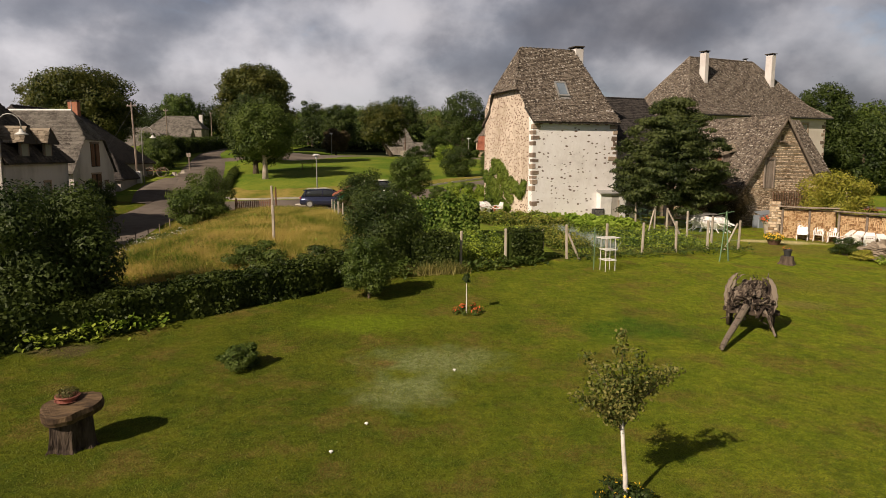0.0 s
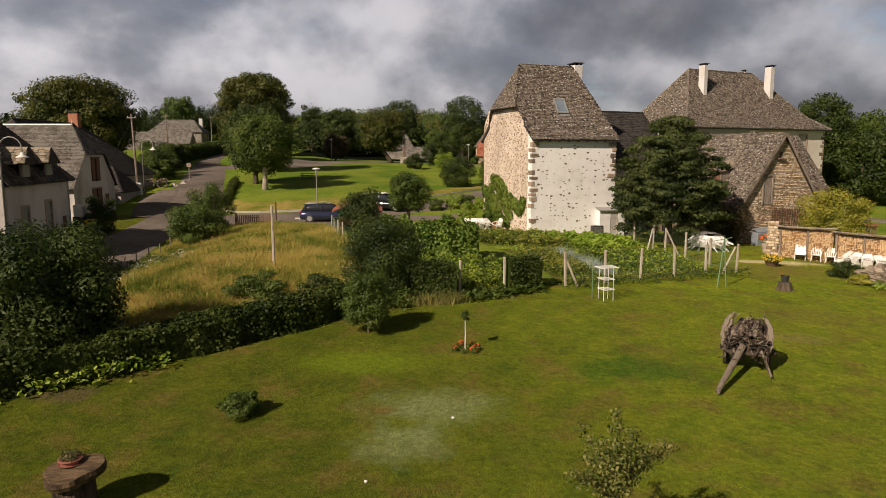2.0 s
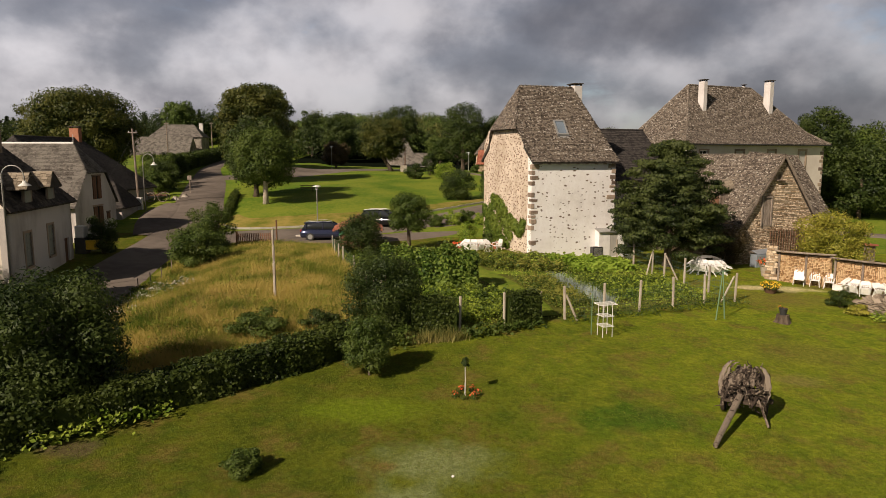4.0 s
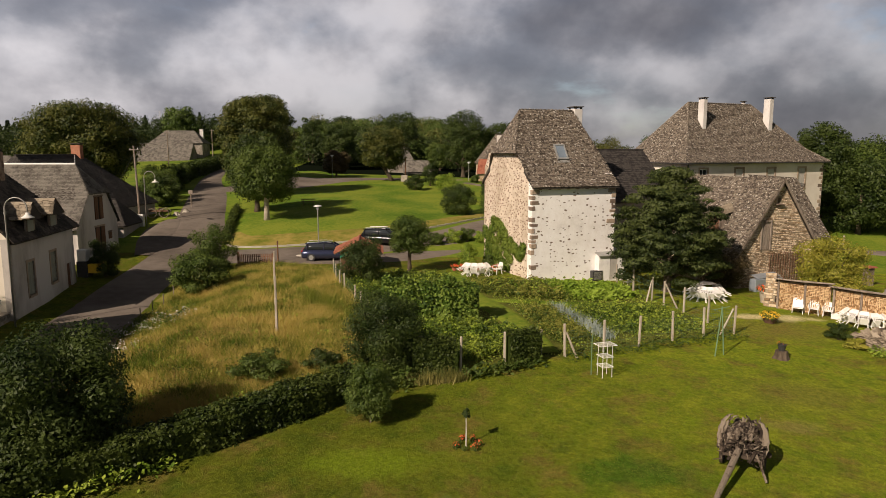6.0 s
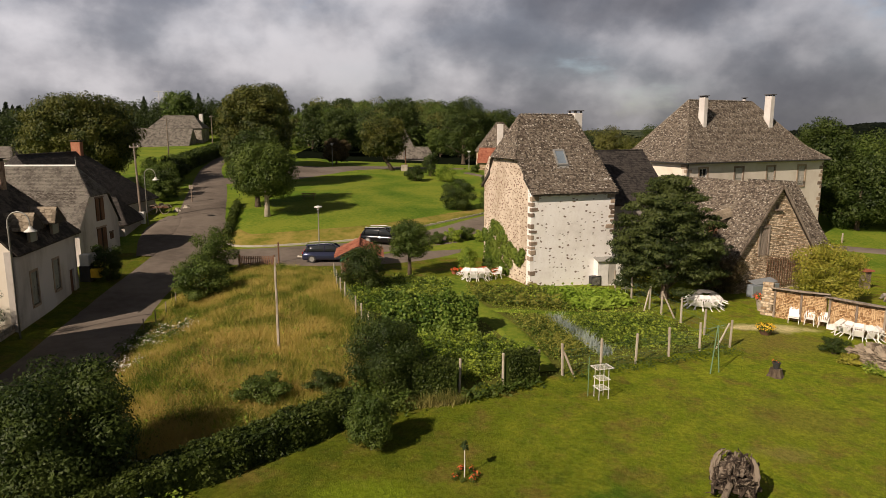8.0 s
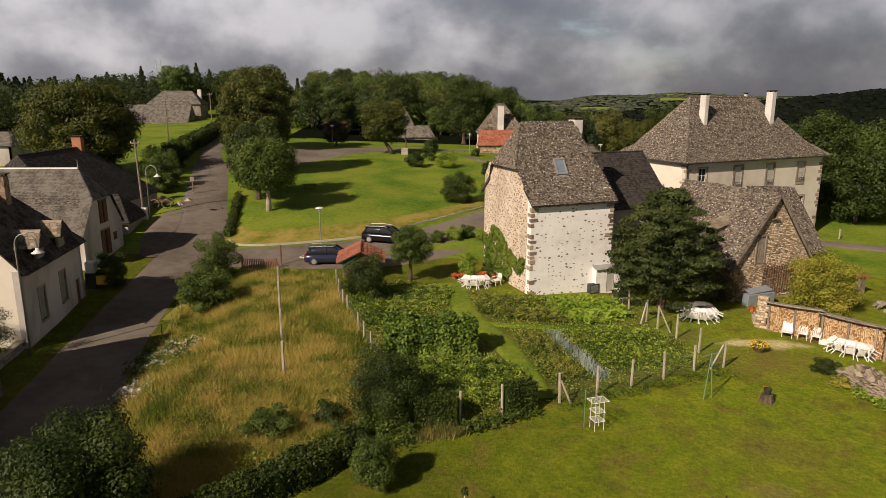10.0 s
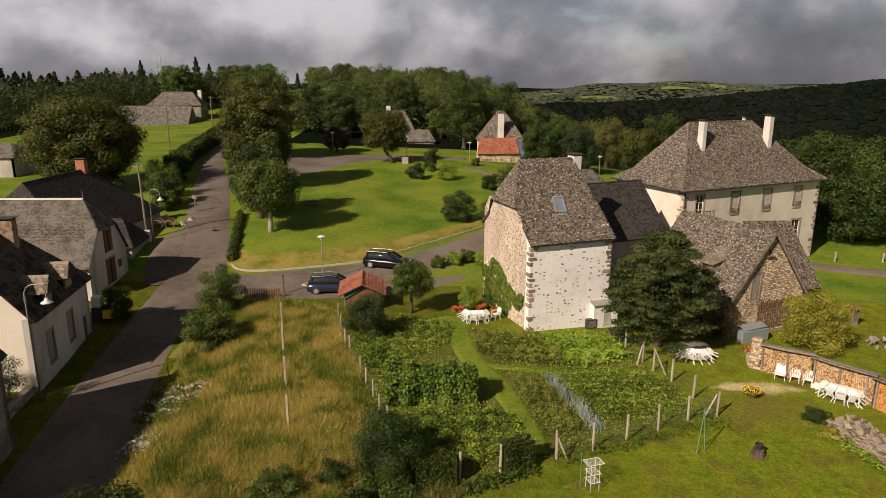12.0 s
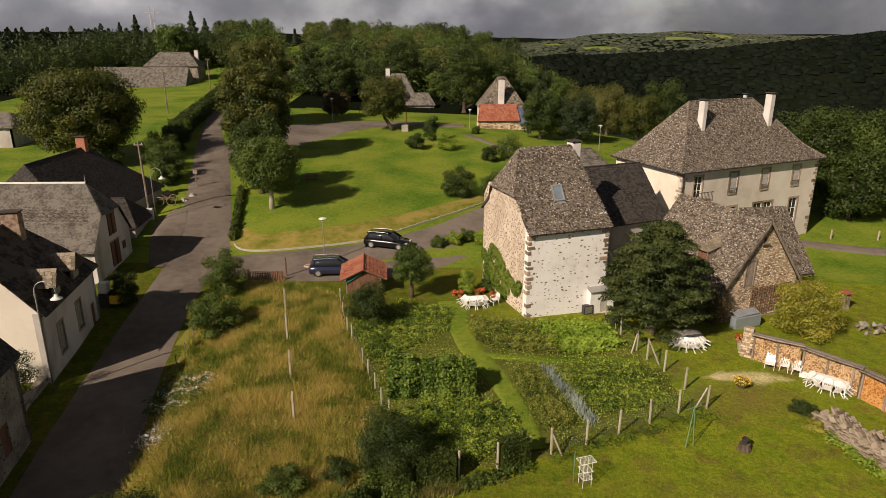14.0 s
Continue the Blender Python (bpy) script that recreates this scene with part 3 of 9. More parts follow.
strip("dry_bank", [(-22.4, 68.6, 3.0), (-20.2, 66.0, 3.8), (-16, 66.4, 4.4), (-9.5, 68.6, 4.6), (-3.8, 72.6, 4.0), (1.6, 77.2, 3.2), (5, 80.4, 1.6)], BANK, .03, "bank of dry yellowing grass above the lane", "grass")


# ---- builders ----
def add_box(bm, x0, y0, z0, x1, y1, z1, m=None):
    vs = [bm.verts.new((x, y, z)) for x in (x0, x1) for y in (y0, y1) for z in (z0, z1)]
    for f in ((0, 1, 3, 2), (4, 6, 7, 5), (0, 4, 5, 1), (2, 3, 7, 6), (0, 2, 6, 4), (1, 5, 7, 3)):
        bm.faces.new([vs[i] for i in f])
    if m is not None:
        bmesh.ops.transform(bm, matrix=m, verts=vs)
    return vs


def box(x0, y0, z0, x1, y1, z1, bevel=0.0):
    bm = bmesh.new()
    add_box(bm, x0, y0, z0, x1, y1, z1)
    if bevel:
        bmesh.ops.bevel(bm, geom=list(bm.edges), offset=bevel, segments=1, affect="EDGES")
    bmesh.ops.recalc_face_normals(bm, faces=list(bm.faces))
    return bm


def hull(points):
    bm = bmesh.new()
    for p in points:
        bm.verts.new(p)
    bmesh.ops.convex_hull(bm, input=list(bm.verts))
    bmesh.ops.recalc_face_normals(bm, faces=list(bm.faces))
    return bm


def add_tube(bm, pts, radii, seg=8, cap=True):
    """A tapered bent tube through pts."""
    rings = []
    P = [Vector(p) for p in pts]
    for i, p in enumerate(P):
        t = (P[min(i + 1, len(P) - 1)] - P[max(i - 1, 0)]).normalized()
        a = t.orthogonal().normalized() if i == 0 else (rings_a - t * rings_a.dot(t)).normalized()
        rings_a = a
        b = t.cross(a)
        rings.append([bm.verts.new(p + (a * math.cos(k * math.tau / seg) + b * math.sin(k * math.tau / seg)) * radii[i]) for k in range(seg)])
    for r0, r1 in zip(rings, rings[1:]):
        for k in range(seg):
            bm.faces.new((r0[k], r0[(k + 1) % seg], r1[(k + 1) % seg], r1[k]))
    if cap:
        bm.faces.new(rings[0][::-1])
        bm.faces.new(rings[-1])
    return rings


def tube(pts, radii, seg=8):
    bm = bmesh.new()
    add_tube(bm, pts, radii, seg)
    return bm


def lathe(profile, seg=16):
    """A turned shape: (radius, z) from below upwards."""
    bm = bmesh.new()
    rings = [[bm.verts.new((r * math.cos(k * math.tau / seg), r * math.sin(k * math.tau / seg), z)) for k in range(seg)] for r, z in profile]
    for r0, r1 in zip(rings, rings[1:]):
        for k in range(seg):
            bm.faces.new((r0[k], r0[(k + 1) % seg], r1[(k + 1) % seg], r1[k]))
    bm.faces.new(rings[0][::-1])
    bm.faces.new(rings[-1])
    return bm


def wall_panel(W, H, openings=(), thick=0.5, cuts=(), base=-0.8):
    """A wall in the plane y=0..thick, x=0..W, z=base..H, with openings (x0, z0, x1, z1) cut through; cuts: planes (point, normal) beyond which it ends."""
    xs = sorted({0, W, *[o[0] for o in openings], *[o[2] for o in openings]})
    zs = sorted({base, H, *[o[1] for o in openings], *[o[3] for o in openings]})
    bm = bmesh.new()
    for x0, x1 in zip(xs, xs[1:]):
        for z0, z1 in zip(zs, zs[1:]):
            mx, mz = (x0 + x1) / 2, (z0 + z1) / 2
            if not any(o[0] < mx < o[2] and o[1] < mz < o[3] for o in openings):
                add_box(bm, x0, 0, z0, x1, thick, z1)
    for co, no in cuts:
        bmesh.ops.bisect_plane(bm, geom=list(bm.verts) + list(bm.edges) + list(bm.faces), plane_co=co, plane_no=no, clear_outer=True)
    bmesh.ops.remove_doubles(bm, verts=list(bm.verts), dist=0.0005)
    bmesh.ops.recalc_face_normals(bm, faces=list(bm.faces))
    return bm


def slates(quad, w=0.27, h=0.20, seed=0, thick=0.03, jitter=0.35, lift=0.03):
    """Overlapping slates on the slope quad (eave left, eave right, top right, top left), each a thin raised tile. Returns verts, faces."""
    rng = np.random.default_rng(seed)
    q = [np.array(p, float) for p in quad]
    U = q[1] - q[0]
    U /= np.linalg.norm(U)
    Nn = np.cross(U, q[3] - q[0] if np.linalg.norm(q[3] - q[0]) > 1e-6 else q[2] - q[0])
    Nn /= np.linalg.norm(Nn)
    Vv = np.cross(Nn, U)
    uv = [((p - q[0]) @ U, (p - q[0]) @ Vv) for p in q]
    top = max(uv[2][1], uv[3][1])
    V, F = [], []
    rows = int(top / h)
    for r in range(rows + 1):
        v = r * h
        a = min(1, (v + h / 2) / max(1e-6, uv[3][1]))
        b = min(1, (v + h / 2) / max(1e-6, uv[2][1]))
        u0 = uv[0][0] + (uv[3][0] - uv[0][0]) * a
        u1 = uv[1][0] + (uv[2][0] - uv[1][0]) * b
        u = u0 - w * rng.random()
        while u < u1:
            ww = w * (1 + jitter * (rng.random() - 0.5))
            a0, a1 = max(u, u0), min(u + ww - 0.012, u1)
            u += ww
            if a1 - a0 < 0.05:
                continue
            dv = h * 0.22 * (rng.random() - 0.5)
            lo, hi = v - 0.03 + dv, min(v + h * 1.35, top)
            t0 = lift + thick * (0.8 + 0.9 * rng.random())
            t1 = lift + 0.1 * thick
            sk = 0.02 * (rng.random() - 0.5)
            pts = [(a0 + sk, lo, t0), (a1 - sk, lo + dv * 0.5, t0), (a1, hi, t1), (a0, hi, t1), (a0 + sk, lo, 0.0), (a1 - sk, lo + dv * 0.5, 0.0)]
            k = len(V)
            V += [q[0] + U * x + Vv * y + Nn * z for x, y, z in pts]
            F += [(k, k + 1, k + 2, k + 3), (k + 4, k + 5, k + 1, k), (k + 5, k + 2, k + 1), (k + 4, k, k + 3)]
    return V, F


def slate_part(parent, quads, mat, seed=0, **kw):
    V, F = [], []
    for i, qd in enumerate(quads):
        v, f = slates(qd, seed=seed + i, **kw)
        k = len(V)
        V += v
        F += [tuple(j + k for j in t) for t in f]
    return tagged(from_np("slate_cover", np.array(V), F, mat, parent), kind="stuff")


def stones(W, H, seed, size=(0.28, 0.16), inside=None, depth=0.05):
    """Rough stones in loose courses on the plane y=0, facing -y."""
    rng = np.random.default_rng(seed)
    V, F = [], []
    z = 0.0
    while z < H:
        hh = size[1] * (0.6 + 0.8 * rng.random())
        x = -size[0] * rng.random()
        while x < W:
            ww = size[0] * (0.5 + 1.0 * rng.random())
            cx, cz = x + ww / 2, z + hh / 2
            if 0 < cx < W and (inside is None or inside(cx, cz)):
                d = depth * (0.4 + rng.random())
                j = lambda s: s * (rng.random() - 0.5)
                a, b, c, e = x + 0.012, x + ww - 0.012, z + 0.012, z + hh - 0.012
                k = len(V)
                out = [(a + j(.05), 0.02, c + j(.03)), (b + j(.05), 0.02, c + j(.03)), (b + j(.05), 0.02, e + j(.03)), (a + j(.05), 0.02, e + j(.03))]
                ins = [(a + .03 + j(.03), -d, c + .025), (b - .03 + j(.03), -d + j(.03), c + .025), (b - .03 + j(.03), -d + j(.03), e - .025), (a + .03 + j(.03), -d, e - .025)]
                V += out + ins
                F += [(k + 4, k + 5, k + 6, k + 7)] + [(k + i, k + (i + 1) % 4, k + 4 + (i + 1) % 4, k + 4 + i) for i in range(4)]
            x += ww
        z += hh
    return np.array(V), F


def foliage(lobes, n, size, seed, shell=0.5, gap=0.0, gap_scale=0.7, squash=1.0, droop=0.0, floor=None, tri=False):
    """Many small leaf blades on and in ellipsoid lobes (x, y, z, rx, ry, rz)."""
    rng = np.random.default_rng(seed)
    Lb = np.array(lobes, float)
    area = (Lb[:, 3] * Lb[:, 4] + Lb[:, 3] * Lb[:, 5] + Lb[:, 4] * Lb[:, 5])
    k = rng.choice(len(Lb), n, p=area / area.sum())
    d = rng.normal(size=(n, 3))
    d /= np.linalg.norm(d, axis=1)[:, None]
    rad = 1 - shell * rng.random(n) ** 1.8
    P = Lb[k, :3] + d * Lb[k, 3:] * rad[:, None] * (1 + 0.10 * rng.normal(size=n))[:, None]
    keep = np.ones(n, bool)
    if floor is not None:
        keep &= P[:, 2] > floor
    if gap:
        w = P * gap_scale
        nz = np.sin(w[:, 0] * 2.1 + 1.3 * np.sin(w[:, 1] * 1.7)) * np.sin(w[:, 1] * 2.3 + 1.1 * np.sin(w[:, 2] * 1.9)) * np.sin(w[:, 2] * 2.6 + 1.2 * np.sin(w[:, 0] * 1.5))
        keep &= nz > -1 + gap + 0.3 * (rng.random(n) - 0.5)
    P, d = P[keep], d[keep]
    n = len(P)
    nn = d * 1.15 + rng.normal(size=(n, 3)) * 0.42 + np.array([0, 0, 0.25])
    nn /= np.linalg.norm(nn, axis=1)[:, None]
    t = np.cross(nn, rng.normal(size=(n, 3)))
    t[:, 2] -= droop
    t /= np.linalg.norm(t, axis=1)[:, None]
    b = np.cross(nn, t)
    s = size * (0.6 + 0.8 * rng.random(n))[:, None]
    if tri:
        V = np.stack([P - t * s * 0.48 - b * s * 0.32, P - t * s * 0.48 + b * s * 0.32, P + t * s * 0.62 + nn * s * 0.08], 1).reshape(-1, 3)
        return V, np.arange(n)[:, None] * 3 + np.arange(3)[None, :]
    V = np.stack([P - t * s * 0.5, P + b * s * 0.34 * squash + nn * s * 0.08, P + t * s * 0.55, P - b * s * 0.34 * squash + nn * s * 0.08], 1).reshape(-1, 3)
    F = (np.arange(n)[:, None] * 4 + np.arange(4)[None, :])
    return V, F


def lobes_for(cx, cy, z0, z1, w, count, seed, cone=0.0, depth=None):
    """Lobes that fill a crown from z0 to z1, w across; cone: how much it narrows upwards."""
    rng = np.random.default_rng(seed)
    H, D = z1 - z0, depth or w
    zc = (z0 + z1) / 2
    out = [(cx, cy, zc, w * 0.33 * (1 - 0.2 * cone), D * 0.33 * (1 - 0.2 * cone), H * 0.40)]
    for i in range(count):
        f = (i + 0.5) / count
        a = i * 2.39996 + rng.random() * 0.7
        zz = z0 + H * (0.12 + 0.76 * f)
        prof = math.sqrt(max(0.05, 1 - ((zz - zc) / (H * 0.54)) ** 2)) if cone < 0.5 else (1 - f ** 2.3) ** 0.75 * min(1, f * 5 + 0.72)
        rr = (0.135 + 0.085 * rng.random()) * (1 - cone * 0.35 * f)
        R = max(0.02, 0.5 * prof * (0.84 + 0.26 * rng.random()) - rr * 0.9)
        out.append((cx + math.cos(a) * R * w, cy + math.sin(a) * R * D, zz, rr * w, rr * D, rr * min(H, w) * 0.85))
    return out


def tree(name, x, y, w, h, mat, label, seed, trunk_h=0.25, leafsize=0.35, n=9000, lobes=16, cone=0.0, category="tree", group="", lean=(0, 0), bark=None, gap=0.25, trunk_r=None, flat=1.0, lobe=1.0, ragged=0):
    z = gz(x, y)
    ob = thing(name, pose(x, y, z), label, category, group)
    z0, rng = h * trunk_h, np.random.default_rng(seed + 77)
    tr = trunk_r or max(0.05, 0.026 * h + 0.01 * w)
    bm = bmesh.new()
    top = z0 + (h - z0) * 0.7
    lx, ly = lean
    add_tube(bm, [(-lx, -ly, -0.3), (-lx * .5, -ly * .5, z0 * 0.5), (0, 0, z0 + 0.1), (0.1, 0.05, top)], [tr * 1.35, tr, tr * 0.85, tr * 0.25], 9)
    part("trunk", bm, bark or BARK, ob, smooth=True)
    for i in range(6):
        a = i * 2.4 + rng.random()
        zb = z0 + (top - z0) * (0.05 + 0.12 * i)
        R = w * 0.34 * (1 - 0.5 * cone * i / 6)
        part("limb", tube([(0, 0, zb - 0.1), (math.cos(a) * R * 0.5, math.sin(a) * R * 0.5, zb + h * 0.06), (math.cos(a) * R, math.sin(a) * R, zb + h * 0.13)], [tr * 0.5, tr * 0.33, tr * 0.1], 6), bark or BARK, ob)
    lb = lobes_for(0, 0, z0, h, w, int(lobes * 1.5), seed, cone)
    lb = [lb[0]] + [(x_ / (1 - .1 * (1 - lobe)), y_ / (1 - .1 * (1 - lobe)), z_, a_ * lobe, b_ * lobe, c_ * lobe * flat) for x_, y_, z_, a_, b_, c_ in lb[1:]]
    for i in range(ragged):              # shelves of leaves that stand out of the crown
        f, a = rng.random() ** .8, rng.random() * math.tau
        R = .5 * w * (1 - f ** 2.3) ** .75 * min(1, f * 5 + .72) * (.93 + .17 * rng.random())
        rr = w * (.05 + .05 * rng.random())
        lb.append((math.cos(a) * R, math.sin(a) * R, z0 + (h - z0) * (.06 + .9 * f), rr, rr, rr * .34))
    V, F = foliage(lb, int(n * 2.4), leafsize * 0.62, seed, gap=gap, gap_scale=4.5 / max(w, 0.5), tri=True)
    from_np("crown", V, F, mat, ob)
    return ob


def shrub(name, x, y, w, h, mat, label, seed, leafsize=0.16, n=4000, lobes=10, category="shrub", group="", depth=None, z=None, gap=0.2):
    zb = gz(x, y) if z is None else z
    ob = thing(name, pose(x, y, zb), label, category, group)
    bm = bmesh.new()
    for i in range(5):
        a = i * 1.26
        add_tube(bm, [(0.05 * math.cos(a), 0.05 * math.sin(a), -0.2), (w * 0.12 * math.cos(a), w * 0.12 * math.sin(a), h * 0.4), (w * 0.24 * math.cos(a), w * 0.24 * math.sin(a), h * 0.75)], [0.04, 0.03, 0.01], 5)
    part("woody_base", bm, BARK, ob)
    V, F = foliage(lobes_for(0, 0, -0.05 * h, h, w, lobes, seed, depth=depth), int(n * 2.2), leafsize * 0.66, seed, gap=gap, gap_scale=4.5 / w, floor=0.0, tri=True)
    from_np("foliage", V, F, mat, ob)
    return ob


def crown_box(name, p0, p1, width, h, mat, label, seed, leafsize=0.09, per_m=900, category="hedge", bow=0.0, kind="", rough=1.0):
    """A clipped hedge from p0 to p1."""
    rng = np.random.default_rng(seed)
    a, b = np.array(p0, float), np.array(p1, float)
    Ln = np.linalg.norm(b - a)
    T = (b - a) / Ln
    Nn = np.array([-T[1], T[0]])
    n = int(Ln * per_m * (width + 2 * h) / 2.4)
    u = rng.random(n) * Ln
    s = rng.random(n) * (width + 2 * h)
    wob = rough * (0.06 * np.sin(u * 2.1) + 0.05 * np.sin(u * 5.3 + 1) + 0.04 * np.sin(s * 7 + u * 3) + 0.06 * rng.normal(size=n))
    side = np.where(s < h, -1, np.where(s > h + width, 1, 0))
    off = np.where(side == 0, s - h - width / 2, side * (width / 2 + wob))
    zz = np.where(side == -1, s, np.where(side == 1, s - h - width, h + wob))
    inset = 0.10 * rng.random(n) ** 2
    off = off * (1 - inset)
    off = off + bow * np.sin(u / Ln * math.pi)
    X, Y = a[0] + T[0] * u + Nn[0] * off, a[1] + T[1] * u + Nn[1] * off
    o = np.array([(a[0] + b[0]) / 2, (a[1] + b[1]) / 2])
    zo = gz(*o)
    P = np.stack([X - o[0], Y - o[1], ground_z(X, Y) + np.maximum(zz, 0.02) - zo], 1)
    d = np.stack([Nn[0] * side, Nn[1] * side, (side == 0) * 1.0], 1)
    nn = d + rng.normal(size=(n, 3)) * 0.55
    nn /= np.linalg.norm(nn, axis=1)[:, None]
    t = np.cross(nn, rng.normal(size=(n, 3)))
    t /= np.linalg.norm(t, axis=1)[:, None]
    bb = np.cross(nn, t)
    sz = leafsize * (0.6 + 0.8 * rng.random(n))[:, None]
    V = np.stack([P - t * sz * .5, P + bb * sz * .36, P + t * sz * .5, P - bb * sz * .36], 1).reshape(-1, 3)
    F = np.arange(n)[:, None] * 4 + np.arange(4)[None, :]
    ob = thing(name, pose(o[0], o[1], zo), label, category, kind=kind)
    k = max(4, int(Ln))
    bm = bmesh.new()
    rows = []
    for i in range(k + 1):
        f = i / k
        cx, cy = a + T * Ln * f + Nn * bow * math.sin(f * math.pi)
        zg = gz(cx, cy) - zo
        w2 = max(0.1, width / 2 - 0.08 * rough)
        rows.append([bm.verts.new((cx - o[0] + Nn[0] * sx * w2, cy - o[1] + Nn[1] * sx * w2, zg + q)) for sx, q in ((-1, -0.2), (-1, h - 0.1 * rough), (1, h - 0.1 * rough), (1, -0.2))])
    for r0, r1 in zip(rows, rows[1:]):
        for j in range(3):
            bm.faces.new((r0[j], r1[j], r1[j + 1], r0[j + 1]))
    bm.faces.new(rows[0]); bm.faces.new(rows[-1][::-1])
    part("twig_core", bm, L_HEDGE, ob)
    from_np("foliage", V, F, mat, ob)
    return ob


# ---- white tower house ----
def window_part(parent, x0, z0, x1, z1, y=0.0, mullions=(1, 2), frame_mat=None, glass=None, depth=0.14, name="window"):
    """A glazed window in an opening of a wall facing -y."""
    fm = frame_mat or WHITE
    bm = bmesh.new()
    t = 0.06
    add_box(bm, x0, y + depth - .03, z0, x0 + t, y + depth + .04, z1)
    add_box(bm, x1 - t, y + depth - .03, z0, x1, y + depth + .04, z1)
    add_box(bm, x0 + t, y + depth - .03, z0, x1 - t, y + depth + .04, z0 + t)
    add_box(bm, x0 + t, y + depth - .03, z1 - t, x1 - t, y + depth + .04, z1)
    for i in range(mullions[0]):
        cx = x0 + (x1 - x0) * (i + 1) / (mullions[0] + 1)
        add_box(bm, cx - .025, y + depth - .025, z0 + t, cx + .025, y + depth + .03, z1 - t)
    for i in range(mullions[1]):
        cz = z0 + (z1 - z0) * (i + 1) / (mullions[1] + 1)
        add_box(bm, x0 + t, y + depth - .02, cz - .02, x1 - t, y + depth + .025, cz + .02)
    w = part(name, bm, fm, parent)
    part("pane", box(x0 + t, y + depth, z0 + t, x1 - t, y + depth + .012, z1 - t), glass or GLASS, w)
    return w


def shutters_part(parent, x0, z0, x1, z1, mat, y=0.0, louvre=True):
    """Closed pair of shutters in an opening, each a slatted leaf."""
    mid = (x0 + x1) / 2
    for a, b in ((x0 + .01, mid - .008), (mid + .008, x1 - .01)):
        bm = bmesh.new()
        add_box(bm, a, y + .07, z0 + .01, b, y + .10, z1 - .01)
        for zz in (z0 + .12, (z0 + z1) / 2, z1 - .2):
            add_box(bm, a + .02, y + .045, zz, b - .02, y + .07, zz + .09)
        part("shutter", bm, mat, parent)


def surround_part(parent, x0, z0, x1, z1, mat, w=0.14, proud=0.03, y=0.0):
    bm = bmesh.new()
    add_box(bm, x0 - w, y - proud, z0 - w, x0, y + .1, z1 + w)
    add_box(bm, x1, y - proud, z0 - w, x1 + w, y + .1, z1 + w)
    add_box(bm, x0, y - proud, z1, x1, y + .1, z1 + w)
    add_box(bm, x0 - .05, y - proud - .05, z0 - w, x1 + .05, y + .1, z0)
    part("surround", bm, mat, parent)


def quoins(parent, corner, dirs, z0, z1, seed, skip=0.0):
    """Corner stones, long and short by turns; dirs: the two wall directions from the corner."""
    rng = np.random.default_rng(seed)
    z, i = z0, 0
    meshes = []
    for k in range(6):
        bm = bmesh.new()
        l, s, hh = 0.42 + 0.3 * rng.random(), 0.22 + 0.14 * rng.random(), 0.20 + 0.16 * rng.random()
        add_box(bm, -0.035, -0.035, 0, l, s, hh)
        bmesh.ops.bevel(bm, geom=list(bm.edges), offset=0.03, segments=1, affect="EDGES")
        for v in bm.verts:
            v.co += Vector(rng.normal(size=3) * 0.012)
        me = bpy.data.meshes.new("quoin")
        bm.to_mesh(me); bm.free()
        me.materials.append(QUOIN)
        meshes.append((me, hh))
    while z < z1:
        me, hh = meshes[int(rng.integers(6))]
        if rng.random() >= skip:
            q = new("quoin", me)
            q.parent = parent
            (ax, ay), (bx, by) = dirs if i % 2 == 0 else dirs[::-1]
            q.matrix_basis = Matrix(((ax, bx, 0, corner[0]), (ay, by, 0, corner[1]), (0, 0, 1, z), (0, 0, 0, 1)))
        z += hh + 0.05 + 0.12 * rng.random()
        i += 1


def chimney(parent, x, y, z0, z1, w, d, mat, cap=True, pots=0):
    ch = part("chimney", box(x - w / 2, y - d / 2, z0, x + w / 2, y + d / 2, z1, 0.03), mat, parent)
    if cap:
        bm = bmesh.new()
        add_box(bm, x - w / 2 - .08, y - d / 2 - .08, z1 + .14, x + w / 2 + .08, y + d / 2 + .08, z1 + .20)
        for sx in (-1, 1):
            for sy in (-1, 1):
                add_box(bm, x + sx * (w / 2 - .1) - .06, y + sy * (d / 2 - .1) - .06, z1, x + sx * (w / 2 - .1) + .06, y + sy * (d / 2 - .1) + .06, z1 + .14)
        part("cap", bm, SLATE_BASE, ch)
    for i in range(pots):
        part("pot", tube([(x - w / 4 + i * w / 2, y, z1), (x - w / 4 + i * w / 2, y, z1 + .35)], [.12, .10], 8), TILE_RED, ch)
    return ch


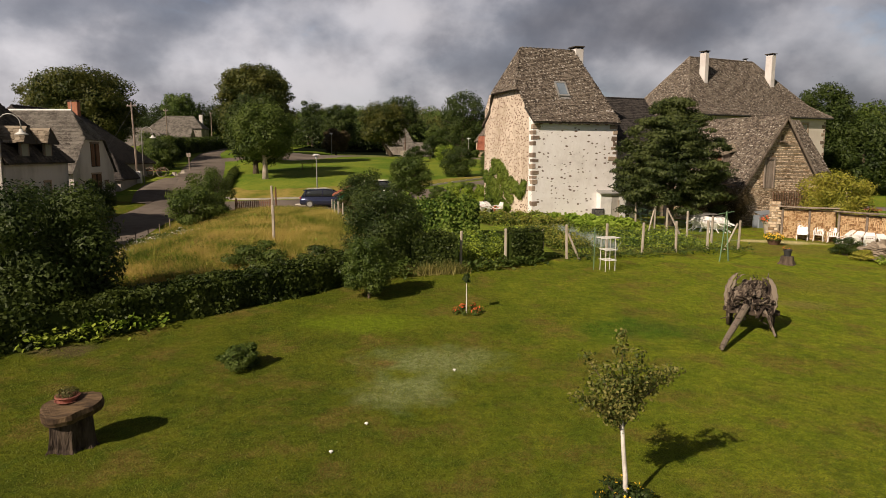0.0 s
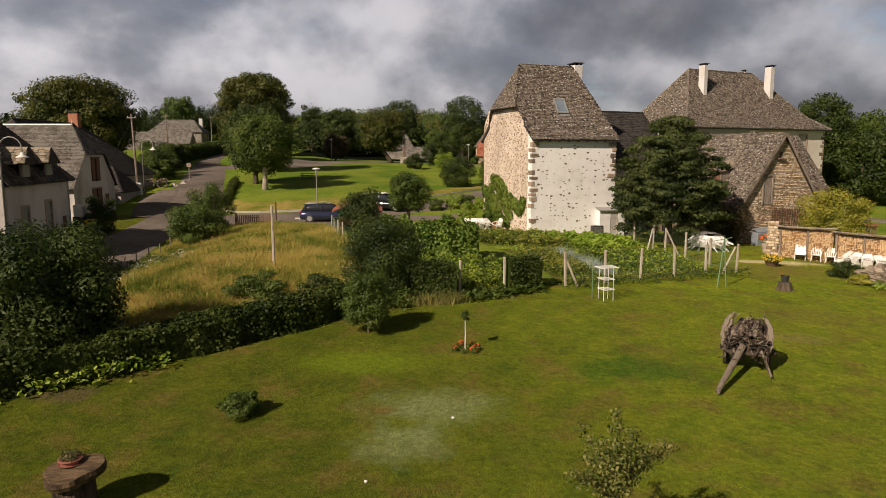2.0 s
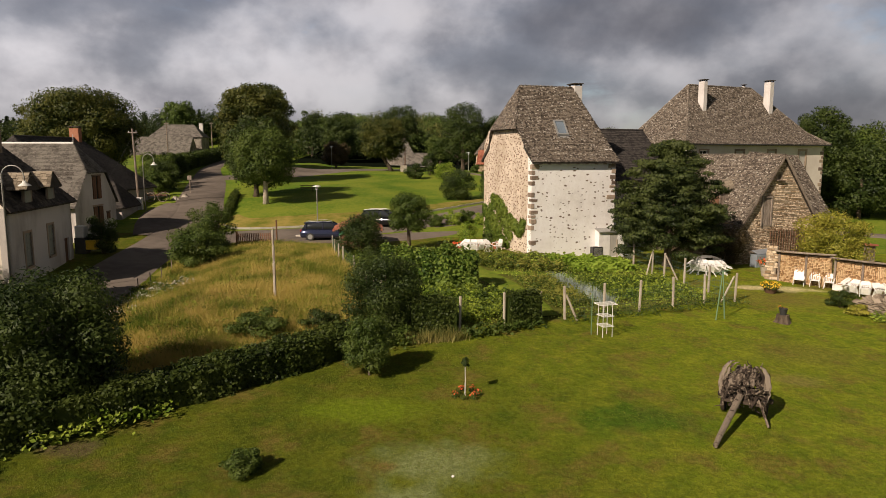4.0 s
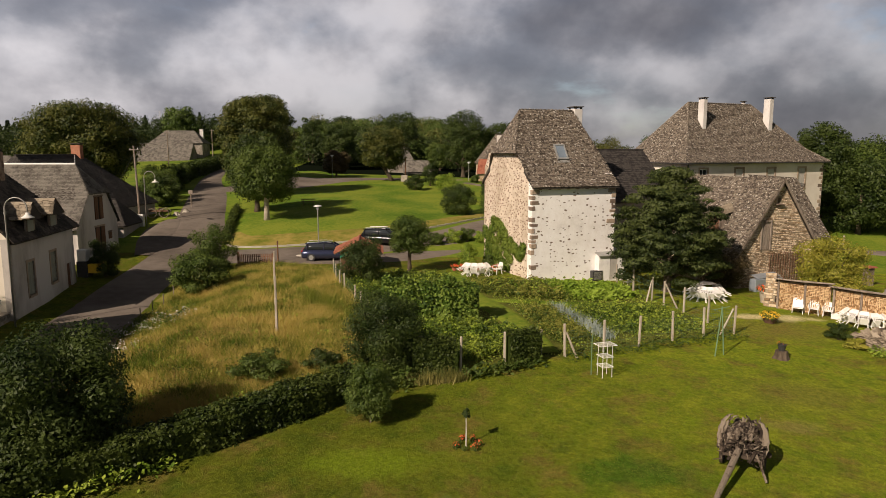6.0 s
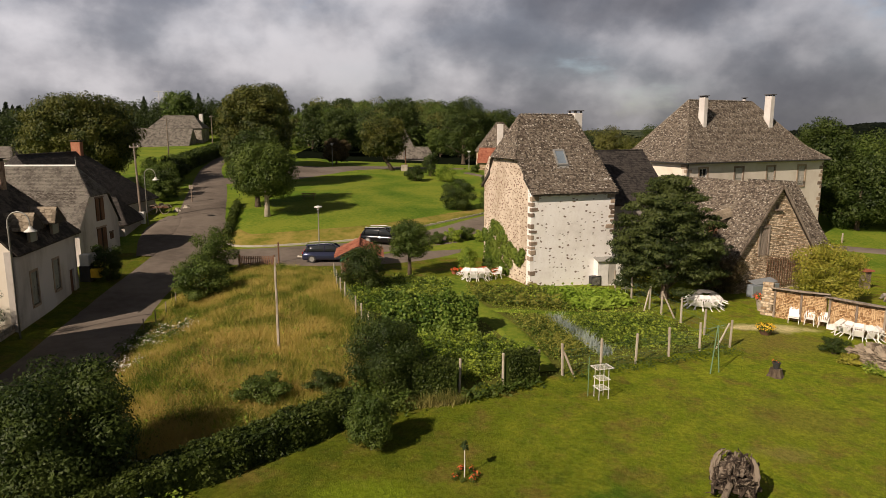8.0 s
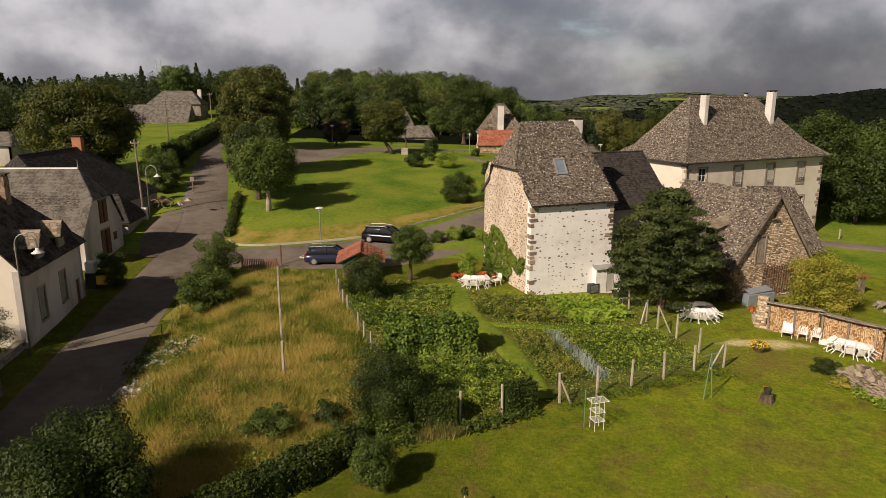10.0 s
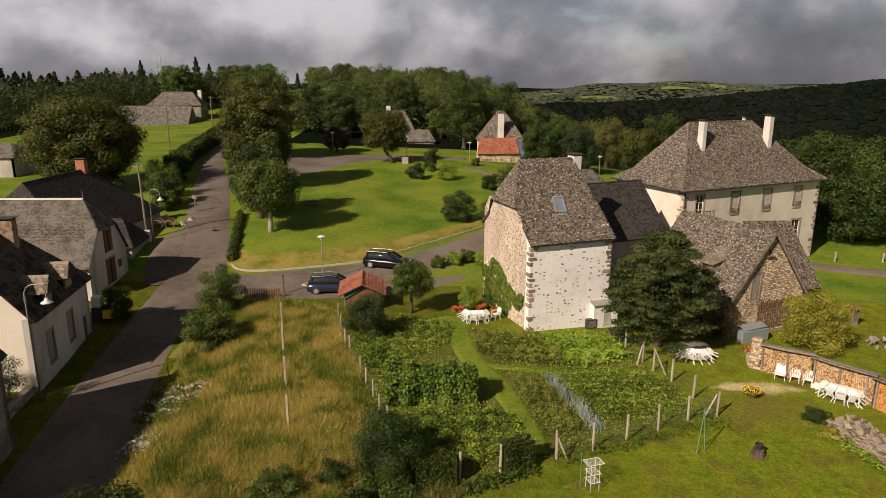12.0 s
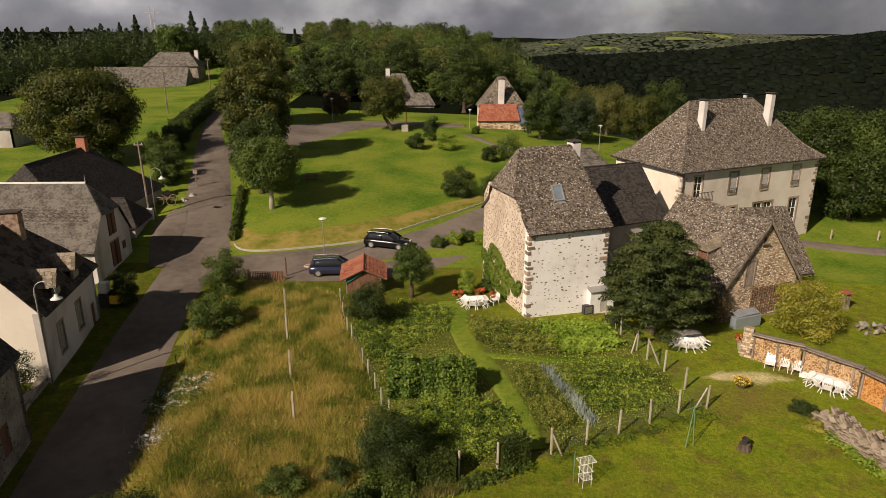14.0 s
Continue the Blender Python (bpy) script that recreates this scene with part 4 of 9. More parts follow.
def tower_house():
    A = math.degrees(math.atan2(2.4, 6.6))
    ob = thing("tower_house", pose(6.42, 48.2, 1.30, 0, 0, A), "tall whitewashed stone tower house with steep slate roof", "house")
    W, D, H, R = 7.05, 8.6, 6.95, 12.7
    my, hx, hz = D / 2, 1.0, 9.35       # ridge line, hip inset, height of the half hip's eave
    part("front_wall", wall_panel(W, H + .3, thick=.6), LIME, ob)
    bm = wall_panel(D - .6, hz, thick=.6, cuts=[((D - .6, 0, H + .4), (R - H, 0, my)), ((-.6, 0, H + .4), (-(R - H), 0, my))])
    bmesh.ops.transform(bm, matrix=pose(0, D, 0, 0, 0, -90), verts=list(bm.verts))
    part("side_wall", bm, RUBBLE, ob, "warm lime-pointed rubble wall")
    bm = wall_panel(D - .6, H + .9, thick=.6, cuts=[((D - .6, 0, H + .2), (R - H, 0, my)), ((-.6, 0, H + .2), (-(R - H), 0, my))])
    bmesh.ops.transform(bm, matrix=pose(W, .6, 0, 0, 0, 90), verts=list(bm.verts))
    part("side_wall", bm, LIME, ob)
    bm = wall_panel(W - 1.2, H + .3, thick=.6)
    bmesh.ops.transform(bm, matrix=pose(.6, D - .6, 0), verts=list(bm.verts))
    part("rear_wall", bm, RUBBLE, ob)
    ex, ey = .12, .32                    # verge and eaves overhang
    fy, fz = 1.15, H + 1.25              # where the slope flattens towards the eaves
    rl, rr = 1.05, W - 1.4
    e, r = H - .05, R
    k = (hz - fz) / (R - fz)
    hl = ym = fy + (my - fy) * k
    xm = W + .05 + (rr - W - .05) * k     # half hip corners on the long slopes
    front_low = [(-ex, -ey, e), (W + ex, -ey, e), (W + .05, fy, fz), (-ex + .02, fy, fz)]
    front_mid = [(-ex, fy, fz), (W + .05, fy, fz), (xm, ym, hz), (-.35, ym, hz)]
    front_up = [(-.35, ym, hz), (xm, ym, hz), (rr, my, r), (rl, my, r)]
    back_low = [(W + ex, D + ey, e), (-ex, D + ey, e), (-ex, D - fy, fz), (W + .05, D - fy, fz)]
    back_mid = [(W + .05, D - fy, fz), (-ex, D - fy, fz), (-.35, D - ym, hz), (xm, D - ym, hz)]
    back_up = [(xm, D - ym, hz), (-.35, D - ym, hz), (rl, my, r), (rr, my, r)]
    hip = [(-.35, D - hl, hz), (-.35, hl, hz), (rl, my, r), (rl, my, r)]
    deck = hull([(.3, fy + .05, fz - .05), (W, fy + .05, fz - .05), (rr, my, r - .08), (rl, my, r - .08), (W, D - fy - .05, fz - .05), (.3, D - fy - .05, fz - .05), (.3, ym + .06, hz - .02), (.3, D - ym - .06, hz - .02)])
    part("hip_soffit", hull([(x, y, z) for x, y in ((-.33, hl), (.3, hl + .1), (.3, D - hl - .1), (-.33, D - hl)) for z in (hz - .07, hz - .01)]), SLATE_BASE, ob)
    part("roof", deck, SLATE_BASE, ob)
    part("roof", hull([(-ex, -ey, e - .05), (W + ex, -ey, e - .05), (W, fy, fz), (-ex, fy, fz), (-ex, fy, fz - .3), (W, fy, fz - .3), (-ex, -ey, e - .13), (W + ex, -ey, e - .13)]), SLATE_BASE, ob)
    part("roof", hull([(-ex, D + ey, e - .05), (W + ex, D + ey, e - .05), (W, D - fy, fz), (-ex, D - fy, fz), (-ex, D - fy, fz - .3), (W, D - fy, fz - .3), (-ex, D + ey, e - .13), (W + ex, D + ey, e - .13)]), SLATE_BASE, ob)
    right_hip = [(W + .1, fy, fz), (W + .1, D - fy, fz), (rr, my, r), (rr, my, r)]
    slate_part(ob, [front_low, front_mid, front_up, back_low, back_mid, back_up, hip, right_hip], SLATE, 11, w=.19, h=.135)
    # ridge and hip stones
    V, F = [], []
    for (p, q) in (((rl, my, r), (rr, my, r)), ((rl, my, r), (-.35, hl, hz)), ((-ex, fy, fz), (-.35, hl, hz)), ((W + .05, fy, fz), (rr, my, r)), ((W + .1, -ey, e), (W + .06, fy, fz)), ((-ex, -ey, e), (-ex, fy, fz))):
        p, q = Vector(p), Vector(q)
        n = int((q - p).length / .32)
        for i in range(n):
            c = p.lerp(q, (i + .5) / n) + Vector((0, 0, .04))
            k = len(V)
            s = .11
            V += [c + Vector((-s, -s, -.02)), c + Vector((s, -s, -.02)), c + Vector((s, s, -.02)), c + Vector((-s, s, -.02)), c + Vector((0, 0, .03 + .012 * (i % 3)))]
            F += [(k, k + 1, k + 4), (k + 1, k + 2, k + 4), (k + 2, k + 3, k + 4), (k + 3, k, k + 4)]
    tagged(from_np("ridge_course", np.array([tuple(v) for v in V]), F, SLATE, ob), kind="stuff")
    chimney(ob, W - .95, my + .25, R - 3.0, R + .12, .75, 1.0, CHIM)
    # roof light
    sl = Vector((0, my - fy, R - fz)).normalized()
    c = Vector((3.35, fy, fz)) + sl * 1.45
    nrm = Vector((0, -sl.z, sl.y))
    M = Matrix(((1, 0, 0, c.x), (0, sl.y, nrm.y, c.y), (0, sl.z, nrm.z, c.z), (0, 0, 0, 1)))
    bm = bmesh.new()
    for b in ((-.47, -.68, 0, -.36, .68, .16), (.36, -.68, 0, .47, .68, .16), (-.36, -.68, 0, .36, -.56, .16), (-.36, .56, 0, .36, .68, .16)):
        add_box(bm, *b, m=M)
    sk = part("roof_light", bm, METAL, ob, "small grey roof window")
    bm = bmesh.new()
    add_box(bm, -.36, -.56, .08, .36, .56, .12, m=M)
    part("pane", bm, plain("roof_window_glass", (0.16, 0.20, 0.24), 0.08), sk)
    bm = bmesh.new()
    add_box(bm, -.5, -.95, .03, .5, -.69, .06, m=M)
    part("flashing", bm, METAL, sk)
    quoins(ob, (0, 0), ((1, 0), (0, 1)), 0.0, H - .3, 3, .1)
    quoins(ob, (W, 0), ((-1, 0), (0, 1)), 0.2, H - .3, 5, .3)
    # beam ends under the eaves
    for i in range(9):
        part("rafter_end", box(.5 + i * .78, -.28, H - .22, .62 + i * .78, .02, H - .10), WOOD_BROWN, ob)
    return ob


tower_house()


# ---- big house behind ----
def gutter(parent, pts, r=0.06):
    part("gutter", tube(pts, [r] * len(pts), 6), DARKMETAL, parent)


def big_house():
    ob = thing("manor_house", pose(23.26, 64.18, 0.7, 0, 0, 25.4), "large cream-rendered house with hipped slate roof", "house")
    W, D, H, R = 19.75, 9.9, 9.0, 15.1
    ups = [(6.55, 6.3, 7.6, 8.35), (11.15, 6.3, 12.2, 8.35), (15.85, 6.3, 16.9, 8.35)]
    balcony = (1.7, 6.2, 2.75, 8.4)
    low = [(6.7, 2.6, 8.0, 4.75), (10.5, 2.9, 11.8, 4.75), (12.1, 2.9, 13.3, 4.75), (16.0, 1.3, 17.3, 4.75)]
    part("front_wall", wall_panel(W, H, ups + [balcony] + low, .5, base=-1.5), RENDERW, ob)
    for i, (w0, m) in enumerate(((D - .5, pose(0, D, 0, 0, 0, -90)), (D - .5, pose(W, .5, 0, 0, 0, 90)))):
        bm = wall_panel(w0, H, thick=.5, base=-1.5)
        bmesh.ops.transform(bm, matrix=m, verts=list(bm.verts))
        part("side_wall", bm, RENDERL if i == 0 else RENDERW, ob)
    bm = wall_panel(W - 1.0, H, thick=.5, base=-1.5)
    bmesh.ops.transform(bm, matrix=pose(.5, D - .5, 0), verts=list(bm.verts))
    part("rear_wall", bm, RENDERW, ob)
    part("interior", box(.6, 1.2, -1, W - .6, D - .6, H - .2), DARK, ob)
    for o in ups:
        surround_part(ob, *o, QUOIN, w=.2)
        shutters_part(ob, *o, SHUTTER_PALE)
        bm = bmesh.new()
        for k in range(7):
            xx = o[0] + .05 + k * (o[2] - o[0] - .1) / 6
            add_box(bm, xx - .012, -.09, o[1], xx + .012, -.07, o[1] + .45)
        add_box(bm, o[0], -.10, o[1] + .45, o[2], -.06, o[1] + .48)
        part("window_rail", bm, DARKMETAL, ob)
    for o in low:
        surround_part(ob, *o, QUOIN, w=.2)
        window_part(ob, *o, mullions=(1, 2))
    window_part(ob, *balcony, mullions=(1, 2))
    surround_part(ob, *balcony, QUOIN, w=.16)
    bm = bmesh.new()
    add_box(bm, 1.0, -1.0, 6.02, 3.4, 0, 6.16)
    part("balcony", bm, QUOIN, ob)
    bm = bmesh.new()
    for k in range(13):
        add_box(bm, 1.03 + k * .19, -.98, 6.16, 1.06 + k * .19, -.95, 6.95)
    add_box(bm, 1.0, -1.0, 6.95, 3.4, -.93, 7.0)
    part("balcony_rail", bm, DARKMETAL, ob)
    o = .45
    my, e = D / 2, H + .02
    rl, rr = 4.75, 13.9
    F0 = [(-o, -o, e), (W + o, -o, e), (W - 2.0, 1.5, e + 1.75), (1.45, 1.5, e + 1.75)]
    pts = [(-o, -o, e), (W + o, -o, e), (W + o, D + o, e), (-o, D + o, e)]
    a, b = 1.3, e + 1.25
    mid = [(a - .1, a, b), (W - a + .1, a, b), (W - a + .1, D - a, b), (a - .1, D - a, b)]
    part("roof", hull([(x, y, z - .02) for x, y, z in pts] + [(x, y, z - .12) for x, y, z in pts] + mid), SLATE_BASE, ob)
    part("roof", hull(mid + [(rl, my, R), (rr, my, R)]), SLATE_BASE, ob)
    top = [(rl, my, R), (rr, my, R)]
    quads = [[pts[0], pts[1], mid[1], mid[0]], [pts[1], pts[2], mid[2], mid[1]], [pts[2], pts[3], mid[3], mid[2]], [pts[3], pts[0], mid[0], mid[3]],
             [mid[0], mid[1], top[1], top[0]], [mid[1], mid[2], top[1], top[1]], [mid[2], mid[3], top[0], top[1]], [mid[3], mid[0], top[0], top[0]]]
    slate_part(ob, quads, SLATE, 31, w=.21, h=.15)
    bm = bmesh.new()
    for p, q in ((top[0], top[1]), (mid[0], top[0]), (mid[1], top[1]), (pts[0], mid[0]), (pts[1], mid[1]), (mid[3], top[0]), (mid[2], top[1])):
        add_tube(bm, [Vector(p) + Vector((0, 0, .03)), Vector(q) + Vector((0, 0, .03))], [.10, .10], 6)
    tagged(part("ridge_course", bm, SLATE, ob), kind="stuff")
    chimney(ob, 5.0, 3.2, R - 3.2, R + .22, .50, .75, CHIM)
    chimney(ob, 14.6, 3.2, R - 3.4, R + .55, .60, .80, CHIM)
    chimney(ob, 13.6, my + .7, R - 1.5, R + .30, .32, .32, CHIM)
    gutter(ob, [(-o, -o - .04, e - .06), (W + o, -o - .04, e - .06)])
    gutter(ob, [(-o - .04, -o, e - .06), (-o - .04, D + o, e - .06)])
    gutter(ob, [(.12, -.10, e - .1), (.12, -.10, -.8)], .05)
    quoins(ob, (W, 0), ((-1, 0), (0, 1)), -.5, H - .5, 9, .15)
    quoins(ob, (0, 0), ((1, 0), (0, 1)), 4.0, H - .5, 10, .3)
    bm = wall_panel(1.2, 5.0, thick=1.0)
    bmesh.ops.transform(bm, matrix=pose(-.2, -1.1, 0), verts=list(bm.verts))
    part("stone_pier", bm, STONE_GREY, ob)


SHUTTER_PALE = plain("pale_grey_shutter", (0.42, 0.40, 0.36), 0.7)
big_house()


def simple_house(name, m, W, D, H, R, label, walls, roofmat, hip=(0.0, 0.0), gable_cut=(0.0, 0.0), over=.3, seed=0, openings=(), side_openings=(), base=-1.2, slate_w=.28, slate_h=.22, left_mat=None, right_mat=None, my=None):
    """House with its ridge along local x. hip: how far in the ridge starts at either end (0: gable); gable_cut: height of a half hip's eave above the wall head (0: full)."""
    ob = thing(name, m, label, "house")
    my = my or D / 2
    part("front_wall", wall_panel(W, H, openings, .4, base=base), walls, ob)
    bm = wall_panel(W - .8, H, (), .4, base=base)
    bmesh.ops.transform(bm, matrix=pose(.4, D - .4, 0), verts=list(bm.verts))
    part("rear_wall", bm, walls, ob)
    part("interior", box(.5, .9, base, W - .5, D - .5, H - .1), DARK, ob)
    sl = (R - H) / my
    for i, mm in enumerate((pose(0, D, 0, 0, 0, -90), pose(W, 0, 0, 0, 0, 90))):
        top = H if (hip[i] and not gable_cut[i]) else (H + gable_cut[i] if gable_cut[i] else R)
        cuts = [((D, 0, H), (sl, 0, 1)), ((0, 0, H), (-sl, 0, 1))] if top > H else []
        bm = wall_panel(D, top, side_openings if i == 1 else (), .4, cuts, base=base)
        bmesh.ops.transform(bm, matrix=mm @ pose(0, .003, 0), verts=list(bm.verts))
        part("gable_wall", bm, (left_mat if i == 0 else right_mat) or walls, ob)
    e, o = H - over * sl * .6, over
    rl, rr = hip[0] if hip[0] else -.12, W - hip[1] if hip[1] else W + .12
    top = [(rl, my, R), (rr, my, R)]
    quads, deck = [], []
    ends = []
    for i in (0, 1):
        sx = -1 if i == 0 else 1
        x = 0 if i == 0 else W
        if hip[i] and not gable_cut[i]:
            ends.append((x + sx * o, None))
        elif hip[i]:
            ins = my * gable_cut[i] / (R - H)
            ends.append((x + sx * .15, (x + sx * .25, ins, H + gable_cut[i])))
        else:
            ends.append((x + sx * .12, None))
    (xl, hl), (xr, hr) = ends
    FL, FR, BR, BL = (xl, -o, e), (xr, -o, e), (xr, D + o, e), (xl, D + o, e)
    pts = [FL, FR, BR, BL] + top
    for h_ in (hl, hr):
        if h_:
            pts += [h_, (h_[0], D - h_[1], h_[2])]
    def inset(p):
        lo_, hi_ = (xl if hip[0] and not hl else .25), (xr if hip[1] and not hr else W - .25)
        return (min(max(p[0], lo_), hi_), p[1], p[2])
    part("roof", hull([inset((x, y, z + .02)) for x, y, z in pts] + [inset((x, y, z - .10)) for x, y, z in (FL, FR, BR, BL)]), SLATE_BASE, ob)
    if hl or hr:                       # slope up to the half hip, then in to the ridge
        hz_ = (hl or hr)[2]
        iy = (hl or hr)[1]
        ml = (hl[0], iy, hz_) if hl else (rl if not hip[0] else xl + (rl - xl) * iy / my, iy, hz_)
        mr = (hr[0], iy, hz_) if hr else (xr if not hip[1] else xr + (rr - xr) * iy / my, iy, hz_)
        bl_, br_ = (ml[0], D - iy, hz_), (mr[0], D - iy, hz_)
        quads += [[FL, FR, mr, ml], [ml, mr, top[1], top[0]], [BR, BL, bl_, br_], [br_, bl_, top[0], top[1]]]
        if hl:
            quads.append([bl_, ml, top[0], top[0]])
        if hr:
            quads.append([mr, br_, top[1], top[1]])
    else:
        quads += [[FL, FR, top[1], top[0]], [BR, BL, top[0], top[1]]]
    if hip[0] and not hl:
        quads.append([BL, FL, top[0], top[0]])
    if hip[1] and not hr:
        quads.append([FR, BR, top[1], top[1]])
    slate_part(ob, quads, roofmat, seed, w=slate_w, h=slate_h)
    bm = bmesh.new()
    add_tube(bm, [Vector(top[0]) + Vector((0, 0, .04)), Vector(top[1]) + Vector((0, 0, .04))], [.09, .09], 6)
    part("ridge", bm, roofmat, ob)
    return ob


# low wing between the tower and the big house
wing = simple_house("connecting_wing", pose(12.3, 55.6, 1.0, 0, 0, 24), 8.6, 8.2, 5.7, 9.9, "low dark-slated wing joining two stone houses", RENDERG, SLATE_DARK, seed=51)
wing2 = simple_house("rear_outbuilding", pose(12.0, 66.5, 1.6, 0, 0, 24), 7.5, 6, 6.2, 9.2, "grey-slated outbuilding behind the tower house", RENDERG, SLATE_GREY, hip=(2, 2), seed=53)


# ---- stone barn ----
SLATE_PALE = material("lichened_stone_slab", ((0.08, 0.066, 0.048), (0.17, 0.14, 0.10), (0.32, 0.27, 0.20)), 6, 8, 0.9, 0.5, 14, 0.1, island=0.5)


def barn():
    ob = thing("stone_barn", pose(21.75, 48.85, 0.55, 0, 0, 23.9), "brown rubble stone barn with steep lichened slate roof", "barn")
    W, D, H, R = 8.3, 9.4, 3.0, 8.1
    my = W / 2
    sl = (R - H) / my
    # gable wall with its loft door and a pigeon hole
    door = (2.4, 2.85, 3.25, 4.95)
    hole = (3.85, 6.35, 4.15, 6.75)
    cuts = [((0, 0, H), (-sl, 0, 1)), ((W, 0, H), (sl, 0, 1))]
    part("gable_wall", wall_panel(W, R, [door, hole], .5, cuts), MORTAR, ob)
    def inside(x, z):
        return z < H - .05 + sl * min(x, W - x) - .12 and not (door[0] - .05 < x < door[2] + .05 and door[1] - .05 < z < door[3] + .05) and not (hole[0] - .1 < x < hole[2] + .1 and hole[1] - .1 < z < hole[3] + .1)
    V, F = stones(W, R, 5, (.21, .11), inside, .03)
    tagged(from_np("stone_facing", V, F, STONE, ob), kind="stuff")
    bm = wall_panel(D - .5, H, [(1.0, 0.0, 2.0, 2.0), (3.6, 1.0, 4.2, 1.7)], .5)
    bmesh.ops.transform(bm, matrix=pose(0, D, 0, 0, 0, -90), verts=list(bm.verts))
    part("side_wall", bm, MORTAR, ob)
    V, F = stones(D - .5, H, 6, (.32, .18), lambda x, z: not (.95 < x < 2.05 and z < 2.05), .06)
    Mx = np.array(pose(0, D, 0, 0, 0, -90))
    V = V @ Mx[:3, :3].T + Mx[:3, 3]
    tagged(from_np("stone_facing", V, F, STONE, ob), kind="stuff")
    bm = wall_panel(D - .5, H, (), .5)
    bmesh.ops.transform(bm, matrix=pose(W, .5, 0, 0, 0, 90), verts=list(bm.verts))
    part("side_wall", bm, MORTAR, ob)
    bm = wall_panel(W, R, (), .4, cuts)
    bmesh.ops.transform(bm, matrix=pose(0, D, 0), verts=list(bm.verts))
    part("gable_wall", bm, MORTAR, ob)
    part("interior", box(.6, 1.0, -.5, W - .6, D - .6, H - .2), DARK, ob)
    e, o = H - .55, .45
    L0, L1, R0, R1 = (-o, -.28, e), (-o, D + .3, e), (W + o, -.28, e), (W + o, D + .3, e)
    t0, t1 = (my, -.28, R + .12), (my, D + .3, R + .12)
    th = .14
    part("roof", hull([L0, L1, t0, t1] + [(x, y, z - th) for x, y, z in (L0, L1, t0, t1)]), SLATE_BASE, ob)
    part("roof", hull([R0, R1, t0, t1] + [(x, y, z - th) for x, y, z in (R0, R1, t0, t1)]), SLATE_BASE, ob)
    slate_part(ob, [[L1, L0, t0, t1], [R0, R1, t1, t0]], SLATE, 61, w=.19, h=.135)
    for a, b in ((L0, t0), (R0, t0)):
        a, b = Vector(a), Vector(b)
        part("bargeboard", hull([a + Vector((0, -.04, -.02)), a + Vector((0, -.04, -.26)), b + Vector((0, -.04, -.02)), b + Vector((0, -.04, -.30)), a + Vector((0, .02, -.02)), a + Vector((0, .02, -.26)), b + Vector((0, .02, -.02)), b + Vector((0, .02, -.30))]), WOOD, ob)
    d = part("loft_door", box(door[0] + .02, .04, door[1], door[2] - .02, .10, door[3] - .02), WOOD, ob, "grey plank loft door")
    for i in range(5):
        part("plank", box(door[0] + .03 + i * .19, -.02, door[1] + .02, door[0] + .205 + i * .19, .04, door[3] - .03), WOOD, d)
    part("lintel", box(door[0] - .15, -.09, door[3], door[2] + .15, .2, door[3] + .16), WOOD, ob)
    for xj in (door[0] - .13, door[2]):
        part("door_jamb", box(xj, -.08, door[1], xj + .13, .2, door[3]), WOOD, ob)
    part("ledge", box(3.6, -.2, 6.22, 4.4, .1, 6.30), QUOIN, ob)
    # wooden trellis on the lower gable
    bm = bmesh.new()
    for i in range(17):
        add_box(bm, 3.3 + i * .27, -.13, .3, 3.33 + i * .27, -.10, 2.55)
    for i in range(9):
        add_box(bm, 3.2, -.105, .35 + i * .27, 7.75, -.08, .38 + i * .27)
    part("wall_trellis", bm, WOOD_BROWN, ob)
    # range at right angles behind the gable, its slope towards the lawn
    rf = [(8.4, -.30, 3.15), (9.95, -.38, 3.05), (9.4, 3.0, 8.05), (4.2, 3.0, 8.05)]
    rb = [(9.8, 6.6, 3.2), (8.4, 6.6, 3.2), (4.2, 3.0, 8.05), (9.4, 3.0, 8.05)]
    part("range_roof", hull([(x, y, z - q) for x, y, z in rf + rb for q in (.03, .2)]), SLATE_BASE, ob)
    slate_part(ob, [rf, rb], SLATE, 63, w=.19, h=.135)
    part("range_wall", hull([(x, y, z) for x in (8.3, 9.3) for y, z in ((.1, -.6), (6.2, -.6), (.1, 3.3), (6.2, 3.3), (3.0, 7.6))]), MORTAR, ob)
    # dormer on the left slope
    dm = thing("dormer", pose(0, 0, 0), "small stone-roofed dormer", "dormer")
    dm.parent = ob
    del dm["label"], dm["category"]
    Md = pose(.75, 3.1, 4.35, 0, 0, -90)
    def tr(bm):
        bmesh.ops.transform(bm, matrix=Md, verts=list(bm.verts))
        return bm
    part("cheek", tr(box(-.6, 0, -.5, -.5, 1.4, 1.0)), WOOD, dm)
    part("cheek", tr(box(.5, 0, -.5, .6, 1.4, 1.0)), WOOD, dm)
    part("hatch", tr(box(-.5, .1, -.3, .5, .15, .9)), WOOD_BROWN, dm)
    part("roof", tr(hull([(-.75, -.2, .9), (.75, -.2, .9), (-.75, 1.8, 1.4), (.75, 1.8, 1.4), (0, -.1, 1.5), (0, 1.8, 1.9)])), SLATE_PALE, dm)
    return ob


barn()


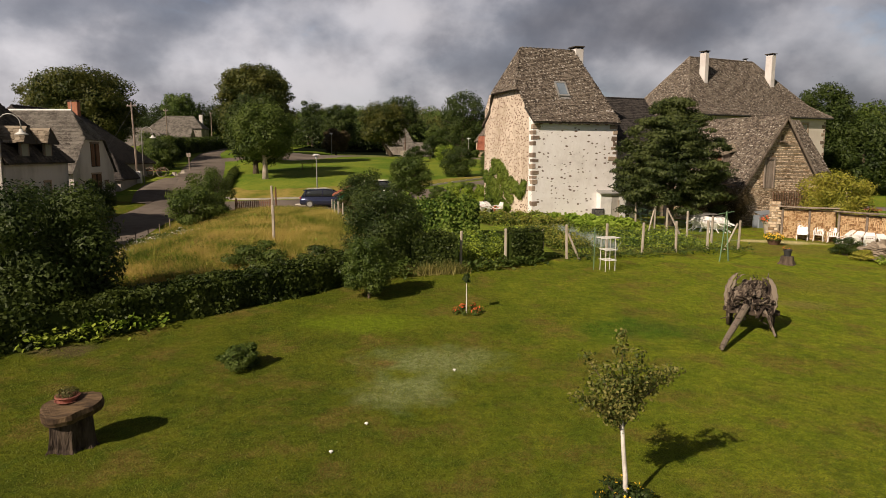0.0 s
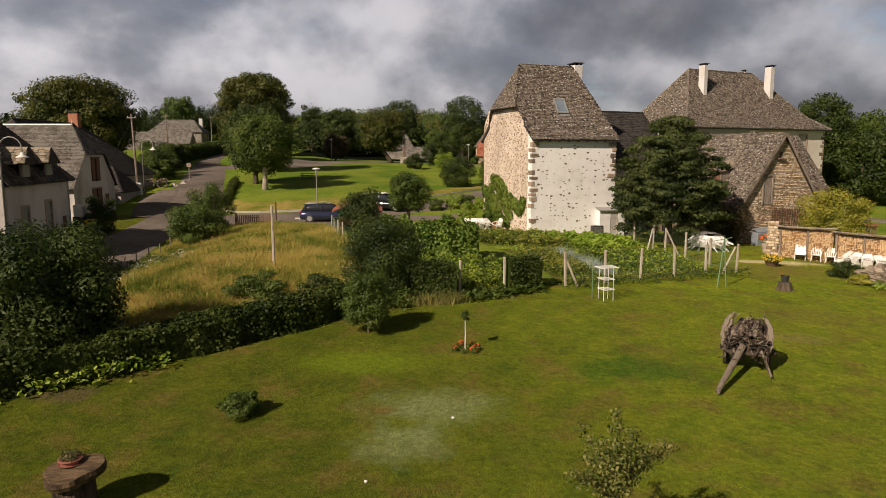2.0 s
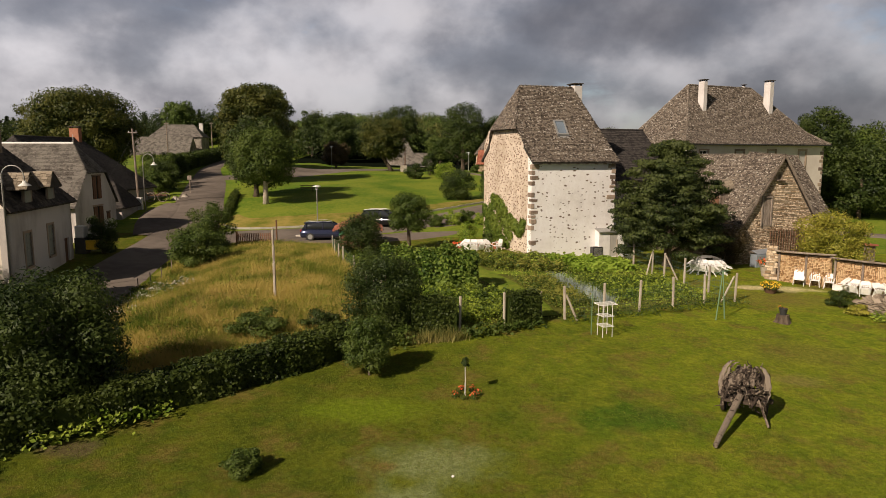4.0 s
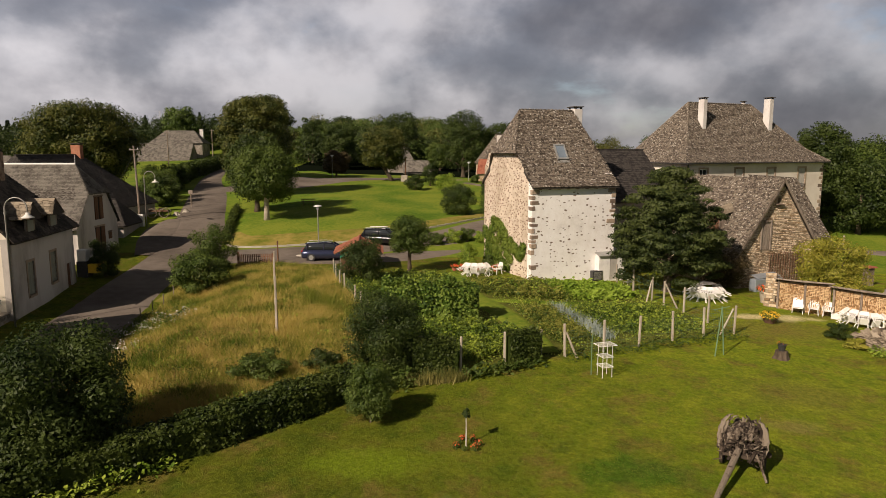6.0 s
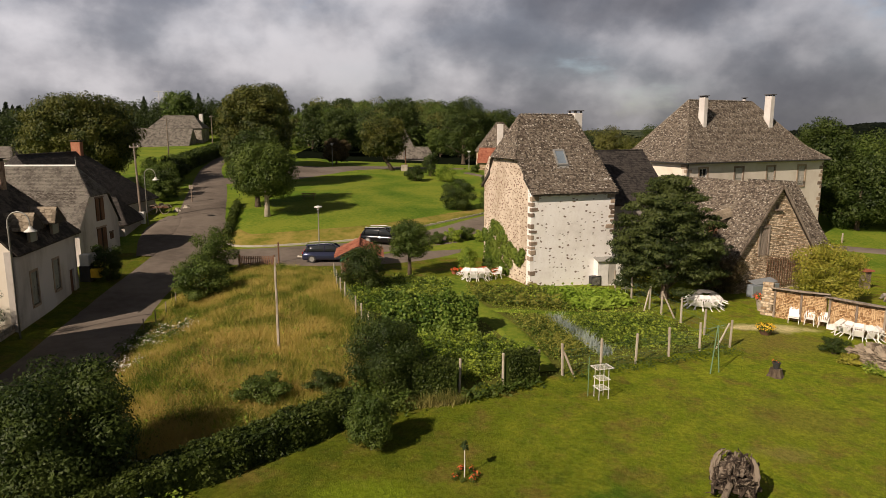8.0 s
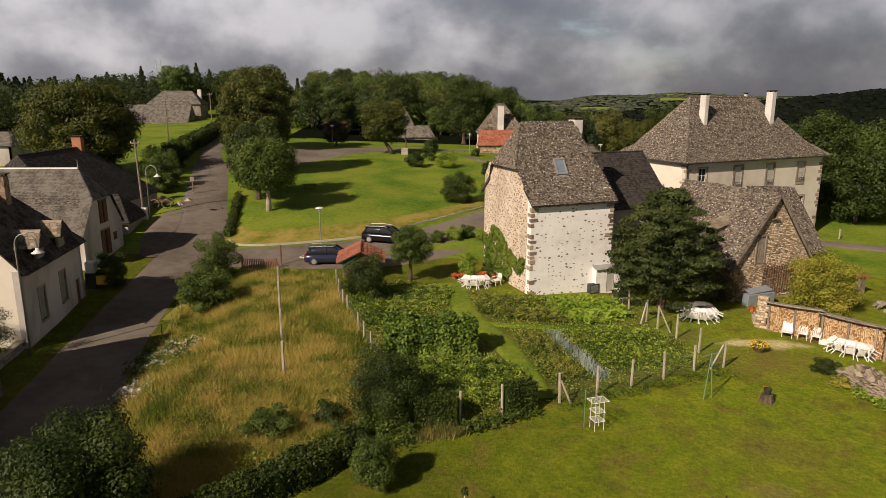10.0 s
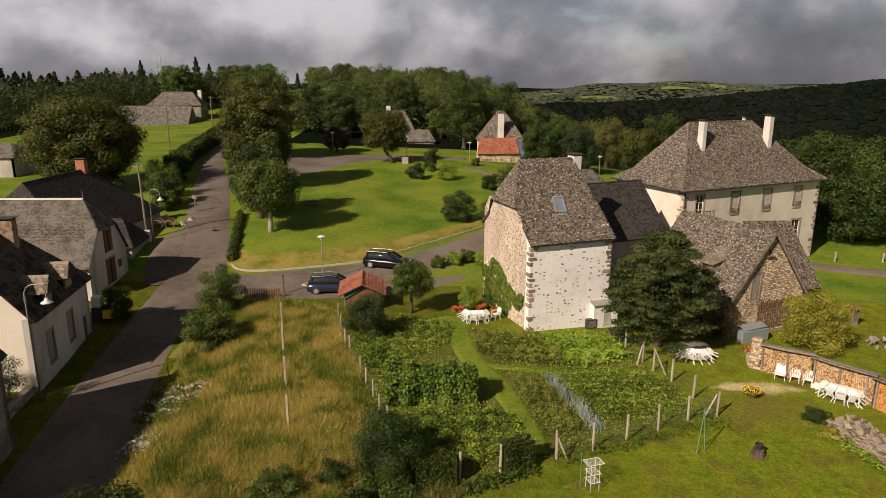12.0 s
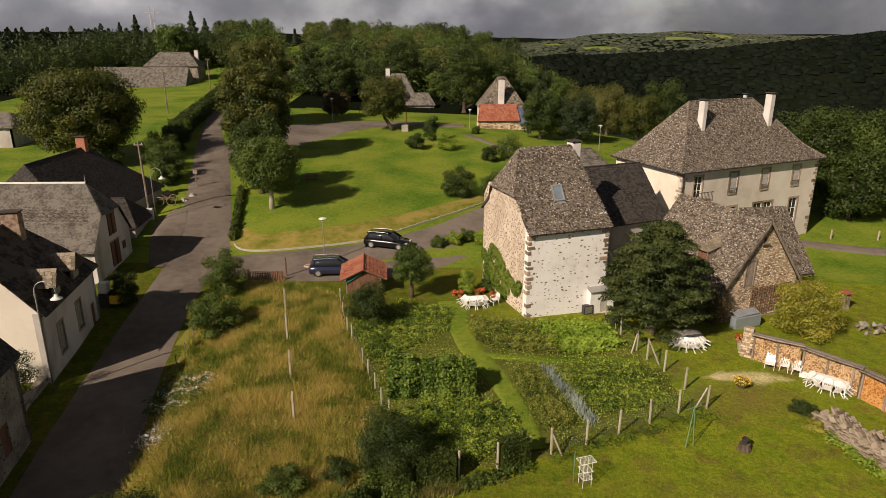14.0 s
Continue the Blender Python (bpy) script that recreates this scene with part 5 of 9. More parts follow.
def lean_to():
    ob = thing("white_lean_to", pose(11.75, 49.6, 1.05, 0, 0, 20), "small white lean-to against the tower wall", "shed")
    W, D = 2.2, 1.35
    part("front_wall", wall_panel(W, 2.0, [(.95, .05, 1.65, 1.75)], .08, base=-.4), WHITE, ob)
    for x in (0, W - .08):
        bm = bmesh.new()
        add_box(bm, x, .08, -.4, x + .08, D + .5, 2.0)
        part("side_wall", bm, WHITE, ob)
    part("roof", hull([(-.1, -.15, 1.9), (W + .1, -.15, 1.9), (-.1, D + .5, 2.55), (W + .1, D + .5, 2.55), (-.1, -.15, 1.96), (W + .1, -.15, 1.96), (-.1, D + .5, 2.61), (W + .1, D + .5, 2.61)]), METAL, ob)
    part("door", box(.97, .03, .02, 1.63, .06, 1.73), SHUTTER_PALE, ob)


lean_to()

# ---- houses along the road ----
h1 = simple_house("road_house", pose(-25.75, 39.1, 0.7, 0, 0, 98.8), 9.7, 7.4, 4.9, 9.3, "old grey-rendered roadside house with dormers", RENDERS, SLATE_BROWN, hip=(0, 3.2), seed=71, over=.35,
                  openings=[(2.2, 1.05, 3.1, 3.15), (5.6, 1.25, 6.5, 3.3), (8.2, 0.0, 9.0, 2.1)], left_mat=RENDERL)
for o_ in ((2.2, 1.05, 3.1, 3.15), (5.6, 1.25, 6.5, 3.3)):
    surround_part(h1, *o_, QUOIN, w=.16)
    shutters_part(h1, *o_, SHUTTER)
part("door", box(8.22, .12, 0, 8.98, .18, 2.08), WOOD_BROWN, h1)
chimney(h1, 5.9, 3.2, 7.6, 10.05, .7, 1.15, CHIMBRICK)
for xd in (3.0, 6.4):
    d_ = thing("dormer", pose(xd, -.05, 4.85) @ Matrix.Diagonal((1.25, 1.25, 1.15, 1)), "small slated roof dormer", "dormer")
    d_.parent = h1
    del d_["label"], d_["category"]
    part("front", box(-.5, 0, -.2, .5, .08, 1.0), WOOD, d_)
    part("hatch", box(-.32, -.02, 0, .32, .02, .85), SHUTTER, d_)
    part("roof", hull([(-.75, -.3, .85), (.75, -.3, .85), (0, -.2, 1.75), (-.75, 1.1, 1.0), (.75, 1.1, 1.0), (0, 2.0, 1.8)]), SLATE_BASE, d_)
    slate_part(d_, [[(-.78, 1.5, .9), (-.78, -.32, .88), (0, -.22, 1.78), (0, 2.0, 1.8)], [(.78, -.32, .88), (.78, 1.5, .9), (0, 2.0, 1.8), (0, -.22, 1.78)]], SLATE_PALE, 75)

# gabled house with the white ridge; local x runs from the road inwards
h2 = simple_house("gabled_house", pose(-30.75, 62.6, 0.97, 0, 0, 182), 12.5, 7.4, 3.55, 8.65, "old rendered house with brown shutters and white ridge", RENDERS, SLATE_GREY, hip=(1.6, 0), gable_cut=(2.6, 0), seed=81, over=.3, slate_w=.19, slate_h=.14)
def gable_window(parent, y0, z0, y1, z1):
    """Brown-shuttered window on a gable that faces local -x; a dark slab on the wall carries the opening's shade."""
    ob = thing("window", pose(0, 0, 0), "brown-shuttered window", "window")
    del ob["label"], ob["category"]
    ob.parent = parent
    part("shade_slab", box(-.012, y0, z0, .05, y1, z1), DARK, ob)
    for a, b in ((y0 + .02, y0 + (y1 - y0) * .42), (y0 + (y1 - y0) * .62, y1 - .02)):
        part("shutter", box(-.07, a, z0 + .03, -.014, b, z1 - .03), WOOD_BROWN, ob)
    part("lintel", box(-.05, y0 - .1, z1, .02, y1 + .1, z1 + .14), QUOIN, ob)
gable_window(h2, 2.7, 3.85, 4.2, 5.85)
gable_window(h2, 2.6, 0.9, 4.3, 3.2)
gable_window(h2, 1.3, 1.9, 1.9, 2.5)
part("ridge_cap", tube([(1.6, 3.7, 8.72), (12.6, 3.7, 8.72)], [.11, .11], 6), LAMPW, h2, "white mortar ridge cap")
part("finial", tube([(1.6, 3.7, 8.65), (1.6, 3.7, 9.5)], [.05, .015], 6), METAL, h2)
h3 = simple_house("dark_roofed_house", pose(-45.3, 78.7, 1.5, 0, 0, -92), 17.6, 11.4, 3.6, 8.9, "long house with dark slate roof and brick chimney", RENDERG, SLATE_DARK, hip=(4.8, 2.2), seed=91, slate_w=.22, slate_h=.16)
chimney(h3, 5.3, 5.7, 6.8, 10.0, .6, 1.05, BRICK)
annex = simple_house("lean_outbuilding", pose(-32.4, 71.2, 1.7, 0, 0, 186), 5.5, 5.2, 1.9, 4.2, "low slated outbuilding beside the road", RENDERG, SLATE_DARK, hip=(1.5, 0), seed=95)
h0 = simple_house("rubble_house", pose(-21.7, 20.76, 0.3, 0, 0, 99), 12.6, 7.0, 5.6, 9.9, "grey rubble house beside the road", WALLSTONE, SLATE_DARK, seed=97, openings=[(9.6, .8, 10.5, 2.6)])
part("shutter", box(9.62, .06, .82, 10.48, .12, 2.58), WOOD_BROWN, h0)

# ---- far houses ----
far_barn = simple_house("long_barn", pose(-92.0, 176.5, 6.2, 0, 0, 6), 24.0, 13, 1.0, 7.0, "long low barn with huge grey slate roof", WALLSTONE, SLATE_GREY, seed=101, slate_w=.5, slate_h=.45)
far_barn2 = simple_house("barn_dwelling", pose(-81.5, 187.5, 6.6, 0, 0, 6), 14.0, 8.5, 6.8, 10.2, "stone dwelling joined to a long barn", WALLSTONE, SLATE_GREY, hip=(3, 3), seed=103, slate_w=.5, slate_h=.45)
chimney(far_barn2, 12.6, 6.0, 7.0, 10.7, 1.0, .9, CHIM)
fh = simple_house("red_roofed_cottage", pose(7.3, 129.1, 4.55, 0, 0, 4), 8.2, 8.0, 4.3, 9.7, "small stone cottage with steep slate roof and white chimney", STONE, SLATE, hip=(3.4, 3.4), seed=105, slate_w=.4, slate_h=.35)
chimney(fh, 3.6, .3, 3.0, 9.4, 1.1, .8, CHIM)
fa = thing("cottage_annex", pose(6.5, 125.6, 4.55, 0, 0, 4), "low stone annex with red tiled roof", "house")
part("front_wall", wall_panel(7.4, 2.3, (), .4), MORTAR, fa)
V, F = stones(7.4, 2.25, 19, (.42, .26), None, .06)
tagged(from_np("stone_facing", V, F, STONE, fa), kind="stuff")
for x_ in (0, 7.0):
    part("side_wall", box(x_, .4, -.5, x_ + .4, 3.4, 2.3), STONE, fa)
part("roof", hull([(-.3, -.3, 2.2), (7.7, -.3, 2.2), (.6, 3.4, 4.9), (7.5, 3.4, 4.9), (-.3, -.3, 2.1), (7.7, -.3, 2.1), (.6, 3.4, 4.5), (7.5, 3.4, 4.5)]), SLATE_BASE, fa)
slate_part(fa, [[(-.3, -.3, 2.2), (7.7, -.3, 2.2), (7.5, 3.4, 4.9), (.6, 3.4, 4.9)]], TILE_RED, 107, w=.35, h=.35)
part("blue_roof", hull([(7.4, -.4, 1.7), (9.4, -.2, 1.7), (7.5, 3.4, 4.7), (9.4, 3.4, 4.0), (7.4, -.4, 1.6), (9.4, -.2, 1.6), (7.5, 3.4, 4.5), (9.4, 3.4, 3.8)]), plain("blue_grey_sheet", (0.10, 0.13, 0.19), 0.5), fa)
part("side_wall", box(7.5, .1, -.5, 9.2, .4, 1.65), STONE, fa)
ch_ = simple_house("slated_cottage", pose(-13.5, 159.4, 4.6, 0, 0, 4), 6.5, 7, 3.9, 8.4, "cottage with steep grey slate roof", WALLSTONE, SLATE_GREY, hip=(0, 2.2), seed=109, slate_w=.45, slate_h=.4)
chimney(ch_, .4, 3.4, 7.0, 9.6, 1.0, .8, CHIM)
simple_house("slated_outhouse", pose(-9.3, 157.4, 4.6, 0, 0, 4), 7.0, 4.4, 1.8, 4.2, "low slated outhouse beside a cottage", WALLSTONE, SLATE_GREY, hip=(0, 1.2), seed=111, slate_w=.45, slate_h=.4)
simple_house("far_left_house", pose(-76, 104, 4.9, 0, 0, 0), 9, 7, 3.4, 5.2, "plain rendered house with shallow grey roof", RENDERG, SLATE_GREY, hip=(2, 2), seed=113, slate_w=.5, slate_h=.45)

# ---- trees and hedges ----
tree("broad_lime_tree", -51, 95, 16.5, 13.6, L_LIME, "broad round lime tree with yellowing crown", 1, .08, .5, 24000, 44, flat=.8, lobe=.85)
tree("small_green_tree", -19.8, 74.6, 7.2, 8.3, L_MID, "leafy green tree on the grass bank", 2, .24, .34, 9000, 18, bark=CONC)
tree("tall_lime_tree", -27.1, 97.5, 11.2, 14.4, L_LIME, "tall dense lime tree beside the road", 3, .08, .5, 16000, 34, cone=.3, flat=.75, lobe=.85)
tree("tall_lime_tree", -22.4, 80.2, 7.6, 9.6, L_DARK, "tall dark green tree beside the road", 33, .10, .4, 10000, 20, cone=.3)
tree("tall_lime_tree", -33.6, 124, 13.2, 15.6, L_LIME, "tall dense lime tree beside the road", 4, .08, .55, 15000, 34, cone=.3, flat=.75, lobe=.85)
tree("pruned_lime_tree", -10.7, 121.4, 9.0, 9.6, L_LIME, "old leaning lime tree with dense crown", 5, .22, .45, 9000, 18, lean=(-1.6, 0))
tree("dense_maple", 15.9, 46.6, 7.7, 9.2, L_MAPLE, "dense dome-shaped maple with dark matt leaves", 6, .06, .26, 36000, 110, cone=.6, gap=.75, flat=.36, lobe=.66, ragged=150)
shrub("yellow_bush", 28.0, 47.5, 5.4, 4.5, L_YELL, "rounded yellow-green shrub behind the woodpile", 7, .22, 7000, 18)
shrub("round_bush", 1.85, 80.2, 4.6, 3.9, L_DARK, "clipped round bush on the green", 8, .2, 5000, 12)
shrub("laurel_bush", -13.2, 21.5, 5.5, 4.65, L_DARK, "large dark laurel bush behind the hedge", 9, .17, 21000, 30)
shrub("roadside_shrub", -18.9, 54.1, 4.0, 4.2, L_MID, "dense green shrub beside the road", 10, .2, 4500, 12)
shrub("roadside_shrub", -17.4, 46.6, 4.6, 3.2, L_MID, "green shrub at the meadow edge", 11, .22, 4500, 12)
shrub("evergreen_shrub", -2.75, 29.5, 3.9, 3.65, L_DARK, "large dark evergreen shrub beside the vegetable garden", 12, .13, 12000, 16)
shrub("evergreen_shrub", -5.7, 46.9, 3.7, 3.4, L_DARK, "dark evergreen shrub beside the tiled shed", 13, .16, 6000, 14)
tree("fruit_tree", -2.7, 52.6, 3.9, 4.5, L_MID, "small round fruit tree in the garden", 14, .3, .2, 5500, 14)
crown_box("garden_hedge", (-13.3, 18.4), (-3.7, 26.75), 1.25, 1.08, L_HEDGE, "low clipped hedge along the lawn", 15, .125, 1400, bow=-0.12)
crown_box("roadside_hedge", (-43.6, 107), (-52.6, 163), 2.4, 2.3, L_DARK, "long clipped hedge along the uphill road", 25, .30, 160, rough=2.6)
crown_box("bank_hedge", (-21.9, 66.4), (-25.2, 81.5), .6, .75, L_HEDGE, "low overgrown hedge on the bank beside the road", 23, .14, 500, rough=1.6)
crown_box("garden_hedge", (-22, 12.3), (-13.2, 18.5), 1.25, 1.08, L_HEDGE, "low clipped hedge along the lawn", 16, .10, 900)
tree("apple_tree", -2.75, 24.2, 2.0, 2.35, L_MID, "small bushy apple tree on the lawn", 17, .06, .12, 7500, 16, trunk_r=.05)

shrub("dry_brown_shrub", 21.0, 48.9, 3.4, 2.9, L_BROWN, "dead brown shrub against the barn's corner", 92, .16, 4200, 14)


# ---- garden fence ----
def concrete_post(x, y, h, label="weathered concrete fence post", group="garden fence posts", w=.11, mat=None, name="fence_post", lean=(0, 0)):
    bm = bmesh.new()
    vs = add_box(bm, -w / 2, -w / 2, -.3, w / 2, w / 2, h)
    bmesh.ops.bevel(bm, geom=list(bm.edges), offset=.02, segments=1, affect="EDGES")
    ob = part(name, bm, mat or CONC)
    ob.matrix_basis = pose(x, y, gz(x, y), lean[0], lean[1], (x * 37) % 20)
    return tagged(ob, label, "post", group)


FRONT_LINE = [(0.78, 29.2), (2.84, 29.9), (5.85, 31.1), (7.94, 32.05), (10.0, 33.1), (12.14, 34.35), (14.23, 35.5), (16.23, 36.25)]
SIDE_LINE = [(15.6, 38.4), (14.97, 40.6), (14.25, 42.2), (13.85, 43.45), (13.3, 45.8), (12.64, 47.8)]
LEFT_LINE = [(-3.19, 34.4), (-3.77, 35.7), (-4.31, 37.4), (-4.91, 39.0), (-5.45, 40.5), (-6.62, 43.9), (-7.12, 45.2), (-7.9, 48.4), (-8.6, 51.6)]
for i, (x, y) in enumerate(FRONT_LINE):
    concrete_post(x, y, 1.62, lean=(1.2 * math.sin(i * 2.1), 1.2 * math.cos(i * 1.7)))
for i, (x, y) in enumerate(SIDE_LINE):
    concrete_post(x, y, 1.6, lean=(1.5 * math.cos(i * 2.1), 1.0 * math.sin(i)))
for x, y in LEFT_LINE:
    concrete_post(x, y, 1.15, w=.09)
concrete_post(4.62, 30.6, 1.5, "grey wooden gate post beside the hedge", w=.10, mat=WOOD)


def brace(x0, y0, x1, y1, h, label="leaning concrete brace beside a fence post"):
    z0, z1 = gz(x0, y0), gz(x1, y1)
    ob = part("fence_brace", tube([(0, 0, -.1), (x1 - x0, y1 - y0, z1 - z0 + h)], [.055, .05], 5), CONC)
    ob.matrix_basis = pose(x0, y0, z0)
    tagged(ob, label, "brace", "fence braces")


brace(15.3, 35.95, 16.1, 36.2, 1.45)
brace(14.95, 41.55, 14.3, 42.15, 1.45)
brace(13.35, 43.0, 13.8, 43.4, 1.4)
brace(6.45, 31.0, 5.9, 31.1, 1.2)


def wire_fence(line, heights, label):
    """Tight wires from post to post and a coarse netting of uprights."""
    x0, y0 = line[0]
    z0 = gz(x0, y0)
    ob = thing("wire_fence", pose(x0, y0, z0), label, "fence")
    for h in heights:
        part("wire", tube([(x - x0, y - y0, gz(x, y) - z0 + h) for x, y in line], [.007] * len(line), 4), GREENWIRE, ob)
    bm = bmesh.new()
    for (ax, ay), (bx, by) in zip(line, line[1:]):
        n = int(math.hypot(bx - ax, by - ay) / .16)
        for k in range(n):
            x, y = ax + (bx - ax) * k / n, ay + (by - ay) * k / n
            z = gz(x, y) - z0
            add_tube(bm, [(x - x0, y - y0, z + .05), (x - x0, y - y0, z + heights[-1])], [.003, .003], 3, False)
    tagged(part("netting", bm, GREENWIRE, ob), kind="stuff")


GREENWIRE = plain("green_coated_wire", (0.07, 0.13, 0.09), 0.5, 0.2)
wire_fence(FRONT_LINE[2:], (.1, .5, .9, 1.25), "green wire netting between concrete posts")
wire_fence([FRONT_LINE[-1]] + SIDE_LINE, (.1, .5, .9, 1.25), "green wire netting along the garden")
wire_fence(LEFT_LINE, (.1, .5, 1.0), "green wire netting beside the meadow")

# tall posts in the meadow
for x, y, h in ((-8.61, 33.63, 1.95), (-9.80, 38.25, 2.1), (-11.15, 43.4, 2.3), (-12.6, 49.1, 2.0)):
    concrete_post(x, y, h, "tall pale concrete post in the meadow", "meadow posts", .13)
concrete_post(-14.45, 57.6, 1.9, "tall dark wooden post beside the picket fence", w=.12, mat=WOOD_BROWN, name="wooden_post")


def picket_fence(p0, p1, h):
    (x0, y0), (x1, y1) = p0, p1
    z0 = gz(x0, y0)
    ob = thing("picket_fence", pose(x0, y0, z0), "short dark weathered picket fence beside the road", "fence")
    L = math.hypot(x1 - x0, y1 - y0)
    ux, uy = (x1 - x0) / L, (y1 - y0) / L
    n = int(L / .17)
    bm = box(-.045, -.012, .05, .045, .012, h)
    me = bpy.data.meshes.new("picket"); bm.to_mesh(me); bm.free(); me.materials.append(WOOD_BROWN)
    for i in range(n + 1):
        d = i * L / n
        o = new("picket", me); o.parent = ob
        o.matrix_basis = pose(ux * d, uy * d, gz(x0 + ux * d, y0 + uy * d) - z0, 0, 0, math.degrees(math.atan2(uy, ux)))
    for zz in (.25, .7):
        part("rail", tube([(0, .03, zz), (x1 - x0, y1 - y0 + .03, gz(x1, y1) - z0 + zz)], [.03, .03], 4), WOOD_BROWN, ob)
    for q in (0, L):
        part("post", box(ux * q - .07, uy * q - .07, -.3, ux * q + .07, uy * q + .07, h + .2), WOOD_BROWN, ob)


picket_fence((-17.8, 57.2), (-14.6, 56.5), .95)


# ---- lawn things ----
def bent_slab(w, d, t, seed, n=22):
    """A rough round slice of timber."""
    rng = np.random.default_rng(seed)
    r = 1 + .07 * np.sin(np.arange(n) * .9 * 22 / n + 1) + .02 * rng.normal(size=n)
    bm = bmesh.new()
    lo, mi, hi = [], [], []
    for k in range(n):
        a = k * math.tau / n
        x, y = math.cos(a) * w * r[k], math.sin(a) * d * r[k]
        lo.append(bm.verts.new((x * .93, y * .93, 0)))
        mi.append(bm.verts.new((x, y, t * .5)))
        hi.append(bm.verts.new((x * .97, y * .97, t + .01 * math.sin(k))))
    for p, q in ((lo, mi), (mi, hi)):
        for k in range(n):
            bm.faces.new((p[k], p[(k + 1) % n], q[(k + 1) % n], q[k]))
    bm.faces.new(lo[::-1]); bm.faces.new(hi)
    return bm


SLAB = material("sawn_slab_wood", ((0.022, 0.014, 0.008), (0.060, 0.038, 0.020), (0.15, 0.10, 0.052)), 6, 8, 0.8, 0.6, 14, 0.3, stretch=(1, 5, 1))
BARKDARK = material("furrowed_dark_bark", ((0.012, 0.008, 0.006), (0.034, 0.024, 0.017), (0.085, 0.064, 0.045)), 9, 8, 0.95, 1.0, 16, 0.3, stretch=(2.5, 2.5, 0.5))
TERRA = plain("terracotta", (0.33, 0.11, 0.06), 0.8)
POTDARK = plain("dark_brown_pot", (0.10, 0.055, 0.035), 0.7)


def stump_mesh(r0, r1, h, seed, n=18):
    """A stump with furrowed bark, flaring at its foot."""
    rng = np.random.default_rng(seed)
    fl = 1 + .13 * np.sin(np.arange(n) * 2.2 * 18 / n + 1) + .07 * rng.normal(size=n)
    bm = bmesh.new()
    rings = []
    for z, r, f in ((-.1, r0 * 1.25, 1.2), (.08, r0, 1), (h * .4, (r0 + r1) / 2, .6), (h * .8, r1, .4), (h, r1 * .97, .3)):
        rings.append([bm.verts.new((math.cos(k * math.tau / n) * r * (1 + (fl[k] - 1) * f), math.sin(k * math.tau / n) * r * (1 + (fl[k] - 1) * f), z)) for k in range(n)])
    for p, q in zip(rings, rings[1:]):
        for k in range(n):
            bm.faces.new((p[k], p[(k + 1) % n], q[(k + 1) % n], q[k]))
    bm.faces.new(rings[-1])
    return bm


st = thing("stump_table", pose(-7.45, 12.74, 0.0), "rustic table of a thick tree stump and slab", "table")
part("stump", stump_mesh(.385, .385, .72, 1, 46), BARKDARK, st)
bm = bent_slab(.58, .50, .20, 2, 34)
bmesh.ops.transform(bm, matrix=pose(.03, -.02, .70, 8, -8, 25), verts=list(bm.verts))
part("tabletop", bm, SLAB, st, "split slab of brown timber")


def flower_pot(x, y, z, r, h, mat, label, flower=None, leaf=None, saucer=False, seed=0, n=260, category="flower pot", spread_=1.3, size=.05):
    ob = thing("flower_pot", pose(x, y, z), label, category)
    part("pot", lathe([(r * .7, 0), (r * .95, h * .85), (r * 1.06, h * .86), (r * 1.06, h), (r * .92, h), (r * .9, h * .9)]), mat, ob)
    if saucer:
        part("saucer", lathe([(r * .9, -.005), (r * 1.12, .03), (r * 1.05, .03), (r * .9, .012)]), mat, ob)
    V, F = foliage([(0, 0, h + r * .15, r * spread_, r * spread_, r * .55)], n, size, seed, floor=h * .8)
    from_np("leaves", V, F, leaf or L_MID, ob)
    if flower:
        V, F = foliage([(0, 0, h + r * .3, r * spread_, r * spread_, r * .55)], n // 2, size * 1.1, seed + 1, shell=.15, floor=h)
        from_np("blossoms", V, F, flower, ob)
    return ob


flower_pot(-7.56, 12.86, .905, .225, .12, plain("faded_pink_terracotta", (0.27, 0.105, 0.075), 0.8), "shallow terracotta bowl on the stump table", None, leafm("withered_herb_leaves", (0.05, 0.055, 0.015), (0.09, 0.095, 0.03), (0.15, 0.14, 0.05)), True, 3, 420, size=.045, spread_=.95)
s2 = thing("tree_stump", pose(16.85, 32.2, gz(16.85, 32.2)), "old tree stump carrying a dark pot", "stump")
part("stump", stump_mesh(.36, .30, .40, 5), BARK, s2)
flower_pot(16.85, 32.2, gz(16.85, 32.2) + .40, .20, .32, DARKMETAL, "dark metal pot on an old stump", F_RED, None, False, 6, 30, size=.05)
flower_pot(19.58, 39.05, gz(19.58, 39.05), .42, .34, POTDARK, "wide brown tub of yellow flowers on the lawn", F_YELL, L_MID, False, 7, 500, size=.09)
flower_pot(21.9, 44.3, gz(21.9, 44.3), .50, .85, CONC, "tall stone planter with red flowers", F_RED, L_MID, False, 8, 300, size=.10)

# round bed and small standard tree
bed = thing("standard_rose", pose(.8, 22.35, gz(.8, 22.35)), "thin standard rose with a small round head", "shrub")
part("stem", tube([(0, 0, -.1), (.01, 0, .6), (0, .01, 1.1)], [.025, .02, .015], 7), BIRCH, bed)
V, F = foliage(lobes_for(0, 0, 1.02, 1.40, .34, 4, 3), 260, .07, 4)
from_np("head", V, F, L_DARK, bed)
fb = thing("flower_bed", pose(.8, 22.35, gz(.8, 22.35)), "round bed of orange flowers at the rose's foot", "flowers", kind="stuff")
rngb = np.random.default_rng(4)
lb = [(.45 * math.cos(a) * r, .45 * math.sin(a) * r, .09, .12, .12, .11) for a, r in ((i * .9, .6 + .45 * rngb.random()) for i in range(9))]
V, F = foliage(lb, 900, .055, 9, floor=0)
from_np("leaves", V, F, L_MID, fb)
V, F = foliage([l[:2] + (.16,) + l[3:] for l in lb[::2]], 130, .065, 10, shell=.2, floor=.08)
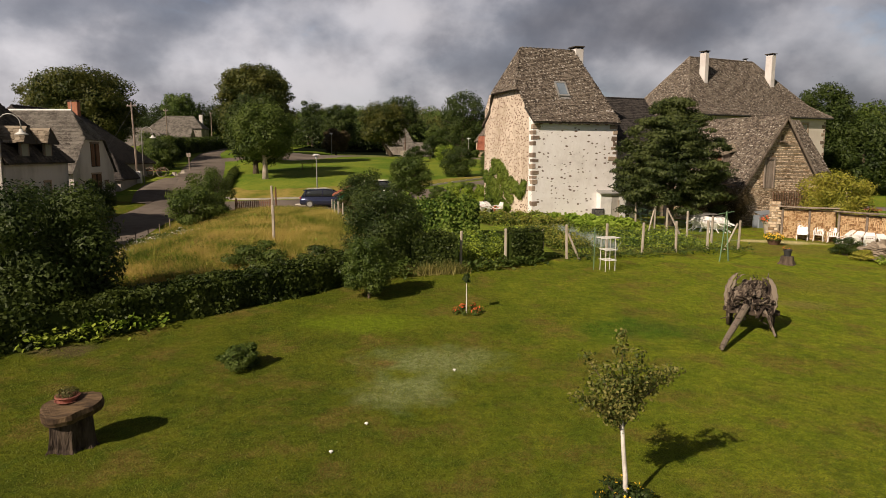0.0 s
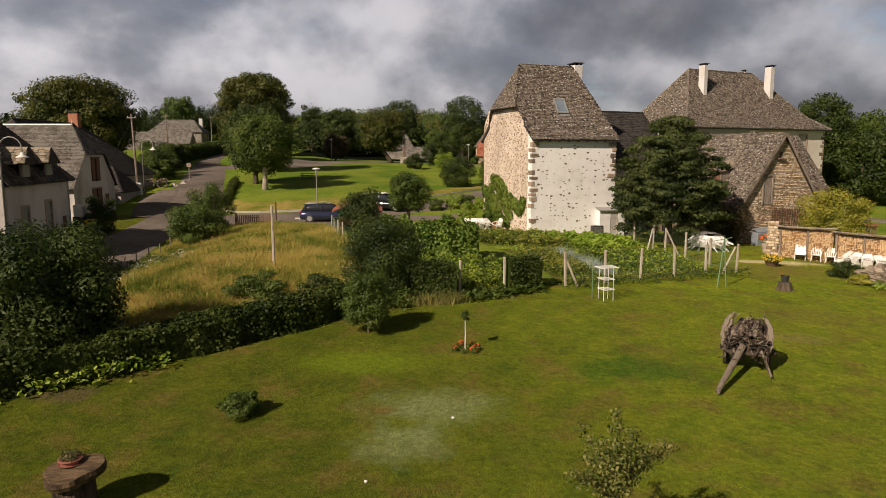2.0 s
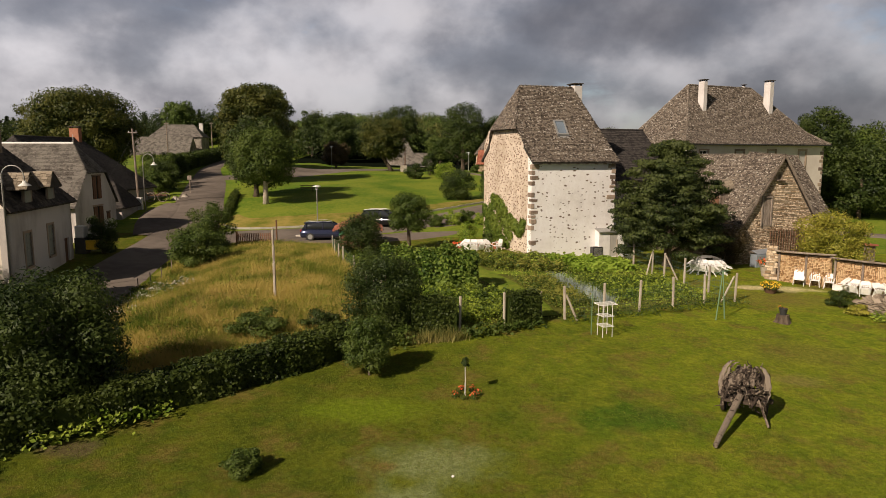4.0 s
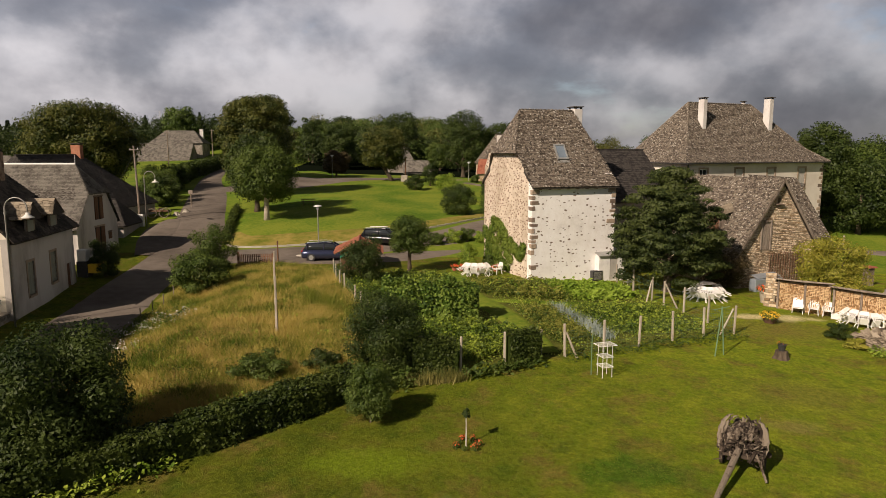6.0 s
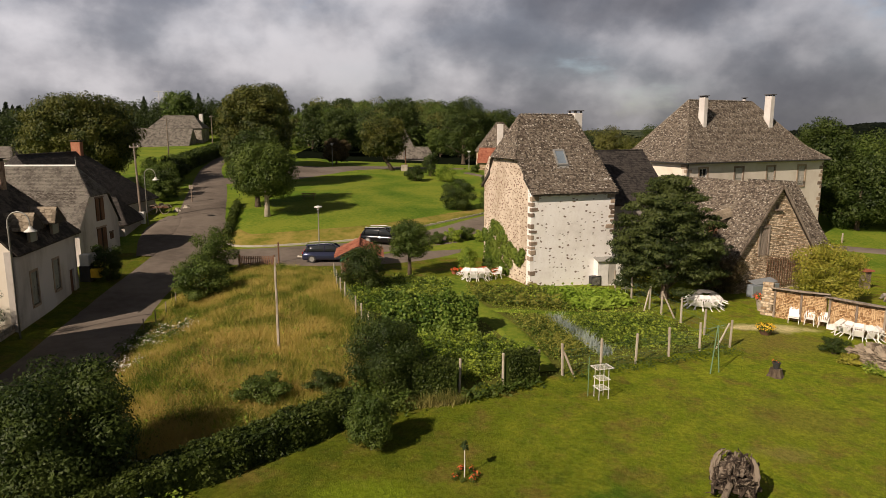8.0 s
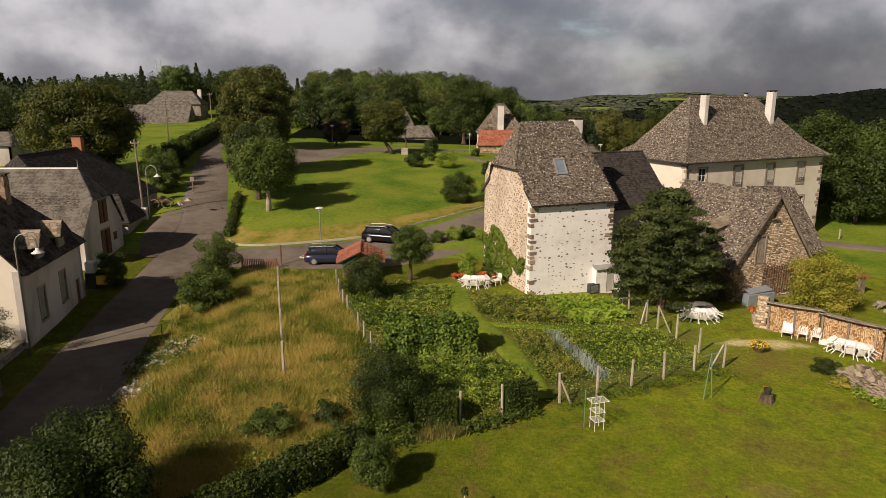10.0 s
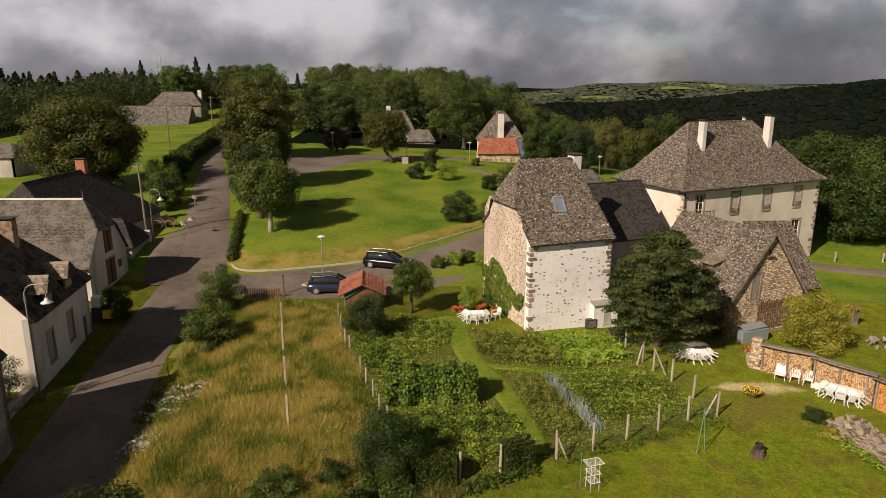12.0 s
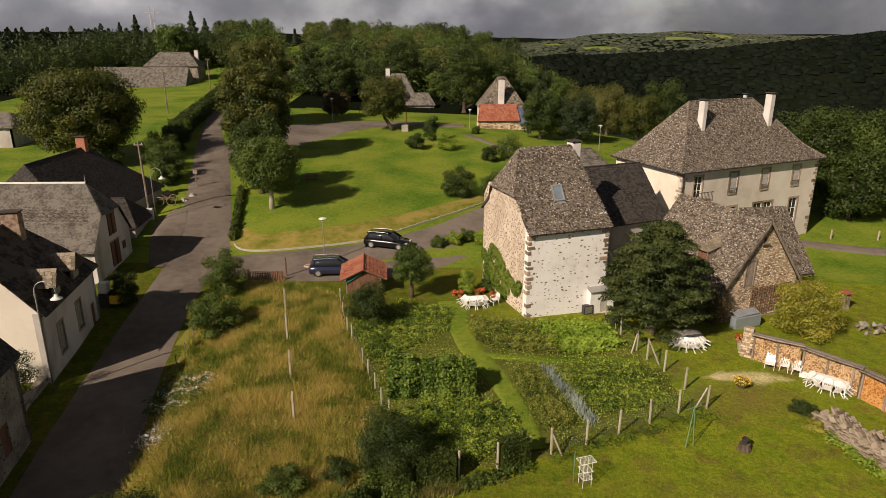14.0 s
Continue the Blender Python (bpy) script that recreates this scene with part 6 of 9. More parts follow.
from_np("blossoms", V, F, F_RED, fb)
shrub("lawn_bush", -5.48, 17.25, 1.35, .6, L_MID, "small leafy bush on the lawn", 20, .10, 1500, 8)
shrub("lawn_bush", -5.35, 17.35, 1.0, .70, L_MID, "small dark leafy bush on the lawn", 21, .08, 1800, 6)

# young pear tree with a whitewashed stem
pt = thing("young_tree", pose(3.06, 10.6, gz(3.06, 10.6)), "young tree with whitewashed stem and thin crown", "tree")
part("trunk", tube([(.05, 0, -.2), (.02, 0, .5), (-.03, .02, 1.0), (-.07, .02, 1.5)], [.05, .042, .036, .03], 9), BIRCH, pt, "whitewashed stem", True)
rngp = np.random.default_rng(12)
tips = []
for i in range(15):
    a, el = i * 2.4, .5 + .9 * rngp.random()
    L_ = .62 + .72 * rngp.random()
    p0 = Vector((-.07, .02, 1.25 + .25 * rngp.random()))
    p1 = p0 + Vector((math.cos(a) * math.cos(el) * .5, math.sin(a) * math.cos(el) * .5, math.sin(el))) * L_ * .55
    p2 = p0 + Vector((math.cos(a) * math.cos(el) * .75, math.sin(a) * math.cos(el) * .75, math.sin(el) * 1.05)) * L_ * 1.15
    part("branch", tube([p0, p1, p2], [.016, .010, .004], 5), BARK, pt)
    tips += [p1.lerp(p2, f) for f in (0, .35, .7, 1.0)] + [p0.lerp(p1, .6)]
V, F = foliage([(p.x, p.y, p.z, .16, .16, .15) for p in tips], 4800, .062, 14, shell=.9)
from_np("crown", V, F, L_YOUNG, pt)
shrub("flowering_underplanting", 3.05, 10.55, 1.15, .34, L_DARK, "low dark plants round the young tree's foot", 24, .07, 1500, 7, category="plants")
yb = thing("yellow_blossoms", pose(3.05, 10.55, gz(3.05, 10.55)), "few small yellow flowers round the young tree", "flowers", kind="stuff")
V, F = foliage([(0, 0, .22, .5, .5, .14)], 46, .055, 25, shell=.3, floor=.1)
from_np("blossoms", V, F, F_YELL, yb)


# ---- old ox cart with roots ----
def cart():
    ob = thing("old_cart", pose(10.05, 21.25, gz(10.05, 21.25), 0, 0, 0), "derelict wooden ox cart piled with gnarled roots", "cart")
    ax = Vector((.86, -.51, 0)).normalized()         # axle direction
    fw = Vector((-.55, -.84, 0)).normalized()        # shaft direction
    up = Vector((0, 0, 1))
    for s in (-.64, .64):
        c = ax * s - fw * .12 + up * .56
        M = Matrix.Translation(c) @ ax.to_track_quat("Z", "Y").to_matrix().to_4x4()
        n, bm = 26, bmesh.new()
        rings = []
        for r, z in ((.44, -.04), (.56, -.05), (.56, .05), (.44, .04)):
            rings.append([bm.verts.new((r * math.cos(k * math.tau / n), r * math.sin(k * math.tau / n), z)) for k in range(n)])
        for p, q in zip(rings, rings[1:] + rings[:1]):
            for k in range(n):
                bm.faces.new((p[k], p[(k + 1) % n], q[(k + 1) % n], q[k]))
        bmesh.ops.transform(bm, matrix=M, verts=list(bm.verts))
        wheel = part("wheel", bm, ROTTEN, ob, "dark wooden spoked wheel")
        for k in range(10):
            a = k * math.tau / 10
            bm = tube([(.06 * math.cos(a), .06 * math.sin(a), 0), (.48 * math.cos(a), .48 * math.sin(a), 0)], [.04, .032], 5)
            bmesh.ops.transform(bm, matrix=M, verts=list(bm.verts))
            part("spoke", bm, ROTTEN, wheel)
        bm = lathe([(.08, -.2), (.12, -.06), (.12, .06), (.08, .2)], 10)
        bmesh.ops.transform(bm, matrix=M, verts=list(bm.verts))
        part("hub", bm, ROTTEN, wheel)
    part("axle", tube([ax * -.85 - fw * .12 + up * .56, ax * .85 - fw * .12 + up * .56], [.06, .06], 7), ROTTEN, ob)
    part("shaft", tube([Vector((.25, .4, .95)), Vector((-.42, -.50, .76)), Vector((-1.15, -1.45, .44)), Vector((-1.72, -2.2, .20)), Vector((-1.98, -2.56, .07))], [.085, .11, .10, .085, .07], 9), OLDWOOD, ob, "heavy drawbar resting on the grass")
    part("prop", tube([ax * .34 + fw * .42 + up * .98, ax * .62 + fw * .62 + up * .5, ax * .86 + fw * .80 + up * .02], [.035, .045, .04], 6), OLDWOOD, ob)
    part("bed", hull([ax * a + fw * b + up * z for a in (-.55, .55) for b in (-.75, .6) for z in (.56, .66)]), ROTTEN, ob)
    # pairs of curved side boards, like brackets round the load
    for s in (-1, 1):
        for lay, (inw, fwd, wide) in enumerate(((0, .36, .17), (.15, .30, .10))):
            bm = bmesh.new()
            ring = []
            for k in range(15):
                th = radians(-78 + 164 * k / 14)
                wd = .03 + wide * math.sin(math.pi * (k + .5) / 15) ** .8
                lift = 1.10 + (.64 - .05 * lay) * math.sin(th) + (.07 if s < 0 else 0)
                for off, y in ((0, -.035), (wd, -.035), (wd, .035), (0, .035)):
                    ring.append(bm.verts.new(ax * s * (.50 + .34 * math.cos(th) - inw - off * .8 - .10 * k / 14 + .018 * math.sin(k * 2.7 + s)) + fw * (y + fwd - .34 * k / 14) + up * lift))
            for k in range(14):
                for q in range(4):
                    bm.faces.new((ring[k * 4 + q], ring[k * 4 + (q + 1) % 4], ring[k * 4 + 4 + (q + 1) % 4], ring[k * 4 + 4 + q]))
            bm.faces.new(ring[:4]); bm.faces.new(ring[-4:][::-1])
            bmesh.ops.recalc_face_normals(bm, faces=list(bm.faces))
            part("side_board", bm, OLDWOOD, ob, "curved weathered side board")
        part("board_spike", tube([ax * s * .44 + fw * .06 + up * 1.66, ax * s * .46 + fw * .02 + up * (1.86 if s > 0 else 1.76)], [.025, .010], 5), OLDWOOD, ob)
    rng = np.random.default_rng(31)
    for i in range(170):
        a, b = (rng.random() - .5) * 1.15, .62 - 1.25 * rng.random() ** 1.3
        top = 1.50 - .45 * abs(a) - .25 * max(0, b - .2)
        z = (.45 if b > .3 else .7) + (top - .55) * rng.random() ** .8
        d = Vector((rng.normal(), rng.normal(), rng.normal() * 1.1)).normalized() * (.12 + .24 * rng.random())
        c = ax * a + fw * b + up * min(z, top)
        k = Vector(rng.normal(size=3)) * .07
        r = .012 + .042 * rng.random() ** 1.6
        part("root", tube([c - d, c - d * .3 + k, c + d * .4 - k, c + d], [r * .5, r * 1.1, r, r * .3], 6), ROTTEN if i % 5 < 2 else OLDWOOD, ob)
    for a, b, z, r, tilt in ((-.42, .30, 1.12, .13, .2), (-.12, .22, 1.32, .13, -.25), (.20, .10, 1.34, .10, .1), (-.30, -.2, 1.30, .12, .3)):
        c = ax * a + fw * b + up * z
        part("trunk_piece", tube([c - fw * .30 + up * .16, c + ax * tilt * .2 + up * .04, c + fw * .30 - up * .22 + ax * tilt * .5], [r * .7, r, r * .55], 9), OLDWOOD, ob)
    for a, b, z in ((.30, .0, 1.38), (.02, -.05, 1.45)):
        part("stump_end", tube([ax * a + fw * b + up * (z - .15), ax * a + fw * (b + .12) + up * (z + .08)], [.15, .13], 10), ROTTEN, ob)


cart()


# ---- clothes airer and clothes post ----
def airer():
    ob = thing("clothes_airer", pose(7.2, 28.75, gz(7.2, 28.75), 0, 0, 18), "white folding clothes airer standing on the lawn", "clothes airer")
    for x, y in ((-.24, -.22), (.24, -.22), (-.24, .22), (.24, .22)):
        part("leg", tube([(x, y, 0), (x * .95, y * .9, 1.45)], [.014, .014], 5), WHITE, ob)
    for z, w in ((.5, .26), (.95, .26), (1.47, .42)):
        fr = part("shelf", tube([(-w, -.3, z), (w, -.3, z), (w, .3, z), (-w, .3, z), (-w, -.3, z)], [.014] * 5, 5), WHITE, ob)
        for k in range(9):
            yy = -.27 + k * .0675
            part("rod", tube([(-w, yy, z), (w, yy, z)], [.006, .006], 4), WHITE, fr)
    part("post", tube([(-.5, .3, -.1), (-.5, .3, 1.9)], [.02, .02], 6), GREENPOLE, ob)


GREENPOLE = plain("green_painted_pole", (0.13, 0.22, 0.12), 0.6)
airer()
cp = thing("clothes_line_post", pose(13.75, 32.2, gz(13.75, 32.2)), "thin green clothes-line post with splayed legs", "post")
for p, q in (((-.25, -.1, 0), (.12, .25, 2.45)), ((.28, .15, 0), (.12, .25, 2.45))):
    part("leg", tube([p, q], [.03, .025], 6), GREENPOLE, cp)
part("crossbar", tube([(-.35, .15, 2.3), (.55, .4, 2.42)], [.02, .02], 6), GREENPOLE, cp)


# ---- plastic furniture ----
def plastic_chair():
    ob = thing("garden_chair", pose(0, 0, -50), "white moulded plastic garden chair", "chair", "white garden chairs")
    part("seat", box(-.25, -.24, .40, .25, .24, .435, .012), WHITE, ob)
    bm = bmesh.new()
    for k in range(5):
        x = -.2 + k * .1
        add_tube(bm, [(x, .24, .43), (x * 1.05, .30, .65), (x * .95, .36, .88)], [.026, .03, .022], 4)
    add_tube(bm, [(-.25, .26, .42), (-.26, .32, .66), (-.20, .37, .90), (.20, .37, .90), (.26, .32, .66), (.25, .26, .42)], [.025] * 6, 5)
    part("backrest", bm, WHITE, ob)
    part("back_panel", hull([(-.19, .30, .62), (.19, .30, .62), (-.18, .365, .88), (.18, .365, .88), (-.19, .315, .62), (.19, .315, .62), (-.18, .38, .88), (.18, .38, .88)]), WHITE, ob)
    for sx in (-1, 1):
        part("armrest", tube([(sx * .27, .30, .64), (sx * .29, .05, .66), (sx * .28, -.24, .62), (sx * .26, -.26, .42)], [.025, .03, .03, .02], 5), WHITE, ob)
        for sy in (-1, 1):
            part("leg", tube([(sx * .23, sy * .21, .41), (sx * .28, sy * .27, 0)], [.03, .022], 5), WHITE, ob)
    return ob


def plastic_table(m, label, w=1.4, d=.85):
    ob = thing("garden_table", m, label, "table", "garden tables")
    part("tabletop", box(-w / 2, -d / 2, .69, w / 2, d / 2, .725, .014), WHITE, ob)
    for sx in (-1, 1):
        for sy in (-1, 1):
            part("leg", tube([(sx * (w / 2 - .12), sy * (d / 2 - .1), .70), (sx * (w / 2 - .05), sy * (d / 2 - .04), 0)], [.045, .03], 6), WHITE, ob)
    return ob


chair0 = plastic_chair()
def put_chair(x, y, rz, lean=0.0, dz=0.0, label=None):
    c = copy_thing(chair0, pose(x, y, gz(x, y) + dz) @ pose(0, 0, 0, 0, 0, rz) @ pose(0, 0, 0, lean, 0, 0))
    if label:
        c["label"] = label
    return c


# terrace beside the tower
plastic_table(pose(2.6, 50.6, gz(2.6, 50.6), 0, 0, 10), "white plastic table on the terrace lawn", 1.9, 1.0)
TIP = "white plastic garden chair tipped against a table"
# set with all its chairs leant inwards, by the maple
def leant_chairs(x, y, rx, ry, turn, angles, tip=62):
    """Chairs tipped forward over a table's edge, legs outwards."""
    for a in angles:
        ca, sa = math.cos(radians(a)), math.sin(radians(a))
        ct, st = math.cos(radians(turn)), math.sin(radians(turn))
        dx, dy = rx * ca, ry * sa
        put_chair(x + dx * ct - dy * st, y + dx * st + dy * ct, a + turn - 90, tip, .24, TIP)


leant_chairs(2.6, 50.6, 1.45, 1.0, 10, (-145, -110, -78, -45, 172))
put_chair(4.2, 51.1, -60, 0, 0, "white high-backed plastic chair beside the terrace table")
plastic_table(pose(17.9, 44.4, gz(17.9, 44.4), 0, 0, 8), "white garden table with chairs tipped against it", 2.0, 1.2)
leant_chairs(17.9, 44.4, 1.5, 1.1, 8, (-100, -75, -50, -128, -25, -155, 5, 178, 35, 150))
cov = thing("table_cover", pose(17.85, 44.65, gz(17.85, 44.65) + .73, 0, 0, 8), "grey plastic sheet over a garden table", "cover")
bm = bmesh.new()
cg = [[bm.verts.new((-1.05 + 2.1 * i / 10, -.55 + 1.2 * k / 6, .22 + .25 * (1 - (i / 5 - 1) ** 2) * (1 - .4 * abs(k / 3 - 1)) + .03 * math.sin(i * 2.1 + k * 1.7))) for k in range(7)] for i in range(11)]
for i in range(10):
    for k in range(6):
        bm.faces.new((cg[i][k], cg[i + 1][k], cg[i + 1][k + 1], cg[i][k + 1]))
bmesh.ops.solidify(bm, geom=list(bm.faces), thickness=.02)
part("sheet", bm, plain("grey_plastic_sheet", (0.30, 0.29, 0.27), 0.5), cov, smooth=True)
# by the woodpile
plastic_table(pose(25.3, 39.2, gz(25.3, 39.2), 0, 0, -40), "long white garden table beside the woodpile", 2.4, 1.25)
leant_chairs(25.3, 39.2, 1.55, 1.05, -40, (-150, -115, -85, -52, -10), 64)
put_chair(23.55, 41.45, -32)
put_chair(24.2, 41.0, -36)
put_chair(13.35, 47.3, 200, 0, 0, "white folding chair in front of the lean-to")
sl_ = thing("sun_lounger", pose(22.8, 41.95, gz(22.8, 41.95), 0, 0, -30), "white reclining lounger beside the woodpile", "lounger")
part("seat", hull([(-.3, -.5, .36), (.3, -.5, .36), (-.3, .1, .30), (.3, .1, .30), (-.3, -.5, .40), (.3, -.5, .40), (-.3, .1, .34), (.3, .1, .34)]), WHITE, sl_)
part("backrest", hull([(-.3, .1, .32), (.3, .1, .32), (-.3, .5, 1.25), (.3, .5, 1.25), (-.3, .14, .30), (.3, .14, .30), (-.3, .54, 1.23), (.3, .54, 1.23)]), WHITE, sl_)
for sx in (-.3, .3):
    part("leg", tube([(sx, -.5, 0), (sx, .25, .5)], [.025, .025], 5), WHITE, sl_)
    part("leg", tube([(sx, .5, 0), (sx, -.3, .42)], [.025, .025], 5), WHITE, sl_)
bx = thing("white_crate", pose(24.75, 40.55, gz(24.75, 40.55), 0, 0, -40), "white plastic trough lying by the woodpile", "crate")
bm = bmesh.new()
for b in ((-.5, -.2, 0, .5, .2, .05), (-.5, -.2, .05, .5, -.15, .3), (-.5, .15, .05, .5, .2, .3), (-.5, -.15, .05, -.45, .15, .3), (.45, -.15, .05, .5, .15, .3)):
    add_box(bm, *b)
part("tub", bm, WHITE, bx)


# ---- woodpile ----
LOG = material("split_firewood", ((0.24, 0.13, 0.055), (0.42, 0.26, 0.125), (0.58, 0.41, 0.23)), 6, 6, 0.85, 0.3, 20, 0.2, island=0.9)
LOG_NEW = material("fresh_split_firewood", ((0.34, 0.13, 0.03), (0.52, 0.23, 0.06), (0.62, 0.34, 0.12)), 6, 6, 0.85, 0.3, 20, 0.2, island=0.8)


BOARD = material("weathered_grey_board", ((0.12, 0.105, 0.09), (0.22, 0.20, 0.175), (0.34, 0.32, 0.285)), 3, 8, 0.85, 0.4, 20, 0.1, obj=0.3)


def woodpile(p0, p1, h, label, mat, seed, roofed=True):
    (x0, y0), (x1, y1) = p0, p1
    L = math.hypot(x1 - x0, y1 - y0)
    ang = math.degrees(math.atan2(y1 - y0, x1 - x0))
    z0 = min(gz(x0, y0), gz(x1, y1))
    ob = thing("woodpile", pose(x0, y0, z0, 0, 0, ang), label, "woodpile")
    rng = np.random.default_rng(seed)
    V, F = [], []
    z = .05
    row = 0
    while z < h - .06:
        x = .05 + .06 * (row % 2)
        while x < L - .06:
            r = .04 + .03 * rng.random()
            n = 5 + int(rng.integers(2))
            d = .05 * rng.random()
            k = len(V)
            ph = rng.random() * 6
            for yy in (-.04 - d, .5):
                V += [(x + r * math.cos(ph + i * math.tau / n) * (.8 + .35 * rng.random()), yy, z + r * math.sin(ph + i * math.tau / n)) for i in range(n)]
            F.append(tuple(range(k, k + n)))
            F += [(k + i, k + (i + 1) % n, k + n + (i + 1) % n, k + n + i) for i in range(n)]
            x += 2 * r * .95
        z += .10
        row += 1
    tagged(from_np("log_stacking", np.array(V), F, mat, ob), kind="stuff")
    part("stack_core", box(.05, .08, -.2, L - .05, .75, h - .06), LOG, ob)
    for x in np.arange(.1, L, 1.55):
        part("upright", box(x - .06, -.16, -.2, x + .06, -.05, h + .15), WOOD, ob)
    if roofed:
        for i in range(3):
            a, sag = -.34 + i * .29, .03 * rng.random()
            zf, zb = h + .14 - .05 * i + sag, h + .09 - .05 * i + sag
            x0_, x1_ = -.15 + .12 * rng.random(), L + .12 * rng.random()
            part("roof_board", hull([(x, y, z + q) for x in (x0_, x1_) for y, z in ((a, zf), (a + .30, zb)) for q in (0, .03)]), BOARD if i % 2 else WOOD, ob)
        part("edge_pole", tube([(-.15, -.36, h + .16), (L * .5, -.37, h + .12), (L + .15, -.36, h + .16)], [.05, .055, .045], 6), WOOD, ob)


woodpile((21.9, 43.0), (24.5, 41.25), 2.0, "roofed stack of split firewood along the lawn", LOG, 1)
woodpile((24.55, 41.2), (26.85, 38.4), 2.0, "roofed stack of split firewood along the lawn", LOG, 2)
woodpile((26.9, 38.3), (28.6, 35.0), 2.0, "bay of freshly split orange firewood", LOG_NEW, 3)
pier = thing("stone_pier", pose(21.3, 43.35, gz(21.3, 43.35), 0, 0, -34), "rough stone pier at the end of the woodpile", "pier")
part("body", box(0, 0, -.3, .65, .7, 2.15, .05), MORTAR, pier)
V, F = stones(.65, 2.1, 17, (.3, .15))
tagged(from_np("stone_facing", V, F, STONE, pier), kind="stuff")


# ---- dry stone heap at the lawn's edge ----
def stone_heap():
    ob = thing("dry_stone_wall", pose(22.2, 35.4, gz(22.2, 35.4), 0, 0, -72), "tumbled dry stone wall beside the lawn", "wall")
    L, W = 8.5, 1.9
    rng = np.random.default_rng(8)
    def top(x):
        return .62 + .22 * min(1, x / 1.2) + .05 * math.sin(x * 2.3)
    part("core", hull([(.1, .15, -.3), (L, .15, -.3), (.5, .3, .62), (L, .3, .72), (.1, W - .2, -.3), (L, W - .2, -.3), (.6, W - .5, .55), (L, W - .5, .6)]), MORTAR, ob)
    meshes = []
    for k in range(8):
        bm = bmesh.new()
        add_box(bm, -.19, -.14, -.042, .19, .14, .042)
        for v in bm.verts:
            v.co = Vector((v.co.x * (1 + .6 * (rng.random() - .5)), v.co.y * (1 + .6 * (rng.random() - .5)), v.co.z * (1 + .8 * (rng.random() - .5))))
        bmesh.ops.bevel(bm, geom=list(bm.edges), offset=.014, segments=1, affect="EDGES")
        me = bpy.data.meshes.new("stone"); bm.to_mesh(me); bm.free(); me.materials.append(STONE_OBJ); meshes.append(me)
    count = 0
    z = .03
    while z < .80:                      # lawn face, laid in loose courses
        x = .2 * rng.random()
        while x < L:
            ww = .26 + .22 * rng.random()
            if z < top(x) and count < 150:
                s = new("stone", meshes[count % 8]); s.parent = ob
                s.matrix_basis = pose(x + ww / 2, .10 + .06 * rng.random() + .10 * z, z, 7 * rng.normal(), 6 * rng.normal(), 9 * rng.normal())
                count += 1
            x += ww
        z += .105
    for i in range(150):                # capping slabs set on edge, leaning one on the next
        x, y = .35 + (L - .4) * ((i * .618) % 1), .22 + (W - .5) * rng.random()
        s = new("stone", meshes[i % 8]); s.parent = ob
        s.matrix_basis = pose(x, y, top(x) - .04 - .10 * abs(y - .9) + .05 * rng.random(), 12 * rng.normal(), 48 + 14 * rng.normal(), 14 * rng.normal())


STONE_OBJ = material("loose_field_stone", ((0.09, 0.07, 0.05), (0.19, 0.152, 0.11), (0.33, 0.275, 0.205)), 5, 8, 0.92, 0.6, 16, 0.2, obj=0.7)
stone_heap()
shrub("dark_mound_shrub", 22.0, 36.0, 1.7, 1.05, L_DARK, "low dark rounded shrub beside the stone wall", 40, .09, 2500, 8)
shrub("yellow_iris_clump", 21.9, 34.4, 1.4, .55, L_YELL, "yellowing iris clump at the wall's foot", 41, .16, 700, 6, category="plants")


# ---- things at the foot of the barn and tower ----
tk = thing("zinc_trough", pose(22.75, 47.75, gz(22.75, 47.75), 0, 0, 21), "grey sheet-metal trough in front of the barn", "trough")
part("tank", box(0, 0, -.05, 2.6, .6, .9, .03), plain("blue_grey_zinc", (0.30, 0.34, 0.38), 0.5, 0.4), tk)
part("lid", hull([(.3, .1, .92), (2.5, .1, 1.02), (.3, .8, 1.1), (2.5, .8, 1.2), (.3, .1, .96), (2.5, .1, 1.06), (.3, .8, 1.14), (2.5, .8, 1.24)]), plain("zinc_sheet", (0.36, 0.40, 0.44), 0.45, 0.5), tk)
acx = thing("compressor_unit", pose(11.25, 49.35, gz(11.25, 49.35), 0, 0, 20), "dark grey heat-pump unit against the tower", "machine")
part("casing", box(0, 0, 0, .85, .4, .75, .02), DARKMETAL, acx)
bm = bmesh.new()
for k in range(9):
    add_box(bm, .08, -.015, .1 + k * .065, .77, 0, .13 + k * .065)
part("grille", bm, METAL, acx)


L_IVY = leafm("creeper_leaves", (0.050, 0.092, 0.010), (0.10, 0.16, 0.018), (0.18, 0.24, 0.034))


def ivy():
    A = radians(math.degrees(math.atan2(2.4, 6.6)))
    ob = thing("climbing_ivy", pose(6.42, 48.2, 1.30, 0, 0, math.degrees(A)), "green leafy creeper climbing the tower's side wall", "creeper", kind="stuff")
    rng = np.random.default_rng(3)
    lb = []
    for i in range(60):
        v = 1.1 + 7.2 * rng.random()
        top = .8 + 2.9 * np.clip((v - 1.0) / 3.2, 0, 1) ** .6 if v < 5.5 else 3.9
        if v < 3.2:
            zz = 1.5 + .9 * rng.random()
        else:
            zz = .2 + top * rng.random()
        lb.append((-.12, v, zz, .20, .42, .42))
    V, F = foliage(lb, 15000, .15, 5)
    from_np("leaves", V, F, L_IVY, ob)


